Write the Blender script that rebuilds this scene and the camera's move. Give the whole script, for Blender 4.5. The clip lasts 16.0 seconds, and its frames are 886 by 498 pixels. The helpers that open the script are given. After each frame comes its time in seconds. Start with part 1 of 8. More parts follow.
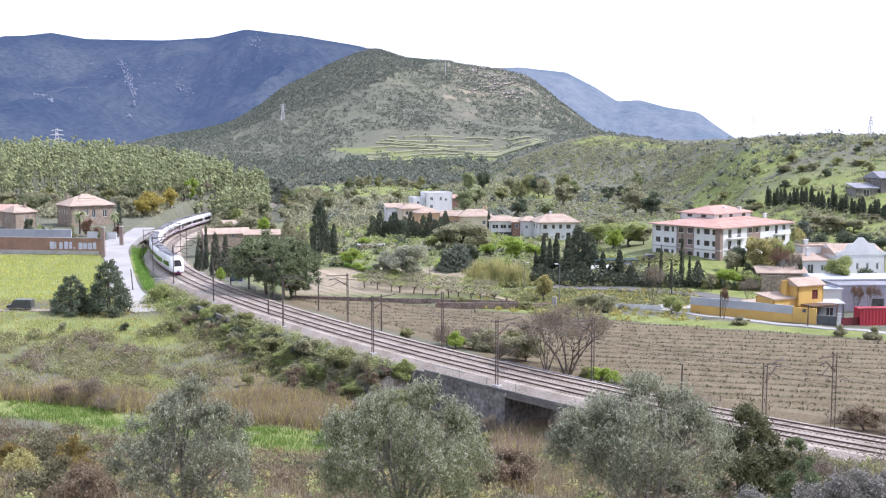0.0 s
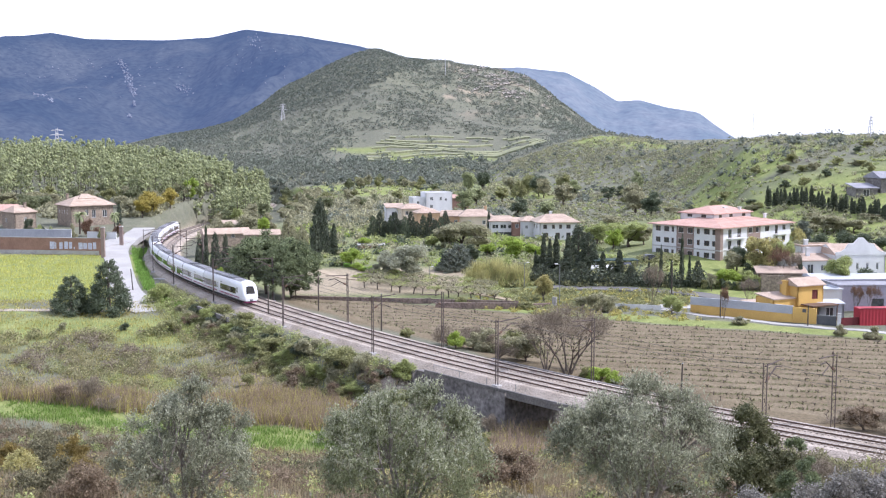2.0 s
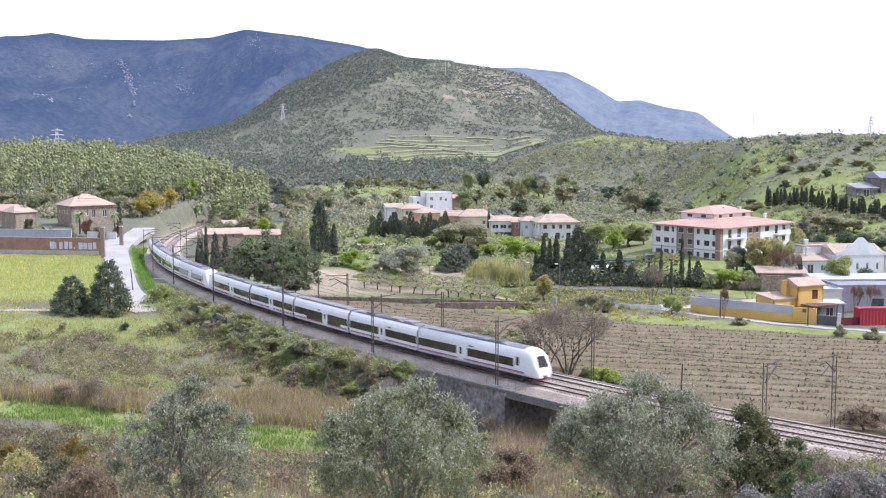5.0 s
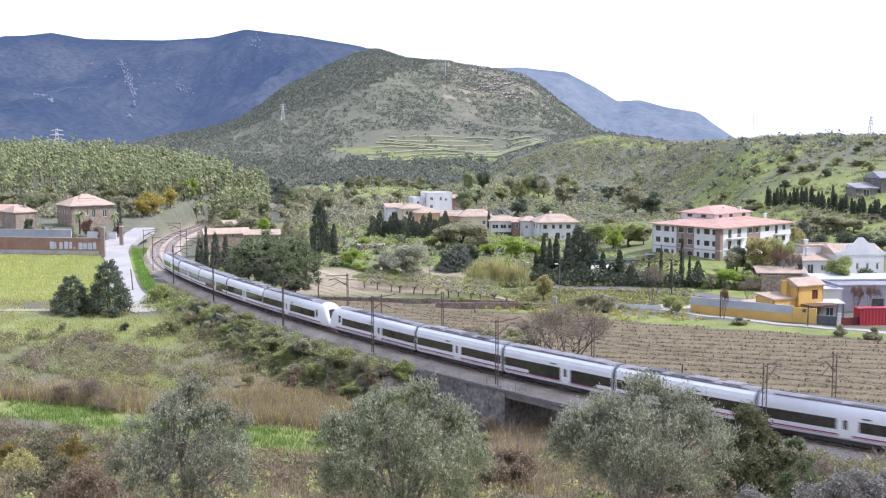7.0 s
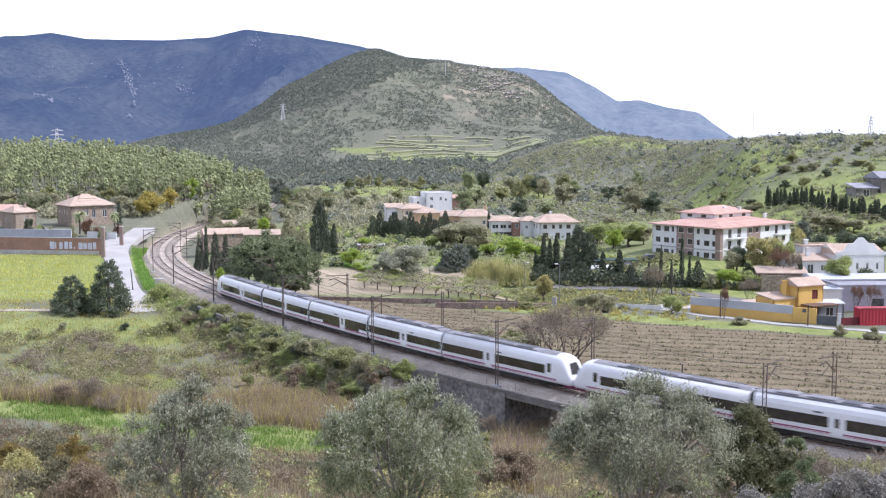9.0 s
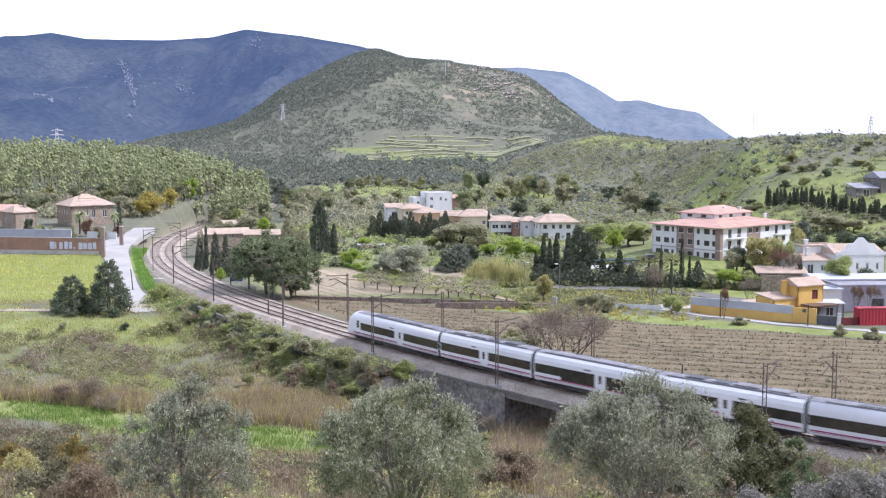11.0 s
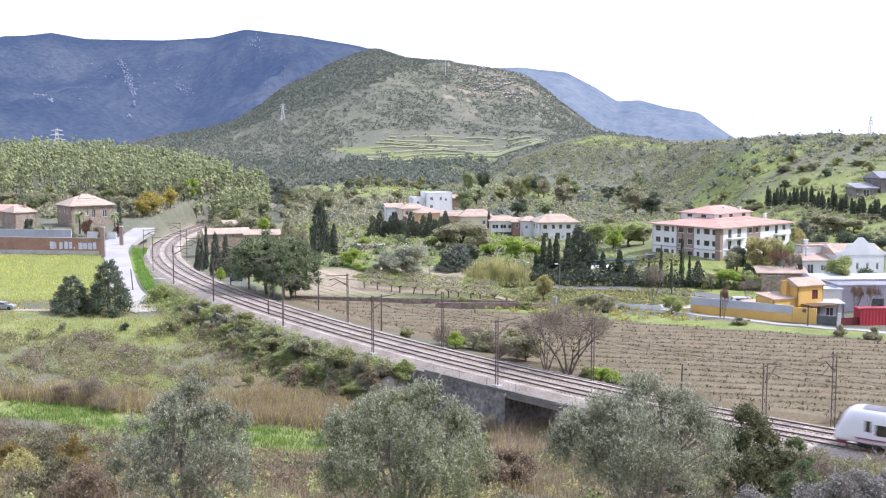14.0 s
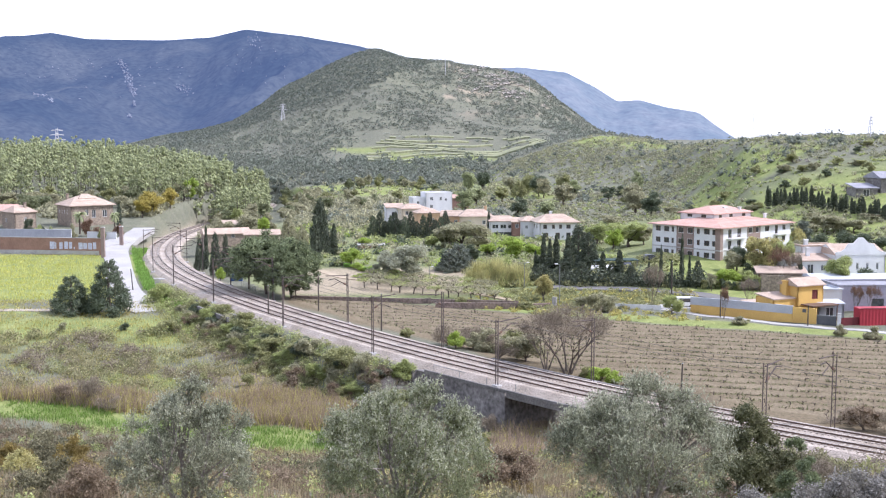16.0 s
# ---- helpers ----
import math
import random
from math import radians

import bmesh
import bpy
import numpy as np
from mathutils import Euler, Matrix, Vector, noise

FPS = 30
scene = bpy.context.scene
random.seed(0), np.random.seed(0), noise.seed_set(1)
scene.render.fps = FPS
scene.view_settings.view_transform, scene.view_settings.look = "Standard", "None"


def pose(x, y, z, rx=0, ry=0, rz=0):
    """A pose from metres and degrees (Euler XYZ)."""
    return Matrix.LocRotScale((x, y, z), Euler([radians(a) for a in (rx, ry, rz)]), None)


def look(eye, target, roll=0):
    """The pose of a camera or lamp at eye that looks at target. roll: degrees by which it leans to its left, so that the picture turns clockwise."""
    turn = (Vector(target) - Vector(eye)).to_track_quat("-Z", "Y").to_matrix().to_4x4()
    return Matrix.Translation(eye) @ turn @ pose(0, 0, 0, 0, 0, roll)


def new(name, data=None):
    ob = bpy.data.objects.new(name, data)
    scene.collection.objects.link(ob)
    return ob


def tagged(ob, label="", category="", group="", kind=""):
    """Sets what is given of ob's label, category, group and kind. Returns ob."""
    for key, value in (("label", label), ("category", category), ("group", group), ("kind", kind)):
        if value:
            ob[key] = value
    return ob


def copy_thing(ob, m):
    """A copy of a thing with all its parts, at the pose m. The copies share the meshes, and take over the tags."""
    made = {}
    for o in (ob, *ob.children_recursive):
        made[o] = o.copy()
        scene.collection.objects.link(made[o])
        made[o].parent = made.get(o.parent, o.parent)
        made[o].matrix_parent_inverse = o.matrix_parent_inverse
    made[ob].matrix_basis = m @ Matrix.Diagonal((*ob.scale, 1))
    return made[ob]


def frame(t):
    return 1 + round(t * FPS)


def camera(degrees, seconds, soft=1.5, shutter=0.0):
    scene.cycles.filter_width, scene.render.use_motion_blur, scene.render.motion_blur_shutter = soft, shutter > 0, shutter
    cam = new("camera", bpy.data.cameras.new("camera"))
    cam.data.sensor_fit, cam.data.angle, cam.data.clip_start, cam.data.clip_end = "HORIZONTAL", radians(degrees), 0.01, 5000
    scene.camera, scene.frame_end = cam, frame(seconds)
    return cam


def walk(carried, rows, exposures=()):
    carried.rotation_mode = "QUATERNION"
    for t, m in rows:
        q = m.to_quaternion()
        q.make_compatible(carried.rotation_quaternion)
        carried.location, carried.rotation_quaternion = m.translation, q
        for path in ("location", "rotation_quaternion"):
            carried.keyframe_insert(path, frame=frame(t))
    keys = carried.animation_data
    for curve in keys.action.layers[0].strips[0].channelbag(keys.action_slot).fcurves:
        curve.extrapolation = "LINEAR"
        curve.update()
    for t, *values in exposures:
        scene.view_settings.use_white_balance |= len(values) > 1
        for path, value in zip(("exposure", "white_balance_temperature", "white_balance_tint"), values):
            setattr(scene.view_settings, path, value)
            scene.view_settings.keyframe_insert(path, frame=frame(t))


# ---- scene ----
# ---------------------------------------------------------------- camera
EYE = Vector((0.0, 0.0, 29.4))
cam = camera(42.82, 16.0, soft=1.2, shutter=0.5)
STAND = look(EYE, (0.0, 200.0, 29.4 - 20.0))
walk(cam, [(0.0, STAND), (16.0, STAND)], exposures=[(t, e, 5860, 20.0) for t, e in ((0.0, 0.29), (4.0, 0.27), (7.0, 0.23), (9.0, 0.20), (11.3, 0.23), (12.5, 0.33), (16.0, 0.38))])

# ---------------------------------------------------------------- sky and sun
SUN_AZ, SUN_EL = radians(94), radians(50)      # clockwise from +y
world = bpy.data.worlds.new("sky")
scene.world = world
world.use_nodes = True
wn = world.node_tree.nodes
sky = wn.new("ShaderNodeTexSky")
sky.sky_type, sky.sun_disc = "NISHITA", False
sky.sun_elevation, sky.sun_rotation = SUN_EL, SUN_AZ
sky.dust_density, sky.air_density, sky.ozone_density = 4.0, 1.0, 1.0
# thin bright cloud low over the horizon, bluer and deeper overhead
where, split, rise, veil, cmix = (wn.new(k) for k in ("ShaderNodeTexCoord", "ShaderNodeSeparateXYZ", "ShaderNodeMapRange", "ShaderNodeMix", "ShaderNodeMix"))
rise.inputs["From Min"].default_value, rise.inputs["From Max"].default_value = 0.12, 0.75
veil.data_type = cmix.data_type = "RGBA"
veil.inputs["A"].default_value, veil.inputs["B"].default_value = (10.0, 10.2, 10.6, 1), (5.4, 6.1, 7.2, 1)
cmix.inputs["Factor"].default_value = 0.75
wl = world.node_tree.links
wl.new(where.outputs["Generated"], split.inputs["Vector"])
wl.new(split.outputs["Z"], rise.inputs["Value"])
wl.new(rise.outputs["Result"], veil.inputs["Factor"])
wl.new(sky.outputs["Color"], cmix.inputs["A"])
wl.new(veil.outputs["Result"], cmix.inputs["B"])
wl.new(cmix.outputs["Result"], wn["Background"].inputs["Color"])
wn["Background"].inputs["Strength"].default_value = 0.15
sun = new("sun", bpy.data.lights.new("sun", "SUN"))
sun.data.energy, sun.data.angle, sun.data.color = 4.0, radians(1.5), (1.0, 0.955, 0.88)
sun_dir = Vector((math.sin(SUN_AZ) * math.cos(SUN_EL), math.cos(SUN_AZ) * math.cos(SUN_EL), math.sin(SUN_EL)))
sun.matrix_world = look(sun_dir * 300, (0, 0, 0))

# ---------------------------------------------------------------- materials
def material(name, a, b, rough=0.85, big=0.4, fine=9.0, grit=0.25, bump=0.3, metal=0.0, island=0.0, obj=0.0, glow=None, spec=0.3, sheer=0.0):
    """A surface between two colours by coarse noise, with a finer grain over it, relief, and a shift from piece to piece."""
    m = bpy.data.materials.new(name)
    m.use_nodes = True
    n, l = m.node_tree.nodes, m.node_tree.links
    p = n["Principled BSDF"]
    co = n.new("ShaderNodeTexCoord")
    n1, n2 = n.new("ShaderNodeTexNoise"), n.new("ShaderNodeTexNoise")
    n1.inputs["Scale"].default_value, n1.inputs["Detail"].default_value = big, 4
    n2.inputs["Scale"].default_value, n2.inputs["Detail"].default_value = fine, 3
    for k in (n1, n2):
        l.new(co.outputs["Object"], k.inputs["Vector"])
    sharp = n.new("ShaderNodeMapRange")
    sharp.inputs["From Min"].default_value, sharp.inputs["From Max"].default_value = 0.36, 0.64
    l.new(n1.outputs["Fac"], sharp.inputs["Value"])
    mix = n.new("ShaderNodeMix")
    mix.data_type = "RGBA"
    mix.inputs["A"].default_value, mix.inputs["B"].default_value = (*a, 1), (*b, 1)
    l.new(sharp.outputs["Result"], mix.inputs["Factor"])
    out = mix.outputs["Result"]
    val = n.new("ShaderNodeMapRange")
    val.inputs["From Min"].default_value, val.inputs["From Max"].default_value = 0.3, 0.7
    val.inputs["To Min"].default_value, val.inputs["To Max"].default_value = 1 - grit, 1 + grit
    l.new(n2.outputs["Fac"], val.inputs["Value"])
    hsv = n.new("ShaderNodeHueSaturation")
    l.new(out, hsv.inputs["Color"])
    level = val.outputs["Result"]
    for amount, node, socket in ((island, "ShaderNodeNewGeometry", "Random Per Island"), (obj, "ShaderNodeObjectInfo", "Random")):
        if amount:
            r, g, mul = n.new(node), n.new("ShaderNodeMapRange"), n.new("ShaderNodeMath")
            g.inputs["To Min"].default_value, g.inputs["To Max"].default_value = 1 - amount, 1 + amount
            l.new(r.outputs[socket], g.inputs["Value"])
            mul.operation = "MULTIPLY"
            l.new(level, mul.inputs[0]), l.new(g.outputs["Result"], mul.inputs[1])
            level = mul.outputs[0]
    l.new(level, hsv.inputs["Value"])
    l.new(hsv.outputs["Color"], p.inputs["Base Color"])
    p.inputs["Roughness"].default_value, p.inputs["Metallic"].default_value = rough, metal
    p.inputs["Specular IOR Level"].default_value = spec
    if bump:
        bn = n.new("ShaderNodeBump")
        bn.inputs["Strength"].default_value, bn.inputs["Distance"].default_value = bump, 0.05
        l.new(n2.outputs["Fac"], bn.inputs["Height"])
        l.new(bn.outputs["Normal"], p.inputs["Normal"])
    if glow:
        p.inputs["Emission Color"].default_value, p.inputs["Emission Strength"].default_value = (*glow[:3], 1), glow[3]
    if sheer:
        t, ms = n.new("ShaderNodeBsdfTranslucent"), n.new("ShaderNodeMixShader")
        l.new(hsv.outputs["Color"], t.inputs["Color"])
        ms.inputs["Fac"].default_value = sheer
        l.new(p.outputs["BSDF"], ms.inputs[1]), l.new(t.outputs["BSDF"], ms.inputs[2])
        l.new(ms.outputs["Shader"], n["Material Output"].inputs["Surface"])
    return m


def leaf(name, a, b, spread=0.35, sheer=0.35, rough=0.6):
    sheer = min(sheer + 0.14, 0.5) if sheer else 0.0
    return material(name, a, b, rough=rough, big=0.5, fine=3.0, grit=0.15, bump=0, island=spread, sheer=sheer)


M = {
    "steel": material("rail_steel", (0.10, 0.07, 0.055), (0.16, 0.11, 0.085), 0.55, 1, 20, 0.2, 0.2, metal=0.3),
    "railtop": material("rail_top", (0.32, 0.31, 0.30), (0.42, 0.41, 0.40), 0.35, 1, 20, 0.1, 0, metal=0.8),
    "ballast": material("ballast_stone", (0.30, 0.255, 0.21), (0.42, 0.365, 0.315), 0.95, 0.25, 7, 0.45, 1.0),
    "sleeper": material("concrete_sleeper", (0.30, 0.26, 0.22), (0.40, 0.35, 0.31), 0.9, 0.5, 12, 0.3, 0.3, island=0.2),
    "white": material("white_render", (0.68, 0.685, 0.69), (0.60, 0.605, 0.61), 0.85, 0.35, 6, 0.06, 0.2),
    "cream": material("cream_render", (0.68, 0.60, 0.47), (0.60, 0.52, 0.40), 0.85, 0.35, 6, 0.08, 0.2),
    "ochre": material("yellow_ochre_render", (0.64, 0.42, 0.13), (0.56, 0.36, 0.115), 0.85, 0.3, 6, 0.10, 0.2),
    "orange": material("orange_render", (0.58, 0.40, 0.25), (0.52, 0.36, 0.23), 0.85, 0.3, 6, 0.10, 0.2),
    "brownwall": material("brown_render", (0.24, 0.18, 0.155), (0.29, 0.22, 0.19), 0.85, 0.4, 6, 0.12, 0.2),
    "stonewall": material("tan_stone_wall", (0.30, 0.245, 0.195), (0.24, 0.195, 0.155), 0.9, 0.7, 3.2, 0.4, 0.6),
    "greystone": material("grey_stone_wall", (0.23, 0.215, 0.205), (0.15, 0.14, 0.135), 0.9, 0.35, 2.0, 0.45, 0.9),
    "drystone": material("brown_dry_stone", (0.25, 0.19, 0.16), (0.16, 0.125, 0.11), 0.95, 0.9, 3.5, 0.45, 0.9),
    "concrete": material("weathered_concrete", (0.46, 0.45, 0.43), (0.35, 0.34, 0.33), 0.9, 0.3, 5, 0.2, 0.3),
    "darkdeck": material("stained_deck_concrete", (0.20, 0.19, 0.18), (0.13, 0.125, 0.12), 0.9, 0.4, 5, 0.3, 0.4),
    "greywall": material("grey_painted_wall", (0.34, 0.36, 0.40), (0.42, 0.44, 0.47), 0.85, 0.3, 5, 0.12, 0.2),
    "brick": material("red_brick_wall", (0.33, 0.20, 0.155), (0.26, 0.155, 0.12), 0.9, 0.4, 8, 0.25, 0.4),
    "tile": material("terracotta_tile", (0.50, 0.32, 0.27), (0.42, 0.265, 0.22), 0.85, 0.5, 4, 0.25, 0.5, island=0.14),
    "tilepale": material("pale_terracotta_tile", (0.46, 0.36, 0.29), (0.38, 0.295, 0.235), 0.85, 0.5, 4, 0.25, 0.5, island=0.14),
    "glassdark": material("window_glass", (0.05, 0.055, 0.06), (0.09, 0.095, 0.10), 0.12, 0.5, 2, 0.2, 0, spec=0.6),
    "frame": material("window_frame_white", (0.72, 0.72, 0.71), (0.66, 0.66, 0.65), 0.6, 1, 6, 0.05, 0),
    "shutter": material("dark_red_shutter", (0.13, 0.035, 0.03), (0.17, 0.05, 0.04), 0.7, 1, 8, 0.15, 0.1),
    "brownframe": material("brown_frame", (0.12, 0.075, 0.05), (0.16, 0.10, 0.07), 0.7, 1, 8, 0.15, 0.1),
    "redsheet": material("red_metal_sheet", (0.40, 0.04, 0.055), (0.33, 0.035, 0.05), 0.55, 0.4, 5, 0.12, 0.1),
    "darkred": material("dark_red_sheet", (0.16, 0.03, 0.035), (0.12, 0.025, 0.03), 0.6, 0.4, 5, 0.15, 0.1),
    "purple": material("lavender_grey_wall", (0.33, 0.31, 0.38), (0.40, 0.38, 0.44), 0.8, 0.25, 4, 0.12, 0.1),
    "darkgrey": material("dark_grey_metal", (0.07, 0.075, 0.085), (0.10, 0.105, 0.115), 0.55, 0.5, 6, 0.15, 0.1),
    "roofgrey": material("grey_roof_sheet", (0.30, 0.30, 0.33), (0.22, 0.22, 0.25), 0.7, 0.3, 3, 0.2, 0.2),
    "roofwhite": material("pale_roof_sheet", (0.52, 0.54, 0.58), (0.44, 0.46, 0.50), 0.6, 0.3, 3, 0.12, 0.2),
    "asphalt": material("road_asphalt", (0.12, 0.118, 0.115), (0.17, 0.165, 0.16), 0.9, 0.2, 10, 0.25, 0.3),
    "paleroad": material("pale_concrete_road", (0.41, 0.40, 0.385), (0.34, 0.33, 0.32), 0.9, 0.15, 5, 0.12, 0.2),
    "whiteline": material("white_barrier", (0.72, 0.72, 0.72), (0.62, 0.62, 0.62), 0.6, 0.5, 6, 0.12, 0),
    "galv": material("galvanised_steel", (0.30, 0.31, 0.32), (0.22, 0.225, 0.23), 0.5, 1, 9, 0.2, 0, metal=0.5),
    "mast": material("rusty_mast_steel", (0.075, 0.062, 0.058), (0.115, 0.09, 0.08), 0.75, 1, 9, 0.3, 0.1, metal=0.2),
    "wire": material("dark_wire", (0.05, 0.05, 0.05), (0.08, 0.08, 0.08), 0.6, 1, 9, 0.1, 0),
    "wood": material("weathered_pole_wood", (0.065, 0.054, 0.047), (0.10, 0.082, 0.07), 0.9, 1, 9, 0.3, 0.3),
    "bark": material("tree_bark", (0.10, 0.08, 0.065), (0.145, 0.12, 0.10), 0.95, 1, 7, 0.3, 0.5),
    "palebark": material("grey_bark", (0.22, 0.19, 0.17), (0.29, 0.26, 0.23), 0.95, 1, 7, 0.25, 0.4),
    "paint": material("train_white_paint", (0.76, 0.77, 0.81), (0.72, 0.73, 0.77), 0.32, 0.2, 2, 0.04, 0, spec=0.5),
    "trainroof": material("train_roof_grey", (0.25, 0.25, 0.27), (0.17, 0.17, 0.185), 0.6, 0.5, 4, 0.2, 0.1),
    "trainglass": material("train_tinted_glass", (0.030, 0.028, 0.026), (0.05, 0.045, 0.04), 0.08, 0.3, 1.5, 0.3, 0, spec=0.7),
    "magenta": material("magenta_stripe", (0.28, 0.04, 0.13), (0.24, 0.035, 0.11), 0.4, 0.5, 4, 0.08, 0),
    "under": material("underframe_dark", (0.035, 0.033, 0.035), (0.06, 0.055, 0.055), 0.8, 1, 6, 0.3, 0.2),
    "rubber": material("gangway_rubber", (0.025, 0.025, 0.028), (0.04, 0.04, 0.043), 0.9, 1, 6, 0.2, 0.1),
    "lamp": material("headlamp", (0.8, 0.8, 0.78), (0.8, 0.8, 0.78), 0.2, 1, 5, 0, 0, glow=(1, 0.95, 0.85, 1.5)),
    "bluebin": material("blue_plastic", (0.03, 0.07, 0.20), (0.04, 0.09, 0.25), 0.5, 1, 5, 0.1, 0),
    "silver": material("silver_car_paint", (0.30, 0.31, 0.33), (0.34, 0.35, 0.37), 0.3, 1, 5, 0.05, 0, metal=0.4),
    "carwhite": material("white_car_paint", (0.75, 0.75, 0.75), (0.72, 0.72, 0.72), 0.3, 1, 5, 0.03, 0, spec=0.5),
    "cardark": material("dark_grey_car_paint", (0.06, 0.065, 0.075), (0.075, 0.08, 0.09), 0.3, 1, 5, 0.05, 0, spec=0.5),
    "graffiti": material("pale_graffiti_paint", (0.62, 0.63, 0.74), (0.45, 0.46, 0.58), 0.8, 3, 8, 0.15, 0),
    "awning": material("dark_green_awning", (0.03, 0.055, 0.05), (0.04, 0.07, 0.06), 0.8, 1, 5, 0.15, 0.1),
    "pylon": material("pylon_steel", (0.55, 0.55, 0.56), (0.48, 0.48, 0.5), 0.6, 1, 5, 0.1, 0, metal=0.2),
    # foliage
    "olive": leaf("olive_leaf", (0.30, 0.31, 0.215), (0.20, 0.21, 0.14), 0.5, 0.42, 0.45),
    "oliveg": leaf("olive_leaf_greener", (0.27, 0.295, 0.165), (0.175, 0.195, 0.105), 0.5, 0.42, 0.45),
    "dark": leaf("dark_evergreen_leaf", (0.114, 0.143, 0.093), (0.162, 0.189, 0.113), 0.4, 0.15),
    "cypress": leaf("cypress_leaf", (0.083, 0.102, 0.070), (0.118, 0.135, 0.086), 0.4, 0.10),
    "pine": leaf("pine_needle", (0.296, 0.332, 0.180), (0.408, 0.438, 0.231), 0.4, 0.2),
    "pined": leaf("deep_pine_leaf", (0.154, 0.189, 0.099), (0.208, 0.245, 0.123), 0.4, 0.2),
    # next three hill leaves: distance haze mixed into the base colours as grey-blue
    "hillscrub": leaf("hazed_hill_shrub_leaf", (0.29, 0.305, 0.255), (0.22, 0.235, 0.195), 0.4, 0.25),
    "hilldark": leaf("hazed_hill_evergreen_leaf", (0.15, 0.172, 0.138), (0.195, 0.218, 0.168), 0.4, 0.2),
    "hillmid": leaf("hazed_hill_oak_leaf", (0.215, 0.23, 0.185), (0.16, 0.175, 0.14), 0.4, 0.2),
    "darkbush": leaf("dark_olive_shrub_leaf", (0.105, 0.112, 0.055), (0.155, 0.155, 0.075), 0.4, 0.12),
    "bankscrub": leaf("bank_scrub_leaf", (0.362, 0.334, 0.188), (0.281, 0.260, 0.143), 0.4, 0.25),
    "cane": leaf("golden_cane", (0.56, 0.53, 0.25), (0.45, 0.43, 0.20), 0.35, 0.36),
    "hillolive": leaf("hill_olive_scrub_leaf", (0.345, 0.345, 0.215), (0.265, 0.268, 0.165), 0.4, 0.25),
    "lime": leaf("fresh_lime_leaf", (0.414, 0.509, 0.112), (0.310, 0.413, 0.093), 0.3, 0.4),
    "spring": leaf("spring_leaf", (0.432, 0.472, 0.197), (0.324, 0.366, 0.153), 0.35, 0.35),
    "amber": leaf("amber_leaf", (0.506, 0.424, 0.121), (0.402, 0.350, 0.102), 0.35, 0.35),
    "rust": leaf("rust_leaf", (0.24, 0.15, 0.1), (0.19, 0.12, 0.08), 0.35, 0.3),
    "greygreen": leaf("grey_green_leaf", (0.418, 0.406, 0.260), (0.307, 0.299, 0.188), 0.4, 0.25),
    "scrub": leaf("scrub_leaf", (0.350, 0.355, 0.166), (0.264, 0.270, 0.132), 0.45, 0.25),
    "heath": leaf("brown_heath", (0.28, 0.215, 0.145), (0.2, 0.155, 0.105), 0.4, 0.25),
    "twig": leaf("bare_twig", (0.285, 0.24, 0.18), (0.215, 0.18, 0.135), 0.3, 0.1, 0.9),
    "reed": leaf("dry_reed", (0.43, 0.34, 0.245), (0.31, 0.235, 0.175), 0.35, 0.4, 0.8),
    "grass": leaf("meadow_grass", (0.391, 0.371, 0.116), (0.506, 0.445, 0.167), 0.4, 0.35, 0.8),
    "mustard": leaf("flowering_field_grass", (0.598, 0.562, 0.158), (0.471, 0.477, 0.121), 0.3, 0.35, 0.8),
    "lush": leaf("lush_grass", (0.215, 0.315, 0.075), (0.165, 0.26, 0.06), 0.35, 0.35, 0.8),
    "dryg": leaf("dry_grass", (0.35, 0.29, 0.18), (0.26, 0.215, 0.135), 0.35, 0.3, 0.9),
    # paler olive leaf, for the sunlit tips of near olives and for orchard crowns
    "olivetip": leaf("pale_olive_leaf", (0.47, 0.48, 0.36), (0.35, 0.365, 0.255), 0.3, 0.36, 0.4),
    "gold": leaf("golden_green_leaf", (0.508, 0.466, 0.207), (0.389, 0.360, 0.162), 0.35, 0.3),
    # hill herb leaf, greyed in its colour for haze as well
    "hillpale": leaf("hazed_hill_herb_leaf", (0.35, 0.36, 0.285), (0.27, 0.28, 0.22), 0.4, 0.25),
    "verge": leaf("verge_grass_blade", (0.25, 0.40, 0.09), (0.19, 0.33, 0.07), 0.35, 0.35, 0.8),
    "scrubnear": leaf("near_scrub_leaf", (0.225, 0.21, 0.125), (0.16, 0.15, 0.09), 0.45, 0.25),
    "ambernear": leaf("amber_brown_leaf", (0.29, 0.225, 0.075), (0.215, 0.165, 0.06), 0.35, 0.3),
    # leaf darkened in its colour to stand for cloud shade on the spur
    "spur": leaf("spur_cloud_shade_leaf", (0.115, 0.135, 0.115), (0.16, 0.18, 0.15), 0.4, 0.15),
    "blossom": leaf("pale_blossom", (0.37, 0.355, 0.335), (0.19, 0.18, 0.15), 0.5, 0.3, 0.8),
    "vine": leaf("vine_stump", (0.1, 0.08, 0.065), (0.15, 0.115, 0.09), 0.35, 0.0, 0.95),
}

# ---------------------------------------------------------------- mesh helpers
def part(name, bm, mat, parent=None, label="", smooth=False):
    """Links a bmesh, or (vertices, faces), as one mesh object under a thing or a part."""
    me = bpy.data.meshes.new(name)
    if isinstance(bm, tuple):
        me.from_pydata(bm[0], [], bm[1])
    else:
        bmesh.ops.recalc_face_normals(bm, faces=bm.faces)
        bm.to_mesh(me)
        bm.free()
    me.materials.append(M[mat] if isinstance(mat, str) else mat)
    if smooth:
        me.polygons.foreach_set("use_smooth", [True] * len(me.polygons))
    ob = new(name, me)
    if parent is not None:
        ob.parent = parent
    if label:
        ob["label"] = label
    return ob


def thing(name, label, category, m=None, group="", kind=""):
    ob = tagged(new(name), label, category, group, kind)
    if m is not None:
        ob.matrix_basis = m
    return ob


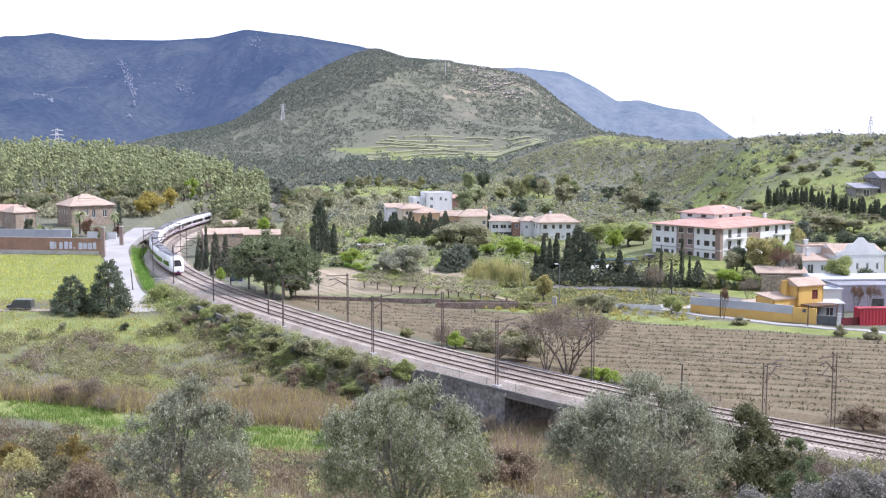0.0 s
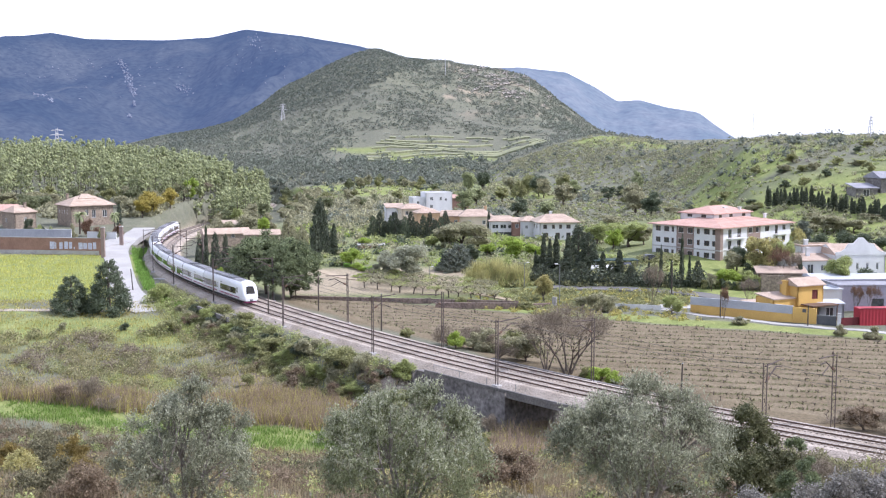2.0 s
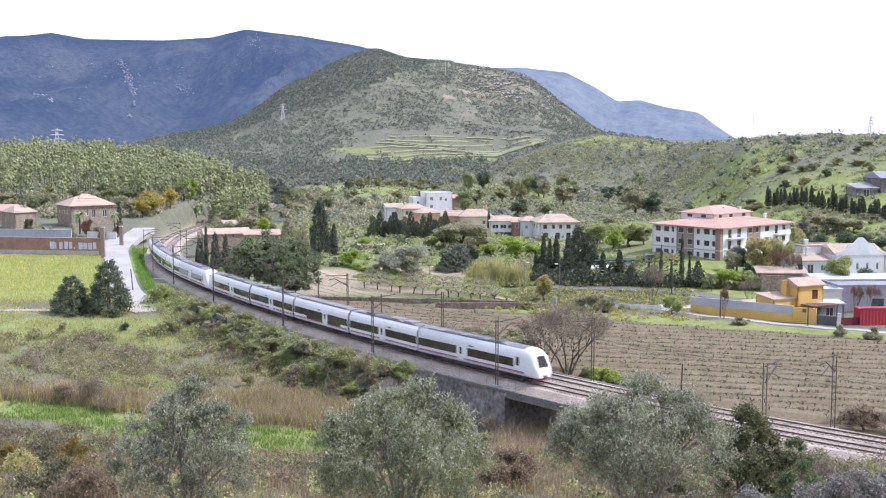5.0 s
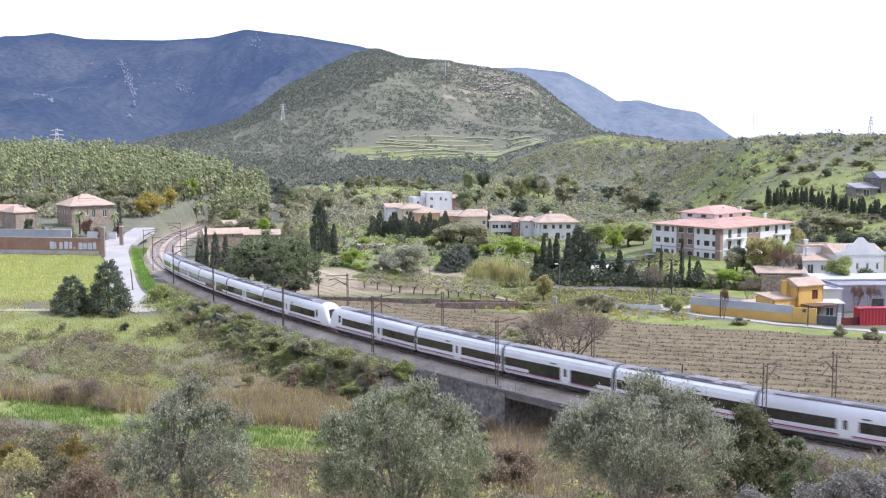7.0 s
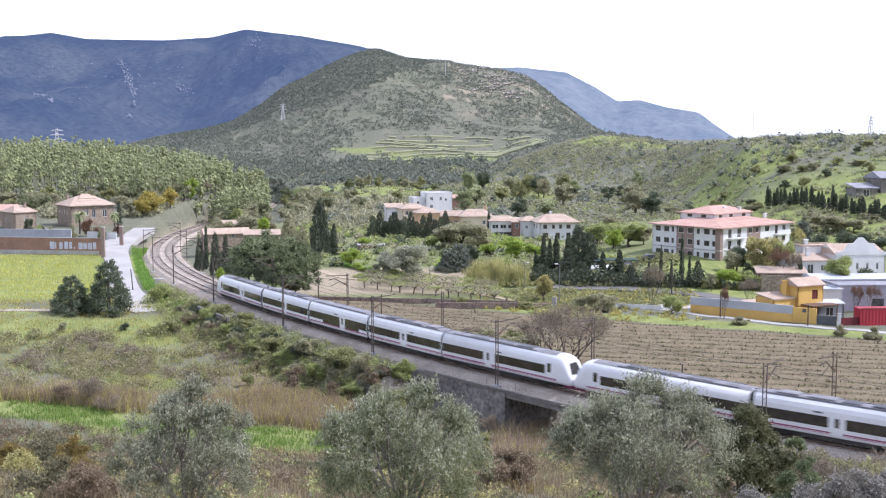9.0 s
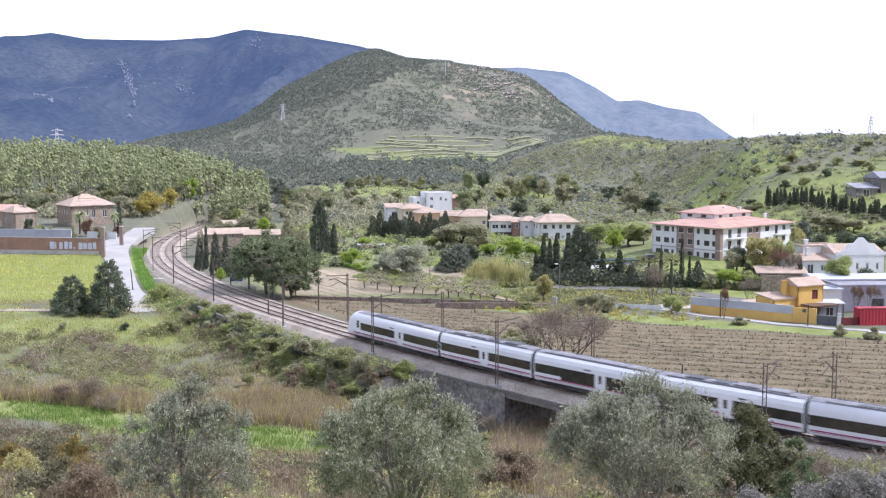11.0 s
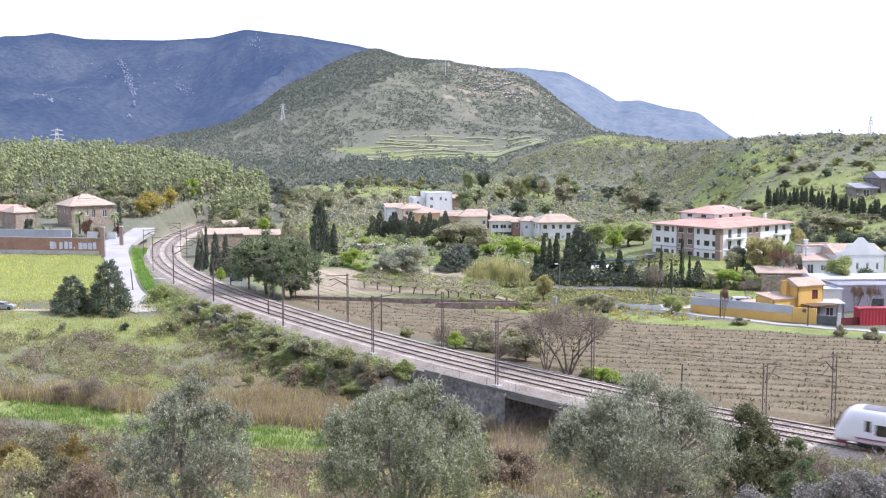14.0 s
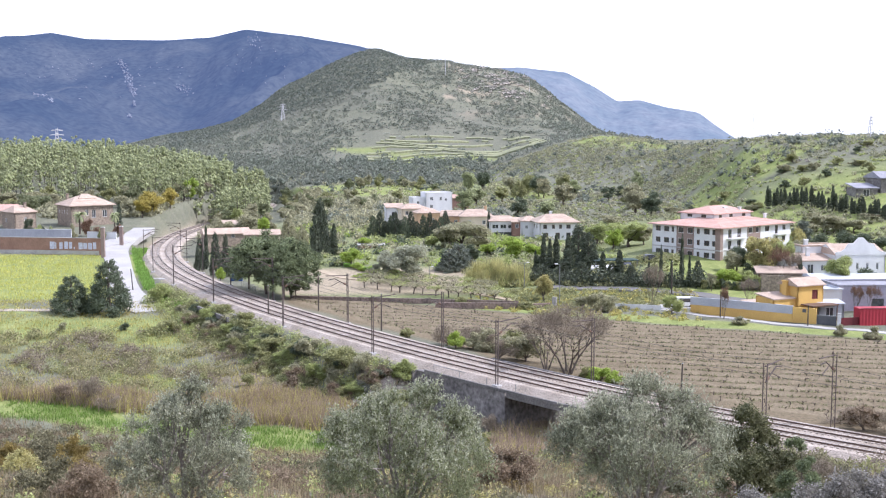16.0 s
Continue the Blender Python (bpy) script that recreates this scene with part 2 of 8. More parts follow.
def box(bm, x0, x1, y0, y1, z0, z1, bevel=0.0):
    r = bmesh.ops.create_cube(bm, size=1.0, matrix=Matrix.LocRotScale(((x0 + x1) / 2, (y0 + y1) / 2, (z0 + z1) / 2), None, (abs(x1 - x0), abs(y1 - y0), abs(z1 - z0))))
    if bevel:
        es = {e for v in r["verts"] for e in v.link_edges}
        bmesh.ops.bevel(bm, geom=list(es), offset=bevel, segments=1, affect="EDGES")
    return bm


def boxes(*rows, bevel=0.0):
    bm = bmesh.new()
    for r in rows:
        box(bm, *r, bevel=bevel)
    return bm


def rod(bm, p, q, r0, r1=None, n=6):
    """A tapered bar from p to q."""
    p, q = Vector(p), Vector(q)
    r1 = r0 if r1 is None else r1
    d = q - p
    if d.length < 1e-6:
        return bm
    t = d.to_track_quat("Z", "Y").to_matrix().to_4x4()
    bmesh.ops.create_cone(bm, cap_ends=True, segments=n, radius1=r0, radius2=r1, depth=d.length, matrix=Matrix.Translation((p + q) / 2) @ t)
    return bm


def prism(bm, outline, z0, z1):
    """A flat outline in x, y, raised from z0 to z1."""
    a = [bm.verts.new((x, y, z0)) for x, y in outline]
    b = [bm.verts.new((x, y, z1)) for x, y in outline]
    k = len(a)
    bm.faces.new(a[::-1]), bm.faces.new(b)
    for i in range(k):
        bm.faces.new((a[i], a[(i + 1) % k], b[(i + 1) % k], b[i]))
    return bm


def smooth(a, b, x):
    t = np.clip((np.asarray(x, float) - a) / (b - a), 0, 1)
    return t * t * (3 - 2 * t)


# ---------------------------------------------------------------- the line of the railway
BEND = (0.16614, 0.03659, -0.22820, 0.41434, 0.45534)     # heading of the near track, a polynomial of the way along it
TS = np.arange(-230.0, 600.1, 1.0)


def headings(s):
    mid = np.polyval(BEND, (s - 130) / 150)
    h0, h1 = np.polyval(BEND, (-20 - 130) / 150), np.polyval(BEND, (285 - 130) / 150)
    back = np.interp(s, (-230, -125, -102, -86, -60, -20), (0.30, 0.30, 0.22, -0.22, -0.27, h0))
    ahead = h1 + 0.14 * (1 - np.exp(-np.maximum(s - 285, 0) / 40))
    return np.where(s < -20, back, np.where(s > 285, ahead, mid))


TH = np.convolve(np.pad(headings(TS), 8, mode="edge"), np.ones(17) / 17, mode="valid")
TX, TY = np.cumsum(np.sin(TH)), np.cumsum(-np.cos(TH))
_i = int(np.searchsorted(TS, 130))
TX, TY = TX - TX[_i] - 51.8, TY - TY[_i] + 228.7
# the line falls gently as it draws away up the valley
TZ = np.convolve(np.pad(np.interp(TS, (-230, -60, -8, 23, 52, 100, 109, 134, 160), (-3.8, -3.7, -3.44, -3.12, -2.69, -1.08, -0.75, -0.25, 0.0)), 20, mode="edge"), np.ones(41) / 41, mode="valid")
TX, TY = TX * (1 - TZ / EYE.z), TY * (1 - TZ / EYE.z)
RUN = np.concatenate([[0.0], np.cumsum(np.hypot(np.diff(TX), np.diff(TY)))])
RUN = RUN - np.interp(170, TS, RUN) + 170
TX, TY, TZ = (np.interp(TS, RUN, a) for a in (TX, TY, TZ))
TH = np.arctan2(np.gradient(TX), -np.gradient(TY))
GAP = 3.9                                                 # from track to track


def level(s):
    """Height of the rails at s metres along the line."""
    return float(np.interp(s, TS, TZ))



def line(s, off=0.0):
    """The place at s metres along the near track, off metres to its far side, and the heading."""
    h = np.interp(s, TS, TH)
    return np.interp(s, TS, TX) + off * np.cos(h), np.interp(s, TS, TY) + off * np.sin(h), h


def beside(x, y):
    """How far along the near track the nearest place lies, and how far beyond the track (minus: on the near side)."""
    x, y = np.atleast_1d(x).astype(float), np.atleast_1d(y).astype(float)
    s, off = np.full(x.shape, 0.0), np.full(x.shape, 200.0)
    use = np.where((y > 20) & (y < 620) & (x > -200) & (x < 330))[0]
    for k in range(0, len(use), 4000):
        j = use[k:k + 4000]
        dx, dy = x[j, None] - TX[None, ::2], y[j, None] - TY[None, ::2]
        i = (dx * dx + dy * dy).argmin(1)
        h = TH[::2][i]
        px, py = x[j] - TX[::2][i], y[j] - TY[::2][i]
        s[j] = TS[::2][i]
        side = np.where(px * np.cos(h) + py * np.sin(h) < 0, -1.0, 1.0)
        off[j] = side * np.hypot(px, py)
    return s, off


# ---------------------------------------------------------------- the lie of the land
def crest(u, us, rise, far):
    """Crest height and distance by direction, with the corners rounded off."""
    g = np.linspace(-0.8, 0.8, 1601)
    soft = np.hanning(35) / np.hanning(35).sum()
    up = np.convolve(np.pad(np.interp(g, us, rise), 17, mode="edge"), soft, mode="valid")
    out = np.convolve(np.pad(np.interp(g, us, far), 17, mode="edge"), soft, mode="valid") if np.ndim(far) else np.full_like(g, far)
    return np.interp(u, g, up), np.interp(u, g, out)


def land(x, y, rough=True):
    x, y = np.atleast_1d(x).astype(float), np.atleast_1d(y).astype(float)
    r = np.hypot(x, y)
    d = np.where(y > 0.35 * r, y, 0.35 * r + 0.0 * y)
    u = np.clip(x / np.maximum(d, 1e-3), -0.75, 0.75)
    near = np.interp(y, (-200, 0, 25, 48, 60, 75, 90, 105, 122, 150, 168, 190, 210, 290, 350, 430, 520, 800),
                     (62, 27.8, 19.8, 12.5, 9.3, 5.9, 2.2, -1.8, -6.0, -6.0, -5.2, -3.3, -2.5, -0.9, 1.6, 3.5, 5, 8))
    beyond = np.interp(y, (-200, 0, 25, 48, 60, 75, 90, 105, 150, 200, 215, 250, 300, 350, 480, 620, 900),
                       (62, 27.8, 19.8, 12.5, 9.0, 5.0, 0.4, -1.2, -1.6, -2.1, -1.6, 0.2, 1.2, 2.0, 3.4, 6, 14))
    s, off = beside(x, y)
    w = smooth(-3, 6, off)
    z = near * (1 - w) + beyond * w
    # the knoll of the apartment block and the slope behind it
    z = z + 2.0 * smooth(0.12, 0.2, u) * smooth(225, 260, y) * (1 - smooth(320, 420, y))
    # hills: how high the crest stands against the eye's level per metre, and how far off
    hills = (
        # left pine hill
        ((-0.75, -0.39, -0.3, -0.23, -0.18, -0.14, -0.1), (-0.018, -0.024, -0.026, -0.036, -0.046, -0.057, -0.064), 560, 170, 500, 1.0),
        # green hill that falls away to the left, and the right-hand hill
        ((-0.05, 0.0, 0.043, 0.088, 0.138, 0.173, 0.208, 0.268, 0.31, 0.39, 0.75), (-0.056, -0.046, -0.030, -0.0105, 0.0015, -0.0025, -0.009, -0.0035, -0.0015, -0.001, 0.001),
         (650, 680, 700, 700, 690, 660, 610, 480, 450, 430, 420), 190, 500, 1.15),
        # terraced hill
        ((-0.4, -0.271, -0.219, -0.183, -0.159, -0.147, -0.117, -0.087, -0.0565, -0.031, 0.008, 0.043, 0.073, 0.108, 0.138, 0.173, 0.3),
         (-0.03, -0.006, 0.0059, 0.0133, 0.0272, 0.0375, 0.0527, 0.0674, 0.0745, 0.0640, 0.0605, 0.0555, 0.048, 0.0255, 0.0045, -0.01, -0.02), 1450, 850, 900, 1.25),
    )
    for k, (us, rise, far, front, back, power) in enumerate(hills):
        up, dist = crest(u, us, rise, far)
        top = EYE.z + dist * up
        f = np.where(d < dist, smooth(dist - front, dist, d) ** power, 1 - 0.8 * smooth(dist, dist + back, d))
        z = np.maximum(z, z + (top - z) * f)
    if rough:
        for i in np.where(d > 30)[0]:
            a = 0.22 if d[i] < 330 else min(0.22 + (d[i] - 330) * 0.011, 22)
            c = 18.0 if d[i] < 330 else 18 + (d[i] - 330) * 0.11
            if d[i] > 330:
                z[i] += a * noise.fractal(Vector((x[i] / c, y[i] / c, 0.5)), 0.9, 2.1, 4) * 0.55
            else:
                z[i] += a * noise.noise(Vector((x[i] / 6, y[i] / 6, 0.5)))
    # the bed of the railway, and the gully under its bridge
    bridge = smooth(222, 228, s) * (1 - smooth(257, 263, s))
    fall = np.interp(s, TS, TZ)
    flat = 1 - smooth(6.5, 12.5, np.where(off < 0, -off + 2.0 + 3.6 * np.clip(-fall / 1.5, 0, 1), off - 3.0))
    flat = np.where(off < 0, flat * (1 - bridge), flat)
    z = z + np.minimum(fall - np.maximum(z, 0.0), 0.0) * (1 - np.where(off < 0, smooth(3.5, 6, -off), smooth(12, 42, off))) * smooth(-140, -80, s) * smooth(-1.0, 0.0, -fall - 0.3)
    z = z * (1 - flat) + (fall - 0.85) * flat
    gully = bridge * (1 - smooth(8, 15, off)) * smooth(238, 246, s) * np.where(off > -12, 1, 0)
    z = z * (1 - gully) + np.minimum(z, -6.2) * gully
    under = bridge * np.where((off > -2.5) & (off < 7), 1.0, 0.0)
    return np.where(under > 0.5, np.minimum(z, -6.2), z)


def gz(x, y):
    return float(land(x, y)[0])


def zones(x, y):
    """What grows: lush grass, bare tilled soil, dry brown ground, sand and rock, each 0 to 1."""
    s, off = beside(x, y)
    u = x / np.maximum(y, 1)
    n = np.array([noise.noise(Vector((a / 14, b / 14, 3.3))) for a, b in zip(x, y)])
    nf = np.array([noise.noise(Vector((a / 60, b / 60, 7.3))) for a, b in zip(x, y)])
    lush, soil, dry, sand = (np.zeros(len(x)) for _ in range(4))
    verge = 205 - 0.52 * (x - 20)
    field = smooth(7, 11, off + 3 * n) * (1 - smooth(-12, -7, y - verge)) * smooth(-34, -28, x) * (y < 215) * (y > 60)
    soil = np.maximum(soil, field)
    lush = np.maximum(lush, 0.95 * (off > 6) * smooth(-10, -7, y - verge) * (1 - smooth(-2, 0, y - verge)) * (x > 5))
    yard = smooth(216, 222, y) * (1 - smooth(246, 254, y)) * smooth(-34, -30, x) * (1 - smooth(4, 14, x)) * (off > 10)
    sand = np.maximum(sand, 0.8 * yard)
    mustard = (1 - smooth(-69, -66, x + 0.06 * (y - 240))) * smooth(214, 222, y + 4 * n) * (1 - smooth(286, 290, y))
    lush = np.maximum(lush, 1.0 * mustard)
    strip = smooth(-10, -7, y - np.interp(x, (-60, -50, -25, -10), (149, 147, 134.5, 133)) + 3 * n) * (1 - smooth(0, 3, y - np.interp(x, (-60, -50, -25, -10), (149, 147, 134.5, 133)))) * (1 - smooth(-14, -6, x + 3 * n)) * (off < -8)
    lush = np.maximum(lush, strip)
    scrubby = (off < -8) * smooth(148, 156, y) * (1 - smooth(196, 206, y))
    lush = np.maximum(lush, scrubby * (0.35 + 0.5 * (y < 163)) * smooth(0.1, 0.5, n + 0.2))
    dry = np.maximum(dry, scrubby * (y < 182) * smooth(-0.1, 0.4, -n) * 0.8)
    lush = np.maximum(lush, 0.75 * scrubby * smooth(176, 186, y + 8 * n))
    top = (off < -8) * smooth(196, 205, y) * (1 - smooth(214, 220, y))
    lush = np.maximum(lush, 0.75 * top * smooth(-0.35, 0.1, n))
    slope = (y < 120)
    dry = np.maximum(dry, slope * smooth(-0.2, 0.3, n) * 0.9)
    lush = np.maximum(lush, slope * 0.5 * smooth(0.1, 0.4, -n))
    hill = smooth(330, 400, y)
    lush = np.maximum(lush, hill * (u > 0.2) * (y < 620) * smooth(-0.1, 0.3, nf + 0.3 * n) * 0.9)
    lush = np.maximum(lush, hill * (u > -0.1) * (u < 0.2) * (y < 800) * smooth(0.0, 0.3, nf) * 0.75)
    lush = np.maximum(lush, smooth(200, 215, y) * (1 - hill) * (off > 12) * (0.5 + 0.4 * (u > 0.2)))
    lush = np.maximum(lush, smooth(470, 500, y) * (1 - smooth(540, 570, y)) * (u > -0.16) * (u < 0.03) * 0.8)
    sand = np.maximum(sand, smooth(900, 1100, y) * (y < 1600) * (u > 0.0) * (u < 0.16) * smooth(0.05, 0.35, n) * 0.7)
    bed = 1 - smooth(2.0, 4.5, np.abs(off - 1.95) - 2.5)
    sand = np.maximum(sand, bed * 0.6)
    return np.stack([lush, soil, dry, sand], 1)


def ground_material():
    m = bpy.data.materials.new("open_ground")
    m.use_nodes = True
    n, l = m.node_tree.nodes, m.node_tree.links
    p = n["Principled BSDF"]
    co, at = n.new("ShaderNodeTexCoord"), n.new("ShaderNodeAttribute")
    at.attribute_name = "zone"
    sep = n.new("ShaderNodeSeparateColor")
    l.new(at.outputs["Color"], sep.inputs["Color"])

    def tex(scale, detail=4, rough=0.6):
        t = n.new("ShaderNodeTexNoise")
        t.inputs["Scale"].default_value, t.inputs["Detail"].default_value, t.inputs["Roughness"].default_value = scale, detail, rough
        l.new(co.outputs["Object"], t.inputs["Vector"])
        return t.outputs["Fac"]

    def ramp(fac, lo, hi, a, b):
        r, x = n.new("ShaderNodeMapRange"), n.new("ShaderNodeMix")
        x.data_type = "RGBA"
        r.inputs["From Min"].default_value, r.inputs["From Max"].default_value = lo, hi
        l.new(fac, r.inputs["Value"]), l.new(r.outputs["Result"], x.inputs["Factor"])
        for key, c in (("A", a), ("B", b)):
            if isinstance(c, tuple):
                x.inputs[key].default_value = (*c, 1)
            else:
                l.new(c, x.inputs[key])
        return x.outputs["Result"]

    fine, mid, broad = tex(2.2, 5, 0.75), tex(0.22, 5, 0.65), tex(0.012, 6, 0.62)
    scrub = ramp(mid, 0.38, 0.62, (0.14, 0.147, 0.104), (0.185, 0.187, 0.135))
    scrub = ramp(broad, 0.42, 0.62, scrub, (0.15, 0.153, 0.118))
    lush = ramp(mid, 0.35, 0.65, (0.17, 0.212, 0.07), (0.265, 0.29, 0.11))
    soil = ramp(fine, 0.3, 0.7, (0.135, 0.108, 0.070), (0.19, 0.157, 0.103))
    dry = ramp(fine, 0.3, 0.7, (0.14, 0.112, 0.075), (0.235, 0.19, 0.13))
    sand = ramp(fine, 0.3, 0.7, (0.29, 0.24, 0.175), (0.40, 0.335, 0.255))
    col = ramp(sep.outputs["Blue"], 0.1, 0.9, scrub, dry)
    col = ramp(sep.outputs["Red"], 0.15, 0.8, col, lush)
    col = ramp(sep.outputs["Green"], 0.2, 0.8, col, soil)
    col = ramp(at.outputs["Alpha"], 0.1, 0.9, col, sand)
    v, h = n.new("ShaderNodeMapRange"), n.new("ShaderNodeHueSaturation")
    v.inputs["From Min"].default_value, v.inputs["From Max"].default_value, v.inputs["To Min"].default_value, v.inputs["To Max"].default_value = 0.3, 0.7, 0.7, 1.3
    l.new(fine, v.inputs["Value"]), l.new(v.outputs["Result"], h.inputs["Value"]), l.new(col, h.inputs["Color"])
    l.new(h.outputs["Color"], p.inputs["Base Color"])
    p.inputs["Roughness"].default_value, p.inputs["Specular IOR Level"].default_value = 0.95, 0.1
    b = n.new("ShaderNodeBump")
    b.inputs["Strength"].default_value, b.inputs["Distance"].default_value = 0.6, 0.25
    l.new(fine, b.inputs["Height"]), l.new(b.outputs["Normal"], p.inputs["Normal"])
    return m


def build_ground():
    ang = np.radians(np.concatenate([np.linspace(-180, -40, 15)[:-1], np.linspace(-40, -25, 12)[:-1], np.linspace(-25, 25, 262), np.linspace(25, 40, 12)[1:], np.linspace(40, 180, 15)[1:-1]]))
    rad = np.concatenate([np.linspace(1, 50, 16)[:-1], np.arange(50, 340, 1.3), np.arange(340, 720, 6.5), np.geomspace(720, 4800, 90)])
    A, R = np.meshgrid(ang, rad)
    x, y = (R * np.sin(A)).ravel(), (R * np.cos(A)).ravel()
    z = land(x, y)
    na, nr = len(ang), len(rad)
    i = np.arange((nr - 1) * na).reshape(nr - 1, na)
    j = np.roll(i, -1, axis=1)
    faces = np.stack([i, j, j + na, i + na], -1).reshape(-1, 4)
    me = bpy.data.meshes.new("ground")
    me.from_pydata(np.stack([x, y, z], 1).tolist(), [], faces.tolist() + [list(range(na))[::-1]])
    me.polygons.foreach_set("use_smooth", [True] * len(me.polygons))
    at = me.attributes.new("zone", "FLOAT_COLOR", "POINT")
    at.data.foreach_set("color", zones(x, y).astype(np.float32).ravel())
    me.materials.append(ground_material())
    return tagged(new("ground", me), "scrubby valley ground rising to green and rocky hills", "ground", kind="structure")


build_ground()


def mountain(name, label, us, rise, far, front, mat, seed, gully):
    """A far range of its own: crest by direction, spurs and gullies down its near side."""
    U, T = np.meshgrid(np.linspace(us[0], us[-1], 260), np.linspace(0, 1, 60))
    d = far - front * (1 - T)
    top = EYE.z + far * np.interp(U, us, rise)
    z = top * (0.02 + 0.98 * T ** 1.15)
    x, y = (U * d), d
    flat = np.array([noise.hetero_terrain(Vector((a / gully, b / (gully * 2.6), seed)), 0.9, 2.1, 5, 0.7) for a, b in zip(x.ravel(), y.ravel())]).reshape(x.shape)
    z = z + (flat - flat.mean()) * gully * 0.24 * np.clip(top / 220, 0.02, 1) * np.sin(np.pi * np.clip(T, 0, 1)) ** 1.1 + (flat - flat.mean()) * gully * 0.004
    back = np.stack([x[-1], y[-1] + front * 0.5, z[-1] * 0.3], 1)
    v = np.concatenate([np.stack([x, y, z], -1).reshape(-1, 3), back])
    i = np.arange(60 * 260).reshape(60, 260)
    f = np.stack([i[:, :-1], i[:, 1:], i[:, 1:] + 260, i[:, :-1] + 260], -1).reshape(-1, 4)
    return tagged(part(name, (v.tolist(), f.tolist()), mat, smooth=True), label, "mountain", kind="structure")


# the blue air haze on the long mountain is a glow in its material
M["range"] = material("mountain_scrub_haze_glow", (0.018, 0.025, 0.027), (0.050, 0.055, 0.050), 1.0, 0.0045, 0.09, 0.45, 0.0, glow=(0.28, 0.415, 0.84, 0.215), spec=0.0)
# stronger blue glow for the thicker haze before the far range
M["farrange"] = material("far_mountain_haze_glow", (0.07, 0.09, 0.09), (0.115, 0.125, 0.12), 1.0, 0.006, 0.05, 0.3, 0.0, glow=(0.38, 0.50, 0.84, 0.30), spec=0.0)
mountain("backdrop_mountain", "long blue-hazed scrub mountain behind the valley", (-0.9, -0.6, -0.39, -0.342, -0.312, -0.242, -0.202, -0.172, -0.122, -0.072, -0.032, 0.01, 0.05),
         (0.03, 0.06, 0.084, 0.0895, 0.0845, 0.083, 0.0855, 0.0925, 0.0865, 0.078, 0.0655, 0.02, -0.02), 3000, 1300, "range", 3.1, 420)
mountain("backdrop_range", "far range on the horizon with pale blue haze glow", (-0.05, 0.038, 0.068, 0.108, 0.133, 0.153, 0.173, 0.198, 0.223, 0.253, 0.27, 0.4, 0.9),
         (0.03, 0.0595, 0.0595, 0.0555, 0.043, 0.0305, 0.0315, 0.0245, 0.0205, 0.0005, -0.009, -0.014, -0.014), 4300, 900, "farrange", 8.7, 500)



def rock_scar(way, count, spread, size, seed):
    """Pale bare rock on the long mountain's face, strewn along a line of (direction, rise against the eye's level)."""
    rng = np.random.default_rng(seed)
    hill = bpy.data.objects["backdrop_mountain"].data
    co = np.empty(len(hill.vertices) * 3, np.float32)
    hill.vertices.foreach_get("co", co)
    co = co.reshape(-1, 3)[:15600].reshape(60, 260, 3)
    us = co[30, :, 0] / co[30, :, 1]
    v, f = [], []
    for k in range(count):
        t = rng.random() * (len(way) - 1)
        i = int(t)
        a, b = np.array(way[i]), np.array(way[i + 1])
        uu, e = a + (b - a) * (t - i) + rng.normal(0, spread, 2) * (1.0, 0.6)
        strip = co[:, int(np.abs(us - uu).argmin()), :]
        rise = (strip[:, 2] - EYE.z) / strip[:, 1]
        j = int(np.abs(rise[8:] - e).argmin()) + 8
        y = float(strip[j, 1]) - 5
        x, z = uu * y, EYE.z + e * y
        r = size * rng.uniform(0.35, 1.0)
        n = len(v)
        v += [(x + r * math.cos(q) * rng.uniform(0.5, 1.0), y - 2, z + 1.5 * r * math.sin(q) * rng.uniform(0.5, 1.1)) for q in np.arange(6) * 1.047] + [(x, y - 4, z), (x, y + 14, z)]
        f += [(n + q, n + (q + 1) % 6, n + 6) for q in range(6)] + [(n + (q + 1) % 6, n + q, n + 7) for q in range(6)]
    return tagged(part("rock_scar", (v, f), "scar"), "pale bare rock scar on the mountain face", "rock", kind="stuff")


# pale rock, with the mountain's blue haze added as a faint glow
M["scar"] = material("hazed_bare_rock", (0.17, 0.185, 0.21), (0.10, 0.108, 0.125), 1.0, 0.05, 0.3, 0.5, 0.0, glow=(0.36, 0.45, 0.76, 0.21), spec=0.0)
rock_scar([(-0.2825, 0.066), (-0.277, 0.056), (-0.274, 0.044), (-0.2715, 0.036)], 130, 0.0016, 3.0, 4)
rock_scar([(-0.2715, 0.030), (-0.2705, 0.026)], 16, 0.0006, 2.6, 5)
rock_scar([(-0.2765, 0.0185), (-0.275, 0.0165)], 12, 0.0006, 2.4, 6)
rock_scar([(-0.358, 0.0365), (-0.350, 0.0355), (-0.343, 0.0315)], 46, 0.0012, 2.6, 7)
rock_scar([(-0.166, 0.086), (-0.160, 0.078)], 40, 0.0035, 2.2, 8)
rock_scar([(-0.233, 0.046), (-0.224, 0.038)], 40, 0.0035, 2.0, 9)
rock_scar([(-0.37, 0.060), (-0.30, 0.05), (-0.20, 0.055), (-0.12, 0.07)], 120, 0.014, 1.3, 10)
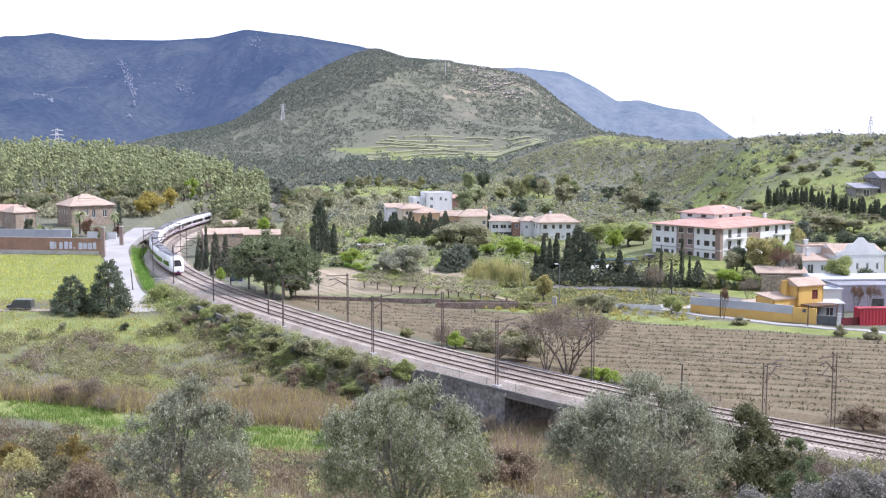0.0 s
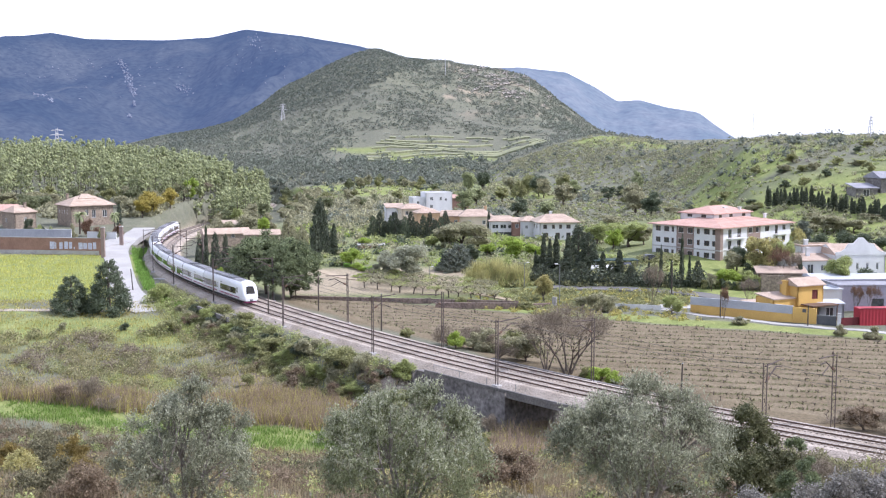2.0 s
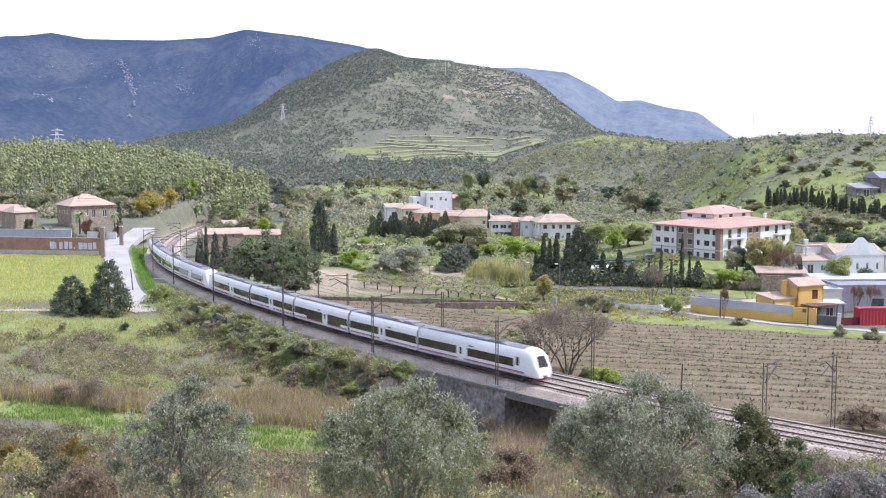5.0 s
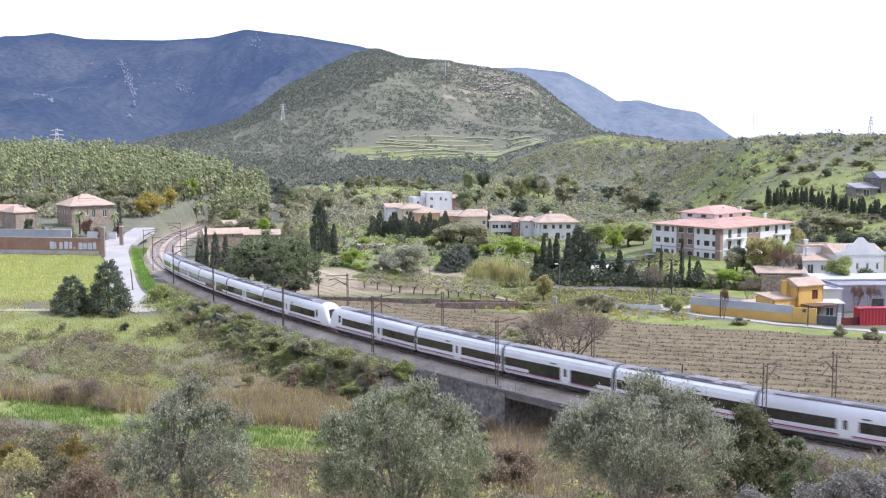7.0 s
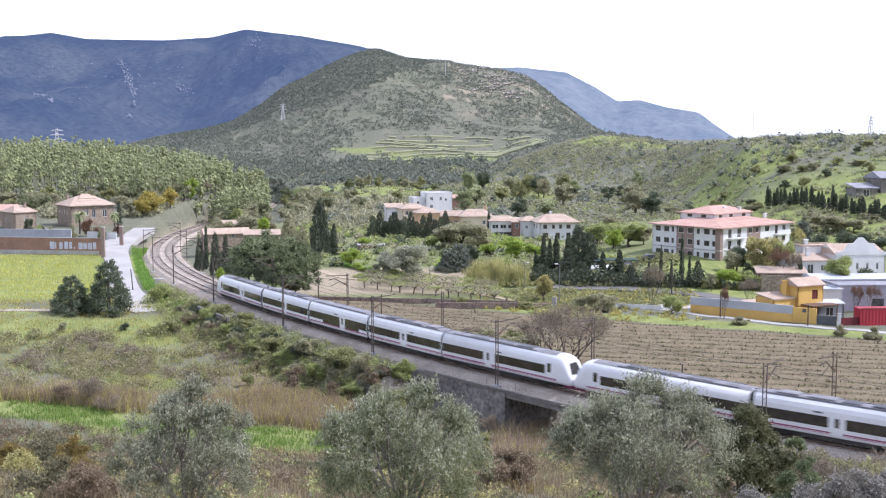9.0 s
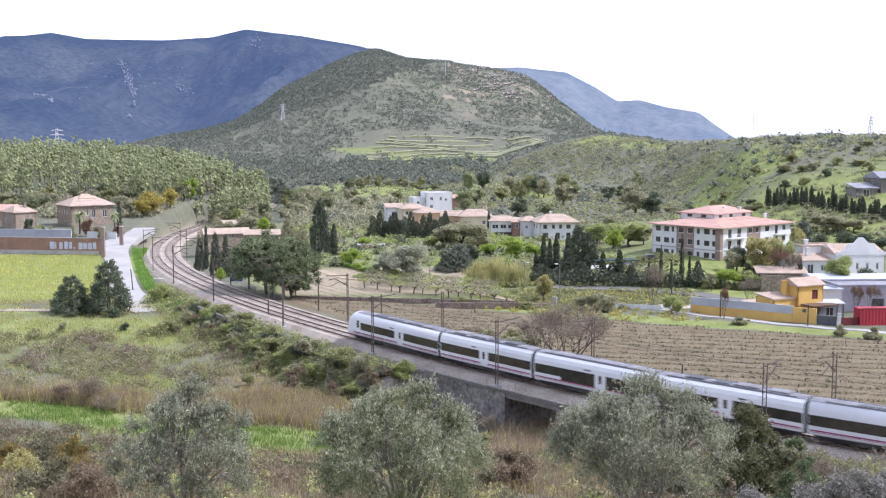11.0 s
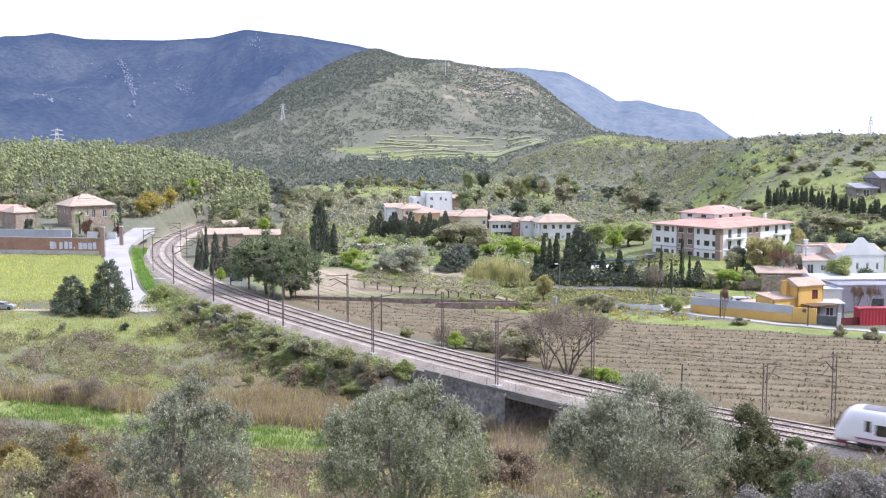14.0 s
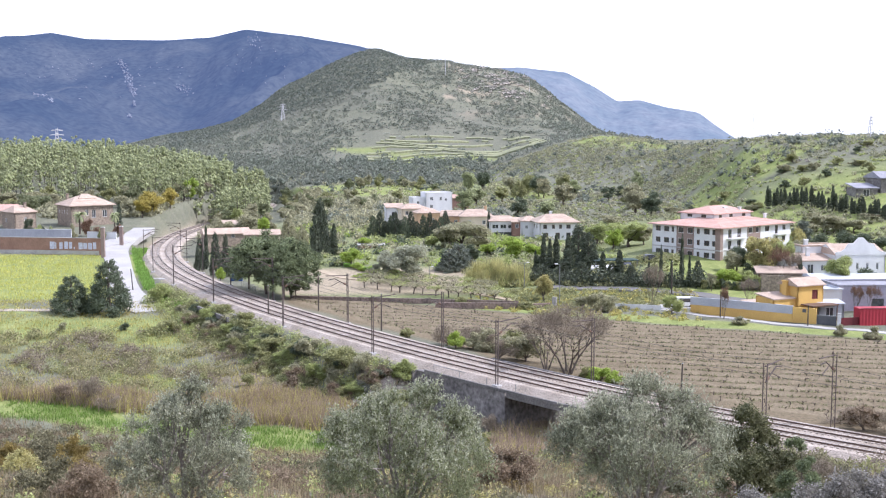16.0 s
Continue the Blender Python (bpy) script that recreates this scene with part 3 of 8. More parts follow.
# ---------------------------------------------------------------- railway
def sweep(profile, s0, s1, step=2.0, off=0.0, z=0.0, closed=True):
    """A cross-section (off, z) carried along the track."""
    ss = np.arange(s0, s1 + 0.01, step)
    v, f, k = [], [], len(profile)
    for s in ss:
        for o, h in profile:
            x, y, _ = line(s, o + off)
            v.append((float(x), float(y), h + z + level(s)))
    n = len(ss)
    for i in range(n - 1):
        for j in range(k if closed else k - 1):
            a, b = i * k + j, i * k + (j + 1) % k
            f.append((a, b, b + k, a + k))
    if closed:
        f += [tuple(range(k))[::-1], tuple(range((n - 1) * k, n * k))]
    return v, f


def build_track():
    bed = tagged(part("track_bed", sweep([(-3.6, -1.3), (-2.1, -0.24), (1.25, -0.24), (1.95, -0.34), (2.65, -0.24), (6.0, -0.24), (7.6, -1.3)], -225, 560, 3.0), "ballast"),
                 "grey-brown stone ballast bed of a double railway line", "track bed", kind="structure")
    rail = [(-0.07, -0.17), (-0.03, -0.14), (-0.035, 0.0), (0.035, 0.0), (0.03, -0.14), (0.07, -0.17)]
    for off in (0.0, GAP):
        for side in (-0.834, 0.834):
            r = tagged(part("rail", sweep(rail, -225, 560, 2.0, off + side), "steel"), "rusty steel running rail with a worn bright head", "rail", group="running rails", kind="structure")
            part("rail_head", sweep([(-0.033, 0.001), (-0.033, 0.006), (0.033, 0.006), (0.033, 0.001)], -225, 560, 3.0, off + side), "railtop", r, "polished rail head")
    for off in (0.0, GAP):
        v, f = [], []
        for s in np.arange(-180, 330, 0.62):
            x, y, h = line(s, off)
            a, b = np.array((math.cos(h), math.sin(h))), np.array((math.sin(h), -math.cos(h)))
            k = len(v)
            for zz in (-0.3, -0.165):
                for p, q in ((-1.3, -0.13), (1.3, -0.13), (1.3, 0.13), (-1.3, 0.13)):
                    c = np.array((x, y)) + a * p + b * q
                    v.append((float(c[0]), float(c[1]), zz + level(s)))
            f += [(k + 4, k + 5, k + 6, k + 7)] + [(k + i, k + (i + 1) % 4, k + 4 + (i + 1) % 4, k + 4 + i) for i in range(4)]
        tagged(part("sleepers", (v, f), "sleeper"), "row of weathered concrete sleepers under the rails", "sleepers", kind="stuff")


build_track()


def place(s, off, z=0.0):
    """A pose beside the track: x across it to the far side, y back along it."""
    x, y, h = line(s, off)
    return Matrix.Translation((float(x), float(y), z + level(s))) @ Matrix.Rotation(float(h), 4, "Z")


def build_bridge():
    """Stone abutment and the short deck over the stream."""
    root = thing("railway_bridge", "grey stone railway bridge abutment with low concrete edge", "bridge")
    def run(name, s0, s1, o0, o1, z0, z1, mat, label="", step=1.0):
        return part(name, sweep([(o0, z0), (o0, z1), (o1, z1), (o1, z0)], s0, s1, step), mat, root, label)
    run("abutment", 226.0, 243.5, -3.9, 7.4, -7.2, -1.0, "greystone", "rough grey stone masonry")
    run("abutment", 257.0, 264.0, -3.9, 7.4, -7.2, -1.0, "greystone", "rough grey stone masonry")
    run("deck", 243.3, 257.3, -3.9, 7.5, -1.6, -0.95, "darkdeck", "dark stained concrete deck slab")
    run("kerb", 228.0, 262.0, -4.1, -3.85, -0.98, -0.62, "darkdeck", "stained concrete edge kerb")
    run("kerb", 228.0, 262.0, 7.3, 7.8, -0.98, -0.55, "darkdeck", "stained concrete edge kerb")
    for s in np.arange(230.0, 250.0, 5.0):
        x, y, h = line(s, -4.05)
        part("rail_post", rod(bmesh.new(), (float(x), float(y), -0.5), (float(x), float(y), 0.35), 0.04, n=6), "galv", root)
    part("hand_rail", sweep([(-4.08, 0.28), (-4.08, 0.34), (-4.02, 0.34), (-4.02, 0.28)], 230, 236, 2.0), "galv", root)
    # sloping wing wall at the left end
    bm = bmesh.new()
    pts = []
    for s, top in ((226.2, -1.0), (221.5, -1.4), (217.0, -3.0)):
        for o in (-3.6, -4.6):
            x, y, _ = line(s, o)
            pts.append((float(x), float(y), top))
    lo = [bm.verts.new((x, y, -7.0)) for x, y, z in pts]
    hi = [bm.verts.new(p) for p in pts]
    for i in (0, 2):
        for q in ((hi[i], hi[i + 1], hi[i + 3], hi[i + 2]), (lo[i + 1], lo[i + 3], hi[i + 3], hi[i + 1]), (lo[i], hi[i], hi[i + 2], lo[i + 2])):
            bm.faces.new(q)
    bm.faces.new((lo[0], lo[1], hi[1], hi[0])), bm.faces.new((lo[4], hi[4], hi[5], lo[5]))
    part("wing_wall", bm, "greystone", root)


build_bridge()

# ---------------------------------------------------------------- train
NOSE, MID = 22.9, 17.4                                    # lengths of an end car and a middle car
SIDE = [(1.30, 0.75), (1.42, 0.98), (1.455, 1.5), (1.46, 2.6), (1.43, 3.2), (1.30, 3.62), (1.02, 3.92), (0.55, 4.08), (0.0, 4.12)]


def ring(k=1.0, drop=0.0, foot=0.75, lift=0.0):
    """Half-outline mirrored into a closed ring, k: width, drop: how far the roof sinks."""
    half = []
    for w, h in SIDE:
        g = max(h - 1.0, 0) / 3.12
        half.append((w * k, max(foot, h - drop * g) + lift))
    return half + [(-w, h) for w, h in reversed(half[:-1])]


def loft(rings, ys):
    bm = bmesh.new()
    rows = [[bm.verts.new((x, y, z)) for x, z in r] for r, y in zip(rings, ys)]
    n = len(rows[0])
    for a, b in zip(rows, rows[1:]):
        for i in range(n):
            bm.faces.new((a[i], a[(i + 1) % n], b[(i + 1) % n], b[i]))
    bm.faces.new(rows[0]), bm.faces.new(rows[-1][::-1])
    return bm


def skin(bm, y0, y1, z0, z1, side, proud=0.012):
    """A patch on the side wall that follows its curve."""
    zs = [z0] + [h for _, h in SIDE[:6] if z0 < h < z1] + [z1]
    ws = [float(np.interp(z, [h for _, h in SIDE], [w for w, _ in SIDE])) + proud for z in zs]
    outer = [[bm.verts.new((side * w, y, z)) for w, z in zip(ws, zs)] for y in (y0, y1)]
    inner = [[bm.verts.new((side * (w - 0.05), y, z)) for w, z in zip(ws, zs)] for y in (y0, y1)]
    k = len(zs)
    for i in range(k - 1):
        bm.faces.new((outer[0][i], outer[1][i], outer[1][i + 1], outer[0][i + 1]))
    for e in (0, k - 1):
        bm.faces.new((outer[0][e], outer[1][e], inner[1][e], inner[0][e]))
    for s in (0, 1):
        for i in range(k - 1):
            bm.faces.new((outer[s][i], outer[s][i + 1], inner[s][i + 1], inner[s][i]))
    return bm


def bogie(y, parent):
    b = part("bogie", boxes((-1.15, 1.15, y - 1.6, y + 1.6, 0.42, 0.72), (-1.2, -1.0, y - 1.9, y + 1.9, 0.32, 0.6), (1.0, 1.2, y - 1.9, y + 1.9, 0.32, 0.6)), "under", parent, "dark grimy bogie")
    for d in (-1.25, 1.25):
        for sx in (-0.83, 0.83):
            part("wheel", rod(bmesh.new(), (sx - 0.06, y + d, 0.45), (sx + 0.06, y + d, 0.45), 0.44, n=14), "steel", b)


def fittings(root, L, doors, wins, low):
    """Windows, doors, stripes, roof gear and running gear of a car that reaches from -L/2 to L/2 in y."""
    for side in (-1, 1):
        for a, b in wins:
            z0, z1 = (1.66, 2.70) if not (low and a in low) else (1.20, 2.70)
            part("window_band", skin(bmesh.new(), a, b, z0, z1, side), "trainglass", root, "dark tinted window band")
        for y in doors:
            d = part("door", skin(bmesh.new(), y - 0.62, y + 0.62, 0.86, 2.98, side, 0.02), "paint", root, "white sliding door")
            part("door_window", skin(bmesh.new(), y - 0.2, y + 0.2, 1.75, 2.65, side, 0.032), "trainglass", d)
        spans, prev = [], -L / 2 + 0.25
        for y in sorted(doors):
            spans.append((prev, y - 0.64))
            prev = y + 0.64
        spans.append((prev, L / 2 - 0.25))
        for a, b in spans:
            if b - a > 0.4:
                part("stripe", skin(bmesh.new(), a, b, 1.14, 1.27, side, 0.014), "magenta", root, "magenta stripe")
                part("stripe", skin(bmesh.new(), a, b, 1.04, 1.085, side, 0.014), "magenta", root, "magenta stripe")
        y = (doors[0] if doors else 0) - 1.9
        part("side_grille", skin(bmesh.new(), y - 0.45, y + 0.45, 2.93, 3.08, side), "darkgrey", root)
    part("underframe", boxes((-1.2, 1.2, -L / 2 + 0.6, L / 2 - 0.6, 0.35, 0.8)), "under", root, "dark underframe equipment")
    for y in (-L / 2 + 3.0, L / 2 - 3.0):
        bogie(y, root)


def roof_gear(root, y0, y1, seed):
    rnd = random.Random(seed)
    y = y0
    while y < y1 - 2.5:
        w = rnd.uniform(1.8, 3.6)
        h = rnd.choice((0.06, 0.12, 0.20))
        part("roof_unit", boxes((-0.72, 0.72, y, min(y + w, y1), 3.98, 4.06 + h), bevel=0.06), rnd.choice(("trainroof", "darkgrey", "trainroof")), root, "grey roof equipment box")
        y += w + rnd.uniform(0.5, 1.6)
    for sx in (-0.86, 0.86):
        part("roof_rail", boxes((sx - 0.05, sx + 0.05, y0 - 1, y1 + 0.5, 3.98, 4.1)), "trainroof", root)


def roof_skin(root, y0, y1):
    bm = bmesh.new()
    top = [(w, h) for w, h in SIDE if h > 3.85]
    half = [(w + 0.008, h + 0.012) for w, h in top]
    outline = half + [(-w, h) for w, h in reversed(half[:-1])]
    a, b = ([bm.verts.new((x, y, z)) for x, z in outline] for y in (y0, y1))
    a, b = list(a), list(b)
    for i in range(len(a) - 1):
        bm.faces.new((a[i], a[i + 1], b[i + 1], b[i]))
    part("roof", bm, "trainroof", root, "grey ribbed roof", smooth=True)


def middle_car(low):
    root = thing("train_car", "white passenger train car with dark windows and magenta stripe", "train car", group="coupled cars of the express train")
    L = MID - 0.34
    part("body", loft([ring(), ring()], [-L / 2, L / 2]), "paint", root, "glossy white car body")
    roof_skin(root, -L / 2 + 0.05, L / 2 - 0.05)
    if low:
        fittings(root, L, [1.55], [(-8.38, -4.3), (-4.3, 0.75), (2.35, 6.3), (6.3, 8.38)], (-4.3, 2.35))
    else:
        fittings(root, L, [0.0], [(-8.38, -0.85), (0.85, 8.38)], ())
    roof_gear(root, -6.5, 6.8, 3 + low)
    for y in (-L / 2 - 0.08, L / 2 + 0.08):
        part("gangway", loft([ring(1.004, -0.01, 0.75), ring(1.004, -0.01, 0.75)], [y - 0.076, y + 0.09]), "rubber", root, "dark rubber gangway bellows")
    return root


NOSE_RINGS = ((2.4, 1.0, 0.0, 0.72), (1.8, 0.995, 0.10, 0.66), (1.4, 0.985, 0.28, 0.60), (1.1, 0.97, 0.52, 0.55), (0.88, 0.955, 0.86, 0.50), (0.64, 0.93, 1.36, 0.46), (0.42, 0.895, 1.86, 0.44), (0.2, 0.83, 2.28, 0.46), (0.05, 0.70, 2.50, 0.55))


def nose_skin(d, x):
    """Height of the nose's upper surface, d metres behind the tip and x from the middle."""
    ds = [r[0] for r in NOSE_RINGS][::-1]
    k = float(np.interp(d, ds, [r[1] for r in NOSE_RINGS][::-1]))
    drop = float(np.interp(d, ds, [r[2] for r in NOSE_RINGS][::-1]))
    pts = [(w * k, h - drop * max(h - 1.0, 0) / 3.12) for w, h in SIDE[4:]][::-1]
    return float(np.interp(abs(x), [p[0] for p in pts], [p[1] for p in pts]))


def end_car():
    """The streamlined driving car; its nose points along -y."""
    root = thing("train_car", "white streamlined driving car with sloped windscreen and magenta stripe", "train car", group="coupled cars of the express train")
    L = NOSE - 0.17
    yn = -L / 2
    ys, rings = [L / 2], [ring()]
    for d, k, drop, foot in NOSE_RINGS:
        ys.append(yn + d)
        rings.append(ring(k, drop, foot))
    body = part("body", loft(rings, ys), "paint", root, "glossy white rounded nose and body")
    body.data.polygons.foreach_set("use_smooth", [len(p.vertices) == 4 for p in body.data.polygons])
    roof_skin(root, yn + 2.6, L / 2 - 0.05)
    c = L / 2 - 8.8
    for side in (-1, 1):
        for a, b in ((c + 0.85, L / 2 - 0.08), (L / 2 - 18.7, L / 2 - 10.1)):
            part("window_band", skin(bmesh.new(), a, b, 1.66, 2.70, side), "trainglass", root, "dark tinted window band")
        part("cab_window", skin(bmesh.new(), L / 2 - 19.65, L / 2 - 19.1, 1.9, 2.95, side), "trainglass", root)
        d = part("door", skin(bmesh.new(), c - 0.62, c + 0.62, 0.86, 2.98, side, 0.02), "paint", root, "white sliding door")
        part("door_window", skin(bmesh.new(), c - 0.2, c + 0.2, 1.75, 2.65, side, 0.032), "trainglass", d)
        for a, b in ((yn + 2.2, c - 0.64), (c + 0.64, L / 2 - 0.25)):
            part("stripe", skin(bmesh.new(), a, b, 1.14, 1.27, side, 0.014), "magenta", root, "magenta stripe")
            part("stripe", skin(bmesh.new(), a, b, 1.04, 1.085, side, 0.014), "magenta", root, "magenta stripe")
        part("side_grille", skin(bmesh.new(), c - 2.4, c - 1.5, 2.93, 3.08, side), "darkgrey", root)
        part("head_lamp", boxes((side * 0.80 - 0.16, side * 0.80 + 0.16, yn + 0.10, yn + 0.5, 1.28, 1.46), bevel=0.03), "lamp", root, "bright headlight")
    # sloped windscreen that follows the nose, just proud of it
    bm = bmesh.new()
    grid = [[bm.verts.new((x * (1.0 - 0.05 * i), yn + d, nose_skin(d, x * (1.0 - 0.05 * i)) + 0.03)) for x in (-0.84, -0.5, 0.0, 0.5, 0.84)] for i, d in enumerate((0.26, 0.42, 0.58, 0.74, 0.88))]
    for p, q in zip(grid, grid[1:]):
        for i in range(4):
            bm.faces.new((p[i], p[i + 1], q[i + 1], q[i]))
    bmesh.ops.solidify(bm, geom=bm.faces[:], thickness=0.04)
    part("windscreen", bm, "trainglass", root, "dark sloped windscreen")
    part("coupler_cover", boxes((-0.26, 0.26, yn - 0.12, yn + 0.4, 0.72, 1.05), bevel=0.08), "darkgrey", root, "dark coupler hatch")
    part("bumper", boxes((-1.0, 1.0, yn + 0.12, yn + 1.3, 0.42, 0.62), bevel=0.08), "magenta", root, "faded magenta strip under the nose")
    part("wiper", rod(bmesh.new(), (0.05, yn + 0.26, nose_skin(0.26, 0.05) + 0.06), (0.42, yn + 0.72, nose_skin(0.72, 0.42) + 0.07), 0.022, n=5), "under", root)
    part("underframe", boxes((-1.2, 1.2, yn + 2.2, L / 2 - 0.6, 0.35, 0.8)), "under", root, "dark underframe equipment")
    for y in (yn + 4.4, L / 2 - 3.0):
        bogie(y, root)
    roof_gear(root, yn + 7.0, L / 2 - 2.0, 9)
    part("gangway", loft([ring(1.004, -0.01, 0.75), ring(1.004, -0.01, 0.75)], [L / 2 + 0.004, L / 2 + 0.08]), "rubber", root, "dark rubber gangway bellows")
    return root


def way(t):
    """How far along the line the train's head is after t seconds."""
    k = t - 7.0
    return 297.8 + 25.813 * k - 0.015 * k * k / 2 + 0.0073 * k ** 3 / 6


TRAIN = []                                                # (car, metres from the head to its middle, turned round)


def build_train():
    lead, plain, low = end_car(), middle_car(0), middle_car(1)
    stock = {"e": lead, "p": plain, "l": low}
    used = set()
    at = 0.0
    for unit in range(2):
        for kind, L, back in (("e", NOSE, False), ("p", MID, False), ("l", MID, True), ("p", MID, True), ("e", NOSE, True)):
            ob = stock[kind] if kind not in used else copy_thing(stock[kind], Matrix())
            used.add(kind)
            TRAIN.append((ob, at + L / 2, back))
            at += L
        at += 0.05


build_train()


def car_pose(t, mid, back):
    s = way(t) - mid
    (x0, y0, _), (x1, y1, _) = line(s - 6.5), line(s + 6.5)
    d = Vector((float(x1 - x0), float(y1 - y0), 0))
    yaw = math.atan2(d.y, d.x) + math.pi / 2 + (math.pi if back else 0)
    z0, z1 = level(s - 6.5), level(s + 6.5)
    tilt = Matrix.Rotation(math.atan2(z1 - z0, 13.0) * (1 if back else -1), 4, "X")
    return Matrix.Translation((float(x0 + x1) / 2, float(y0 + y1) / 2, (z0 + z1) / 2)) @ Matrix.Rotation(yaw, 4, "Z") @ tilt

# ---------------------------------------------------------------- buildings
def wall(bm, a, b, h, holes=(), thick=0.3, z0=0.0):
    """A wall from a to b (x, y), outside to the right of that way, with openings (x0, x1, low, high) cut through it."""
    a, b = Vector((*a, 0)), Vector((*b, 0))
    d = (b - a).normalized()
    inn = Vector((-d.y, d.x, 0)) * thick
    L = (b - a).length
    xs = sorted({0.0, L, *[min(max(v, 0), L) for k in holes for v in k[:2]]})
    zs = sorted({z0, h, *[v for k in holes for v in k[2:4]]})

    def vert(x, z, deep):
        return bm.verts.new(a + d * x + inn * deep + Vector((0, 0, z)))

    for x0, x1 in zip(xs, xs[1:]):
        for l, t in zip(zs, zs[1:]):
            cx, cz = (x0 + x1) / 2, (l + t) / 2
            if any(k[0] < cx < k[1] and k[2] < cz < k[3] for k in holes):
                continue
            for deep in (0, 1):
                bm.faces.new([vert(*q, deep) for q in ((x0, l), (x1, l), (x1, t), (x0, t))])
    for k in holes:
        c = [(k[0], k[2]), (k[1], k[2]), (k[1], k[3]), (k[0], k[3])]
        for p, q in zip(c, c[1:] + c[:1]):
            bm.faces.new([vert(*p, 0), vert(*q, 0), vert(*q, 1), vert(*p, 1)])
    for p, q in (((0, z0), (0, h)), ((L, z0), (L, h)), ((0, h), (L, h))):
        bm.faces.new([vert(*p, 0), vert(*q, 0), vert(*q, 1), vert(*p, 1)])
    return a, d, inn / thick


def window(root, a, d, inn, k, glass="glassdark", frame="frame", name="window"):
    """Frame and pane set back in an opening."""
    x0, x1, l, t = k[:4]
    m = Matrix(((d.x, inn.x, 0, a.x), (d.y, inn.y, 0, a.y), (0, 0, 1, 0), (0, 0, 0, 1)))
    w = 0.09
    f = part(name, boxes((x0, x0 + w, 0.08, 0.18, l, t), (x1 - w, x1, 0.08, 0.18, l, t), (x0 + w, x1 - w, 0.08, 0.18, l, l + w), (x0 + w, x1 - w, 0.08, 0.18, t - w, t),
                         ((x0 + x1) / 2 - 0.04, (x0 + x1) / 2 + 0.04, 0.09, 0.17, l + w, t - w)), frame, root)
    f.matrix_basis = m
    part("pane", boxes((x0 + w, x1 - w, 0.12, 0.14, l + w, t - w)), glass, f)
    return f


def hip(bm, w, d, z, rise, over, ridge, thick=0.18):
    """Hipped or gabled roof over a w by d plan; ridge: half-length of the ridge along x."""
    W, D = w / 2 + over, d / 2 + over
    e = [bm.verts.new(p) for p in ((-W, -D, z), (W, -D, z), (W, D, z), (-W, D, z))]
    u = [bm.verts.new(p) for p in ((-W, -D, z - thick), (W, -D, z - thick), (W, D, z - thick), (-W, D, z - thick))]
    r = [bm.verts.new(p) for p in ((-ridge, 0, z + rise), (ridge, 0, z + rise))]
    for q in ((e[0], e[1], r[1], r[0]), (e[2], e[3], r[0], r[1]), (e[1], e[2], r[1]), (e[3], e[0], r[0]), u[::-1]):
        bm.faces.new(q)
    for i in range(4):
        bm.faces.new((u[i], u[(i + 1) % 4], e[(i + 1) % 4], e[i]))
    return bm


def tile_rows(root, w, d, z, rise, over, mat, pitch=0.45):
    """Raised courses of tiles on the two long slopes."""
    v, f = [], []
    D = d / 2 + over
    n = max(4, int(D / pitch))
    for side in (-1, 1):
        for i in range(n):
            t = i / n
            y, zz = side * D * (1 - t), z + rise * t
            W = (w / 2 + over) - min(D * t, w / 2 + over - 0.3) * (1.0 if rise else 0)
            k = len(v)
            s = 0.05
            v += [(-W, y, zz + 0.004), (W, y, zz + 0.004), (W, y - side * 0.02, zz + s), (-W, y - side * 0.02, zz + s), (-W + 0.2, y - side * D / n * 0.95, zz + rise / n + 0.012), (W - 0.2, y - side * D / n * 0.95, zz + rise / n + 0.012)]
            f += [(k, k + 1, k + 2, k + 3), (k + 3, k + 2, k + 5, k + 4)]
    part("tile_layer", (v, f), mat, root, "overlapping courses of clay tiles")


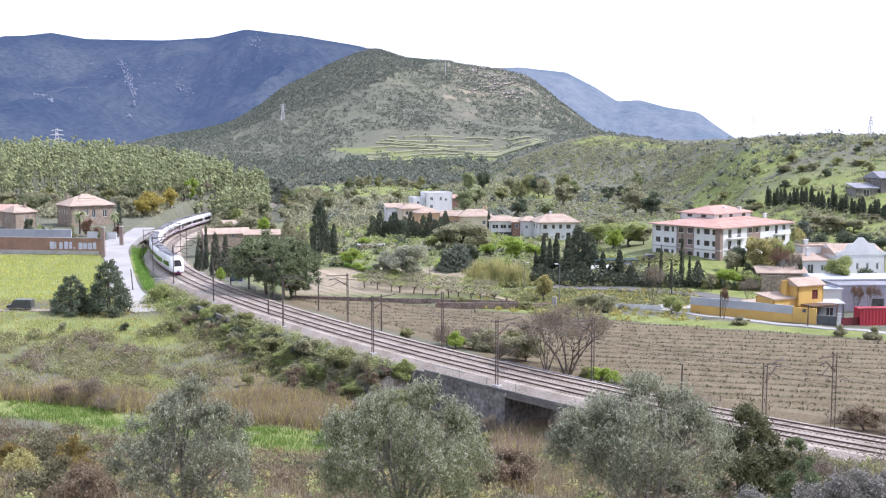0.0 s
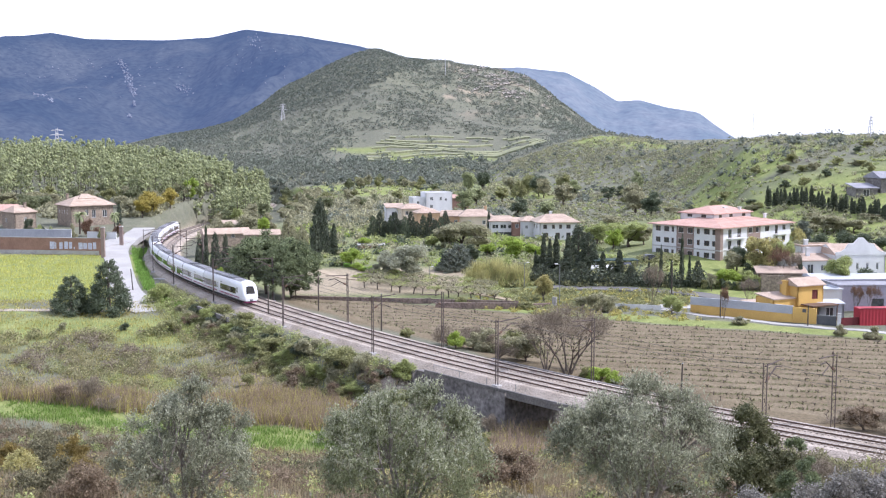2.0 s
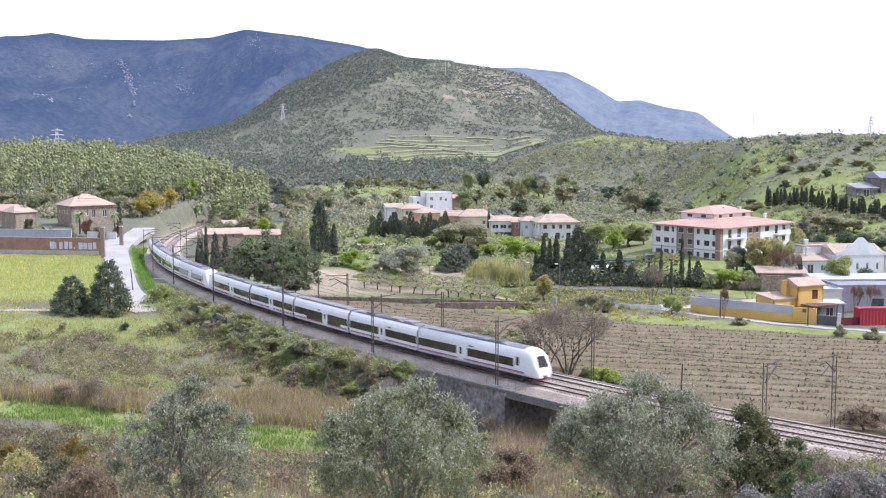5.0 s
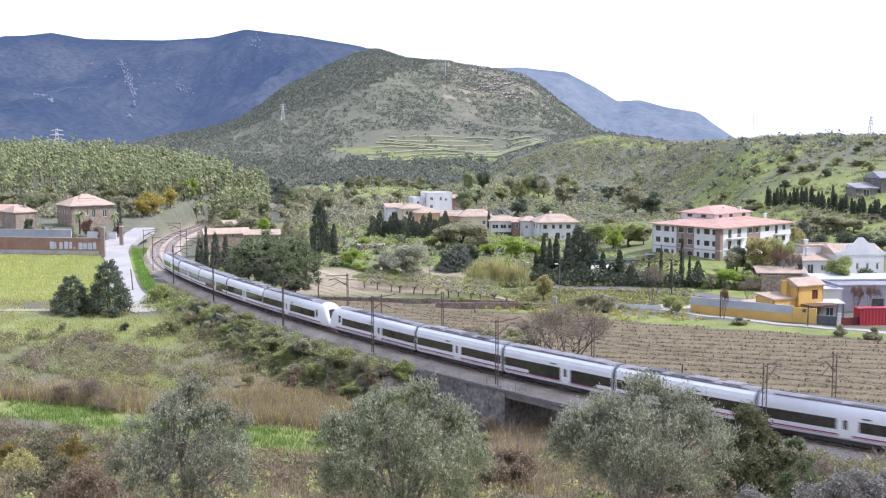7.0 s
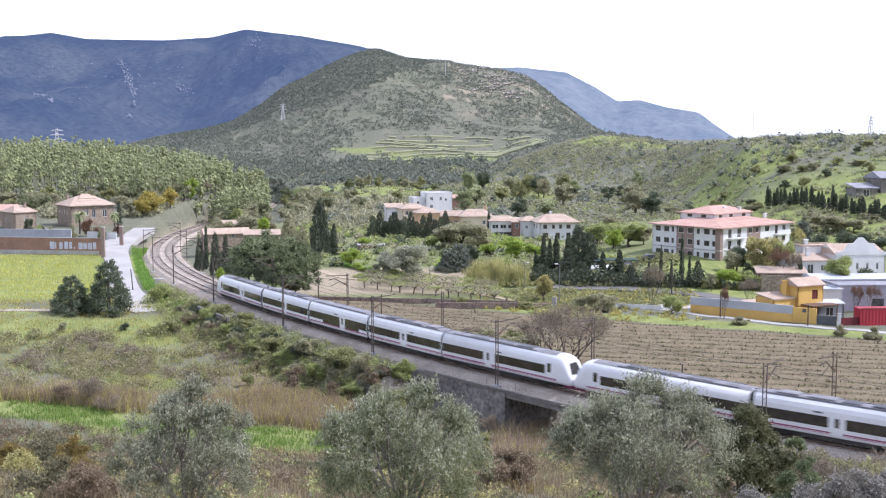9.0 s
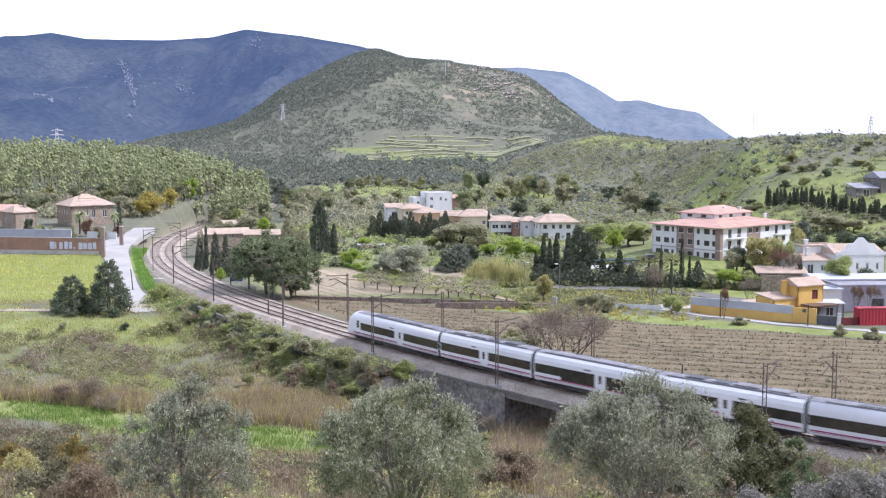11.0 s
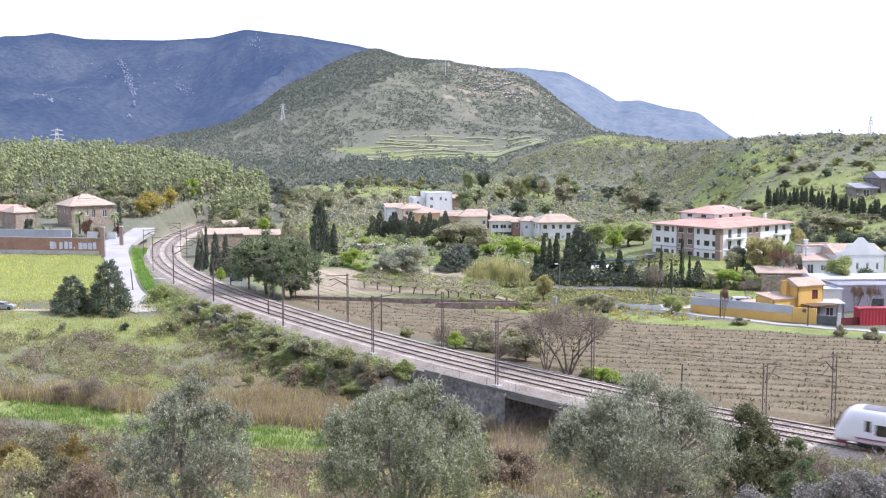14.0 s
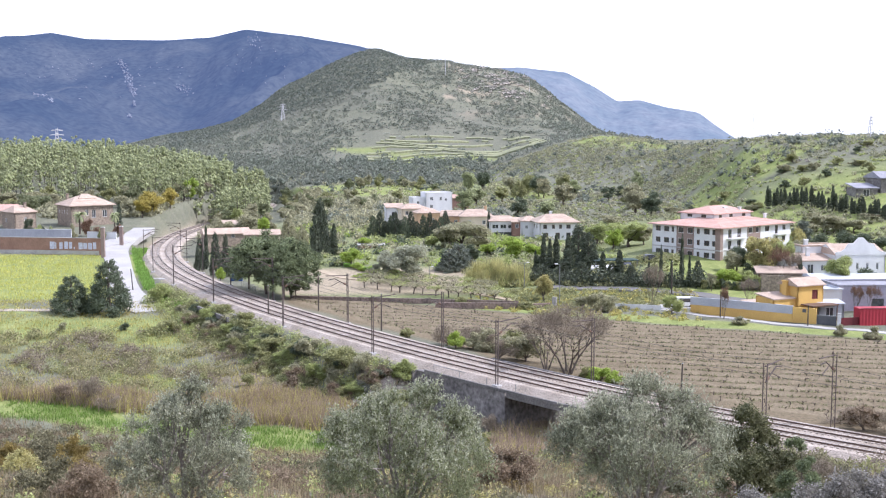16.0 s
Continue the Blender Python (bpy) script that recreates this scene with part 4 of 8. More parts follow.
def block(name, label, category, m, w, d, h, mat, front=(), left=(), right=(), back=(), roof=None, frame="frame", glass="glassdark", parent=None, foot=-1.5, group=""):
    """A house body: plan w by d round its middle, front towards -y, with windows in real openings, and a roof (kind, material, rise, overhang, half ridge)."""
    root = thing(name, label, category, m, group) if parent is None else parent
    X, Y = w / 2, d / 2
    for a, b, holes in (((-X, -Y), (X, -Y), front), ((X, -Y), (X, Y), right), ((X, Y), (-X, Y), back), ((-X, Y), (-X, -Y), left)):
        bm = bmesh.new()
        got = wall(bm, a, b, h, [k[:4] for k in holes], z0=foot)
        ob = part("wall", bm, mat, root)
        if parent is not None:
            ob.matrix_basis = m
        for k in holes:
            win = window(root, *got, k, glass, frame, "door" if k[2] <= 0.1 else "window")
            if parent is not None:
                win.matrix_basis = m @ win.matrix_basis
    if roof:
        kind, rmat, rise, over, ridge = roof
        bm = bmesh.new()
        if kind == "flat":
            for q in ((-X - over, X + over, -Y - over, -Y + 0.3, h, h + rise), (-X - over, X + over, Y - 0.3, Y + over, h, h + rise), (-X - over, -X + 0.3, -Y + 0.3, Y - 0.3, h, h + rise), (X - 0.3, X + over, -Y + 0.3, Y - 0.3, h, h + rise), (-X + 0.3, X - 0.3, -Y + 0.3, Y - 0.3, h - 0.2, h + 0.02)):
                box(bm, *q)
        elif kind == "shed":
            W, D = X + over, Y + over
            a = [(-W, -D, h), (W, -D, h), (W, D, h + rise), (-W, D, h + rise)]
            lo = [bm.verts.new((p[0], p[1], p[2] - 0.2)) for p in a]
            hi = [bm.verts.new(p) for p in a]
            bm.faces.new(hi), bm.faces.new(lo[::-1])
            for i in range(4):
                bm.faces.new((lo[i], lo[(i + 1) % 4], hi[(i + 1) % 4], hi[i]))
        else:
            hip(bm, w, d, h, rise, over, ridge)
        r = part("roof", bm, rmat, root)
        if parent is not None:
            r.matrix_basis = m
        if kind == "hip" and parent is None and rmat.startswith("tile"):
            tile_rows(r, w, d, h, rise, over, rmat)
        if kind == "gable":
            g = bmesh.new()
            for sx in (-1, 1):
                a = [g.verts.new((sx * (X - 0.02), y, z)) for y, z in ((-Y, h - 0.1), (Y, h - 0.1), (0, h + rise * Y / (Y + over) - 0.05))]
                b = [g.verts.new((sx * (X - 0.3), y, z)) for y, z in ((-Y, h - 0.1), (Y, h - 0.1), (0, h + rise * Y / (Y + over) - 0.05))]
                g.faces.new(a), g.faces.new(b[::-1])
                for i in range(3):
                    g.faces.new((a[i], a[(i + 1) % 3], b[(i + 1) % 3], b[i]))
            gg = part("gable_wall", g, mat, root)
            if parent is not None:
                gg.matrix_basis = m
    return root


def chimney(root, x, y, z0, z1, mat="white", m=None, s=0.35):
    c = part("chimney", boxes((x - s, x + s, y - s, y + s, z0, z1), (x - s - 0.1, x + s + 0.1, y - s - 0.1, y + s + 0.1, z1, z1 + 0.15)), mat, root)
    if m is not None:
        c.matrix_basis = m


def at(x, y, z, turn):
    return pose(x, y, z, 0, 0, turn)


def apartment_block():
    T = 40
    c = Vector((61.6, 250.0, 1.2))
    ax, ay = Vector((math.cos(radians(T)), math.sin(radians(T)), 0)), Vector((-math.sin(radians(T)), math.cos(radians(T)), 0))
    w, d, h = 27.1, 19.2, 7.9
    mid = c + ax * w / 2 + ay * d / 2
    rows = ((0.9, 2.1), (3.6, 4.8), (6.2, 7.4))
    # the side wall runs from the far end to the near corner
    left, front = [], []
    for lo, hi in rows:
        for x0, x1 in ((1.0, 2.4), (3.4, 4.9), (5.6, 6.3), (7.6, 9.0), (10.2, 11.6), (12.8, 13.6), (14.8, 16.3), (17.0, 18.4)):
            lo2 = lo - 0.8 if (lo < 1 and x0 in (5.6, 12.8)) else lo
            left.append((x0, x1, lo2, hi))
    for lo, hi in rows:
        for x0, x1, deep in ((2.9, 4.2, 1), (6.3, 7.7, 1), (10.6, 12.0, 0), (13.4, 14.6, 0), (17.0, 18.6, 0), (21.0, 22.2, 1), (24.0, 25.3, 0)):
            front.append((x0, x1, lo - (0.75 if deep else 0), hi))
    root = block("apartment_building", "white three-storey apartment building with red tiled hip roof", "apartment building", at(mid.x, mid.y, c.z, T), w, d, h, "white", front=front, left=left,
                 right=[(4, 5.5, 3.6, 4.8), (12, 13.5, 3.6, 4.8)], roof=("hip", "tile", 1.7, 0.9, 4.5), frame="brownframe")
    X, Y = w / 2, d / 2
    brown = boxes((-X - 0.05, -X - 0.01, -Y - 0.05, -Y + 1.3, 0, h - 0.05), (-X - 0.05, -X + 1.0, -Y - 0.05, -Y - 0.01, 0, h - 0.05))
    part("corner_cladding", brown, "brownwall", root, "brown rendered corner strip")
    for q in ((Y - 12.0, Y - 11.65), (Y - 10.15, Y - 9.05), (Y - 7.55, Y - 7.1)):
        part("brown_panel", boxes((-X - 0.06, -X - 0.01, q[0], q[1], 0, h - 0.05)), "brownwall", root, "brown rendered bay between white bays")
    for l, t in ((-0.1, 0.8), (2.2, 3.5), (4.9, 6.1), (7.5, 8.0)):
        part("brown_panel", boxes((-X - 0.055, -X - 0.012, Y - 12.0, Y - 7.1, l, t)), "brownwall", root, "brown rendered bay between white bays")
    for q in ((10.1, 10.5), (12.1, 13.3), (14.7, 15.1)):
        part("brown_panel", boxes((-X + q[0], -X + q[1], -Y - 0.06, -Y - 0.01, 0, h - 0.05)), "brownwall", root, "brown rendered bay between white bays")
    for l, t in ((2.2, 3.5), (4.9, 6.1), (7.5, 8.0)):
        part("brown_panel", boxes((-X + 10.1, -X + 15.1, -Y - 0.055, -Y - 0.012, l, t)), "brownwall", root, "brown rendered bay between white bays")
    part("string_course", boxes((-X - 0.09, -X - 0.01, -Y - 0.09, Y, 2.62, 2.85), (-X, X, -Y - 0.09, -Y - 0.01, 2.62, 2.85)), "concrete", root, "grey band above the ground floor")
    for z in (2.75, 5.4):
        b = part("balcony", boxes((-X + 2.2, -X + 9.0, -Y - 1.2, -Y - 0.1, z - 0.15, z)), "white", root)
        rail = bmesh.new()
        for k in range(18):
            x = -X + 2.25 + k * 0.397
            box(rail, x - 0.02, x + 0.02, -Y - 1.19, -Y - 1.15, z, z + 0.95)
        box(rail, -X + 2.2, -X + 9.0, -Y - 1.2, -Y - 1.14, z + 0.95, z + 1.0)
        part("balustrade", rail, "frame", b, "white balcony railing")
    b = part("balcony", boxes((-X + 20.4, -X + 25.8, -Y - 1.1, -Y - 0.1, 5.25, 5.4), (-X + 20.4, -X + 25.8, -Y - 1.1, -Y - 1.04, 5.4, 6.3)), "white", root)
    # set-back top storey
    block("", "", "", at(1.0, 2.5, 8.4, 0), 14.5, 9.5, 1.9, "white", front=[(2, 3.2, 0.9, 1.6), (6, 7.4, 0.9, 1.6), (11, 12.4, 0.9, 1.6)], left=[(2, 3.4, 0.9, 1.6), (6, 7.4, 0.9, 1.6)],
          roof=("hip", "tile", 1.5, 0.5, 3.0), parent=root, foot=-0.3, frame="brownframe")
    for x, y in ((1.5, 0.5), (5.5, -1.0), (8.5, -6.0), (-2, 2)):
        chimney(root, x, y, 9.0, 11.3 if abs(x) < 6 else 9.9, s=0.28)


apartment_block()


def ochre_house():
    root = block("yellow_house", "ochre yellow two-storey house with pale tiled roof", "house", at(62.4, 195.0, -2.2, 24), 5.6, 4.6, 6.1, "ochre", front=[(3.1, 4.4, 3.6, 5.2)], left=[(2.6, 3.5, 2.0, 3.9)],
                 roof=("gable", "tilepale", 1.1, 0.35, 3.15), frame="shutter", glass="shutter")
    block("", "", "", at(-5.0, 0.6, 0, 0), 4.9, 4.6, 4.0, "ochre", front=[(0.5, 1.9, 1.2, 2.3)], left=[(1.6, 2.8, 1.3, 2.3)], roof=("shed", "tilepale", 0.5, 0.2, 0), parent=root, frame="shutter", glass="shutter")
    part("chimney_tower", boxes((-3.5, -2.5, -0.2, 0.9, 0, 6.6), (-3.6, -2.4, -0.3, 1.0, 6.6, 6.75)), "ochre", root)
    block("", "", "", at(-6.6, 4.2, 0, 0), 3.0, 3.2, 2.2, "cream", front=[(0.8, 2.0, 0.6, 1.7)], roof=("shed", "tilepale", 0.7, 0.25, 0), parent=root, frame="brownframe")
    part("canopy", boxes((-2.2, 3.6, -5.4, -2.4, 2.75, 2.95), (-2.0, -1.85, -5.2, -5.05, -1, 2.75), (3.3, 3.45, -5.2, -5.05, -1, 2.75)), "brownframe", root, "dark timber canopy in front of the house")


ochre_house()


def run_wall(name, label, mat, p, q, z0, z1, thick=0.3, category="wall", cap=None, capmat="concrete", lift=0.12):
    """A straight free-standing wall from p to q, with an optional coping."""
    p, q = Vector((*p, 0)), Vector((*q, 0))
    d = q - p
    m = Matrix.Translation(((p + q) / 2)) @ Matrix.Rotation(math.atan2(d.y, d.x), 4, "Z")
    L = d.length
    root = thing(name, label, category, m)
    part("wall_body", boxes((-L / 2, L / 2, -thick / 2, thick / 2, z0 - 0.6, z1)), mat, root)
    if cap:
        part("coping", boxes((-L / 2 - 0.03, L / 2 + 0.03, -thick / 2 - 0.05, thick / 2 + 0.05, z1 - (cap if cap > 0.3 else -0.004), z1 + lift)), capmat, root)
    return root


# garden wall of the yellow house, its gate and the yards beyond
run_wall("garden_wall", "ochre garden wall with grey painted upper band", "ochre", (44.2, 199.5), (59.0, 188.6), -2.4, 0.9, cap=1.35, capmat="greywall", lift=0.03)
run_wall("gate_wall", "ochre wall panel with letter box beside the gate", "ochre", (59.0, 188.5), (62.3, 186.5), -2.4, 0.75)
part("letter_box", boxes((-0.3, 0.3, -0.28, -0.15, 0.0, 0.55)), "darkgrey", bpy.data.objects["gate_wall"], "dark metal letter box")
run_wall("driveway_gate", "dark grey sheet metal driveway gate", "darkgrey", (62.4, 186.5), (65.2, 185.2), -2.4, -0.4, 0.12, "gate", cap=0.1, capmat="galv")
run_wall("gate_post", "white rendered gate post beside the driveway", "white", (65.35, 185.1), (65.85, 184.9), -2.4, 0.0, 0.5, "gate post", cap=0.1)
run_wall("sheet_fence", "dark red corrugated sheet fence along the road", "darkred", (66.0, 185.2), (71.3, 186.6), -2.4, -0.6, 0.12, "fence")


def container(x, y, z, turn, L, h, d):
    root = thing("shipping_container", "red corrugated metal container standing beside the road", "container", at(x, y, z, turn))
    v, f = [], []
    n = int(L / 0.28)
    for k in range(n + 1):
        o = 0.0 if (k // 1) % 2 else 0.05
        xx = -L / 2 + L * k / n
        v += [(xx, -d / 2 - o, 0), (xx, -d / 2 - o, h - 0.12)]
        if k:
            f.append((2 * k - 2, 2 * k, 2 * k + 1, 2 * k - 1))
    part("corrugated_side", (v, f), "redsheet", root)
    part("body", boxes((-L / 2, L / 2, -d / 2 + 0.02, d / 2, 0, h - 0.05)), "redsheet", root)
    part("top_rail", boxes((-L / 2 - 0.04, L / 2 + 0.04, -d / 2 - 0.06, -d / 2 + 0.05, h - 0.12, h + 0.02)), "darkred", root)


container(74.7, 187.3, -2.2, 4, 11.0, 3.1, 2.6)
block("warehouse", "long lavender-grey industrial shed with pale roof edge", "industrial building", at(80.0, 206.0, -2.2, 3), 18.0, 8.0, 4.6, "purple", front=[(6.2, 8.4, 0.05, 2.4), (12, 14, 2.2, 3.4)], roof=("flat", "roofgrey", 0.35, 0.1, 0), frame="darkgrey")
block("annex_building", "small white flat-roofed annex beside the shed", "outbuilding", at(68.2, 203.0, -2.2, 3), 6.0, 6.0, 4.2, "white", front=[(1.0, 2.2, 1.0, 2.2)], roof=("flat", "roofwhite", 0.3, 0.15, 0))
block("yard_shed", "low white yard shed with grey door", "outbuilding", at(67.0, 194.5, -2.2, 3), 4.4, 3.0, 2.9, "greywall", front=[(1.2, 2.6, 0.05, 2.2)], roof=("shed", "roofwhite", 0.3, 0.2, 0))
block("storage_hall", "low white storage hall with long pale sheet roof", "industrial building", at(85.0, 222.0, -1.2, 2), 26.0, 9.0, 3.0, "white", front=[(3, 5, 1, 2), (9, 11, 1, 2), (15, 17, 1, 2)], roof=("gable", "roofwhite", 0.6, 0.4, 13.2))


def parapet_villa():
    """White villa with a scalloped gable."""
    root = block("white_villa", "white villa with scalloped gable and arched windows", "villa", at(85.4, 236.0, 1.0, 8), 11.0, 9.0, 4.2, "white", front=[(1.0, 1.6, 0.9, 2.4), (2.4, 3.0, 0.9, 2.4), (4.6, 5.2, 0.9, 2.4), (6.8, 7.4, 0.9, 2.4), (9.0, 9.6, 0.9, 2.4)],
                 roof=("gable", "tilepale", 1.8, 0.1, 5.4), foot=-2.5)
    prof = [(-5.5, 4.0), (-5.5, 4.6), (-4.4, 4.7), (-3.4, 5.3), (-2.8, 6.3), (-1.6, 6.5), (-1.1, 7.0), (-0.5, 7.6), (0.5, 7.6), (1.1, 7.0), (1.6, 6.5), (2.8, 6.3), (3.4, 5.3), (4.4, 4.7), (5.5, 4.6), (5.5, 4.0)]
    bm = bmesh.new()
    a = [bm.verts.new((x, -4.62, z)) for x, z in prof]
    b = [bm.verts.new((x, -4.27, z)) for x, z in prof]
    bm.faces.new(a), bm.faces.new(b[::-1])
    for i in range(len(a)):
        bm.faces.new((a[i], a[(i + 1) % len(a)], b[(i + 1) % len(a)], b[i]))
    part("scalloped_gable", bm, "white", root, "curved white parapet gable")
    block("", "", "", at(-10.5, -1.0, 0, 0), 9.5, 6.0, 3.0, "white", front=[(1.5, 2.6, 0.8, 2.0), (4.0, 5.4, 0.1, 2.2), (7.0, 8.0, 0.8, 2.0)], roof=("shed", "tilepale", 1.0, 0.3, 0), parent=root, foot=-2.5)
    block("", "", "", at(-6.0, 4.0, 2.0, 0), 8.0, 5.0, 3.3, "white", front=[(5.0, 5.7, 1.0, 2.2)], roof=("flat", "tilepale", 0.3, 0.15, 0), parent=root, foot=-2.5)
    chimney(root, -8.6, 2.5, 5.0, 6.6)
    chimney(root, -9.6, -0.5, 3.4, 5.2)


parapet_villa()
run_wall("retaining_wall", "rough tan stone retaining wall with plants above", "stonewall", (63.0, 222.0), (75.0, 219.0), -1.0, 2.0)
block("stone_shed", "low stone shed with pale tiled roof", "outbuilding", at(68.0, 226.0, 0.0, -6), 9.5, 4.0, 2.2, "stonewall", front=[(4, 5, 0.05, 1.8)], roof=("shed", "tilepale", 0.9, 0.3, 0))
block("hillside_house", "grey stone farmhouse with dark roof on the hillside", "house", at(131.5, 331.0, 12.4, 8), 12.0, 9.0, 5.0, "greystone", front=[(2, 3.2, 1, 2.4), (6, 7.2, 1, 2.4)], left=[(2, 3, 1, 2.2)], roof=("gable", "roofgrey", 1.8, 0.5, 6.4), foot=-3.5)
block("hillside_barn", "low dark barn beside the hillside farmhouse", "barn", at(121.4, 327.5, 12.0, 8), 6.4, 6.0, 2.6, "greystone", front=[(2, 4, 0.05, 2.2)], roof=("shed", "roofgrey", 1.2, 0.4, 0), foot=-3.5)


def village():
    g = "village houses"
    r = block("village_house", "white cube house with flat roof above the village", "house", at(-2.3, 384.0, 4.2, 14), 9.2, 8.0, 6.0, "white", front=[(1.5, 2.5, 3.6, 4.8), (4.8, 5.6, 3.6, 4.8), (1.5, 2.5, 1.0, 2.2), (6.6, 7.4, 3.4, 4.4)], left=[(2, 3, 3.6, 4.8)], roof=("flat", "white", 0.35, 0.02, 0), group=g, foot=-3)
    block("", "", "", at(-6.6, 0.5, 0, 0), 4.4, 6.0, 4.4, "white", front=[(1.5, 2.4, 2.4, 3.4)], roof=("flat", "white", 0.3, 0.02, 0), parent=r, foot=-3)
    block("village_house", "white villa with arched porch and pale tile roof", "house", at(-15.1, 348.0, 3.1, 10), 5.4, 5.0, 4.6, "white", front=[(1.6, 3.2, 1.4, 3.2)], left=[(1.5, 2.5, 1.2, 2.4)], roof=("shed", "tilepale", 1.0, 0.3, 0), group=g, foot=-3)
    block("village_house", "cream house with pale tiled roof and balcony", "house", at(-9.6, 345.0, 2.6, 18), 8.0, 7.0, 5.0, "cream", front=[(1, 2, 3, 4.2), (4.2, 5.4, 2.8, 4.2)], left=[(1.5, 2.6, 3, 4.2), (4, 5, 3, 4.2)], roof=("hip", "tilepale", 1.3, 0.5, 1.4), group=g, foot=-3)
    block("village_house", "orange rendered house with tiled roof", "house", at(-4.9, 338.0, 2.1, 12), 7.0, 6.0, 4.6, "orange", front=[(1.5, 2.5, 1.6, 3.0), (4.2, 5.2, 1.6, 3.0)], roof=("hip", "tilepale", 1.2, 0.4, 1.5), group=g, foot=-3)
    block("village_house", "low ochre house with wide tiled roof", "house", at(2.7, 341.0, 2.2, -6), 10.0, 7.0, 3.4, "orange", front=[(2, 3, 1, 2.2), (6, 7, 1, 2.2)], roof=("hip", "tilepale", 1.5, 0.5, 3.0), group=g, foot=-3)
    h = block("village_house", "cream house with wide terracotta hip roof", "house", at(9.7, 337.0, 2.2, 4), 9.5, 8.0, 3.6, "cream", front=[(2, 3, 1.2, 2.4), (6.4, 7.4, 1.2, 2.4)], roof=("hip", "tilepale", 1.9, 0.5, 2.6), group=g, foot=-3)
    chimney(h, 3.0, 0.5, 4.2, 6.2, "orange")
    block("village_house", "white terraced house with dark balcony openings", "house", at(16.9, 321.0, 1.0, 4), 7.8, 7.0, 4.6, "white", front=[(0.6, 2.4, 2.4, 3.6), (2.9, 4.6, 2.4, 3.6), (5.1, 6.9, 2.4, 3.6), (1.0, 6.6, 0.1, 1.5)], roof=("hip", "tilepale", 1.3, 0.35, 2.2), group=g, foot=-3)
    block("village_house", "narrow salmon pink house between white neighbours", "house", at(20.6, 319.0, 1.1, 4), 2.8, 7.0, 4.4, "brick", front=[(0.8, 1.8, 2.6, 3.8)], roof=("shed", "tilepale", 0.8, 0.3, 0), group=g, foot=-3)
    block("village_house", "pale blue-white gabled house", "house", at(24.1, 317.0, 0.7, 6), 5.2, 7.0, 5.2, "white", front=[(1.0, 1.8, 3.0, 4.0)], left=[(2, 3, 3, 4)], roof=("hip", "tilepale", 1.2, 0.3, 0.6), group=g, foot=-3)
    h = block("village_house", "pink villa with hip roof and arched ground floor", "house", at(30.8, 311.0, 1.4, 8), 10.4, 9.0, 4.7, "white", front=[(1.0, 2.0, 2.9, 4.0), (3.4, 4.2, 2.9, 4.0), (5.4, 6.2, 2.9, 4.0), (7.4, 8.6, 2.9, 4.0), (1.2, 2.4, 0.1, 1.8), (4.4, 5.6, 0.1, 1.8), (7.4, 8.6, 0.1, 1.8)], left=[(2, 3, 2.8, 4), (5, 6, 2.8, 4)], roof=("hip", "tilepale", 2.0, 0.9, 2.4), group=g, foot=-3, frame="brownframe")
    chimney(h, -1.0, 0.5, 5.6, 7.2)
    block("village_shed", "small red-brown tiled shed behind the village", "outbuilding", at(5.9, 420.0, 4.1, 8), 6.5, 5.0, 2.6, "brick", roof=("shed", "tile", 1.0, 0.3, 0), foot=-3)
    block("farm_shed", "low brick shed with flat roof in the orchard", "outbuilding", at(-18.4, 288.0, -0.6, 6), 6.8, 4.0, 2.3, "brick", front=[(3.2, 4.2, 0.05, 1.9)], roof=("flat", "concrete", 0.2, 0.15, 0), foot=-2)
    block("line_house", "low railway house with faded tiled roof", "house", at(-58.4, 302.0, 1.7, 22), 12.0, 6.0, 1.9, "stonewall", front=[(2, 3, 0.8, 1.9), (7, 8, 0.8, 1.9)], roof=("gable", "tilepale", 1.3, 0.4, 6.3), foot=-3)
    block("line_house", "long low house with orange tiled roof among trees", "house", at(-46.5, 290.0, 2.2, 4), 8.5, 5.0, 2.2, "stonewall", front=[(2, 3, 0.8, 1.9), (5, 6, 0.8, 1.9)], roof=("gable", "tilepale", 1.1, 0.4, 4.5), foot=-3)
    block("line_house", "small tiled house behind the railway trees", "house", at(-63.3, 346.0, 0.6, 10), 7.0, 5.0, 2.0, "stonewall", roof=("gable", "tilepale", 1.2, 0.4, 4.7), foot=-3)
    h = block("stone_house", "tan stone farmhouse with broad hip roof", "house", at(-112.9, 356.0, 2.0, 38), 13.5, 12.0, 6.0, "stonewall", front=[(4.5, 5.5, 2.8, 4.6), (6.6, 7.8, 2.0, 4.6), (10.0, 11.4, 2.2, 4.4), (2.0, 3.0, 0.6, 2.0)], left=[(1.5, 2.1, 3.2, 4.6), (4.0, 4.6, 3.2, 4.6), (6.2, 6.8, 3.2, 4.6), (8.4, 9.0, 3.2, 4.6)], roof=("hip", "tilepale", 2.6, 0.7, 3.0), foot=-3)
    part("roof_lantern", hip(bmesh.new(), 5.0, 4.0, 8.0, 1.3, 0.3, 1.0), "tilepale", h, "raised tiled lantern roof")
    chimney(h, -4.5, 3.0, 7.0, 9.2, "stonewall")
    h = block("stone_house", "tan stone cottage with gabled tile roof and chimney", "house", at(-130.1, 346.0, 1.2, 48), 6.8, 8.0, 5.2, "stonewall", front=[(3.0, 3.8, 2.4, 3.6)], left=[(2, 3, 2, 3.2)], roof=("hip", "tilepale", 1.9, 0.4, 1.6), foot=-3)
    chimney(h, 1.2, -1.5, 6.0, 7.8, "stonewall")
    block("stone_house", "reddish-roofed farm building behind the cottage", "house", at(-141.0, 357.0, 0.8, 14), 12.0, 7.0, 5.4, "stonewall", front=[(3, 4, 2.4, 3.6), (8, 9.4, 1, 3)], roof=("gable", "tile", 1.7, 0.4, 6.3), foot=-3)


village()

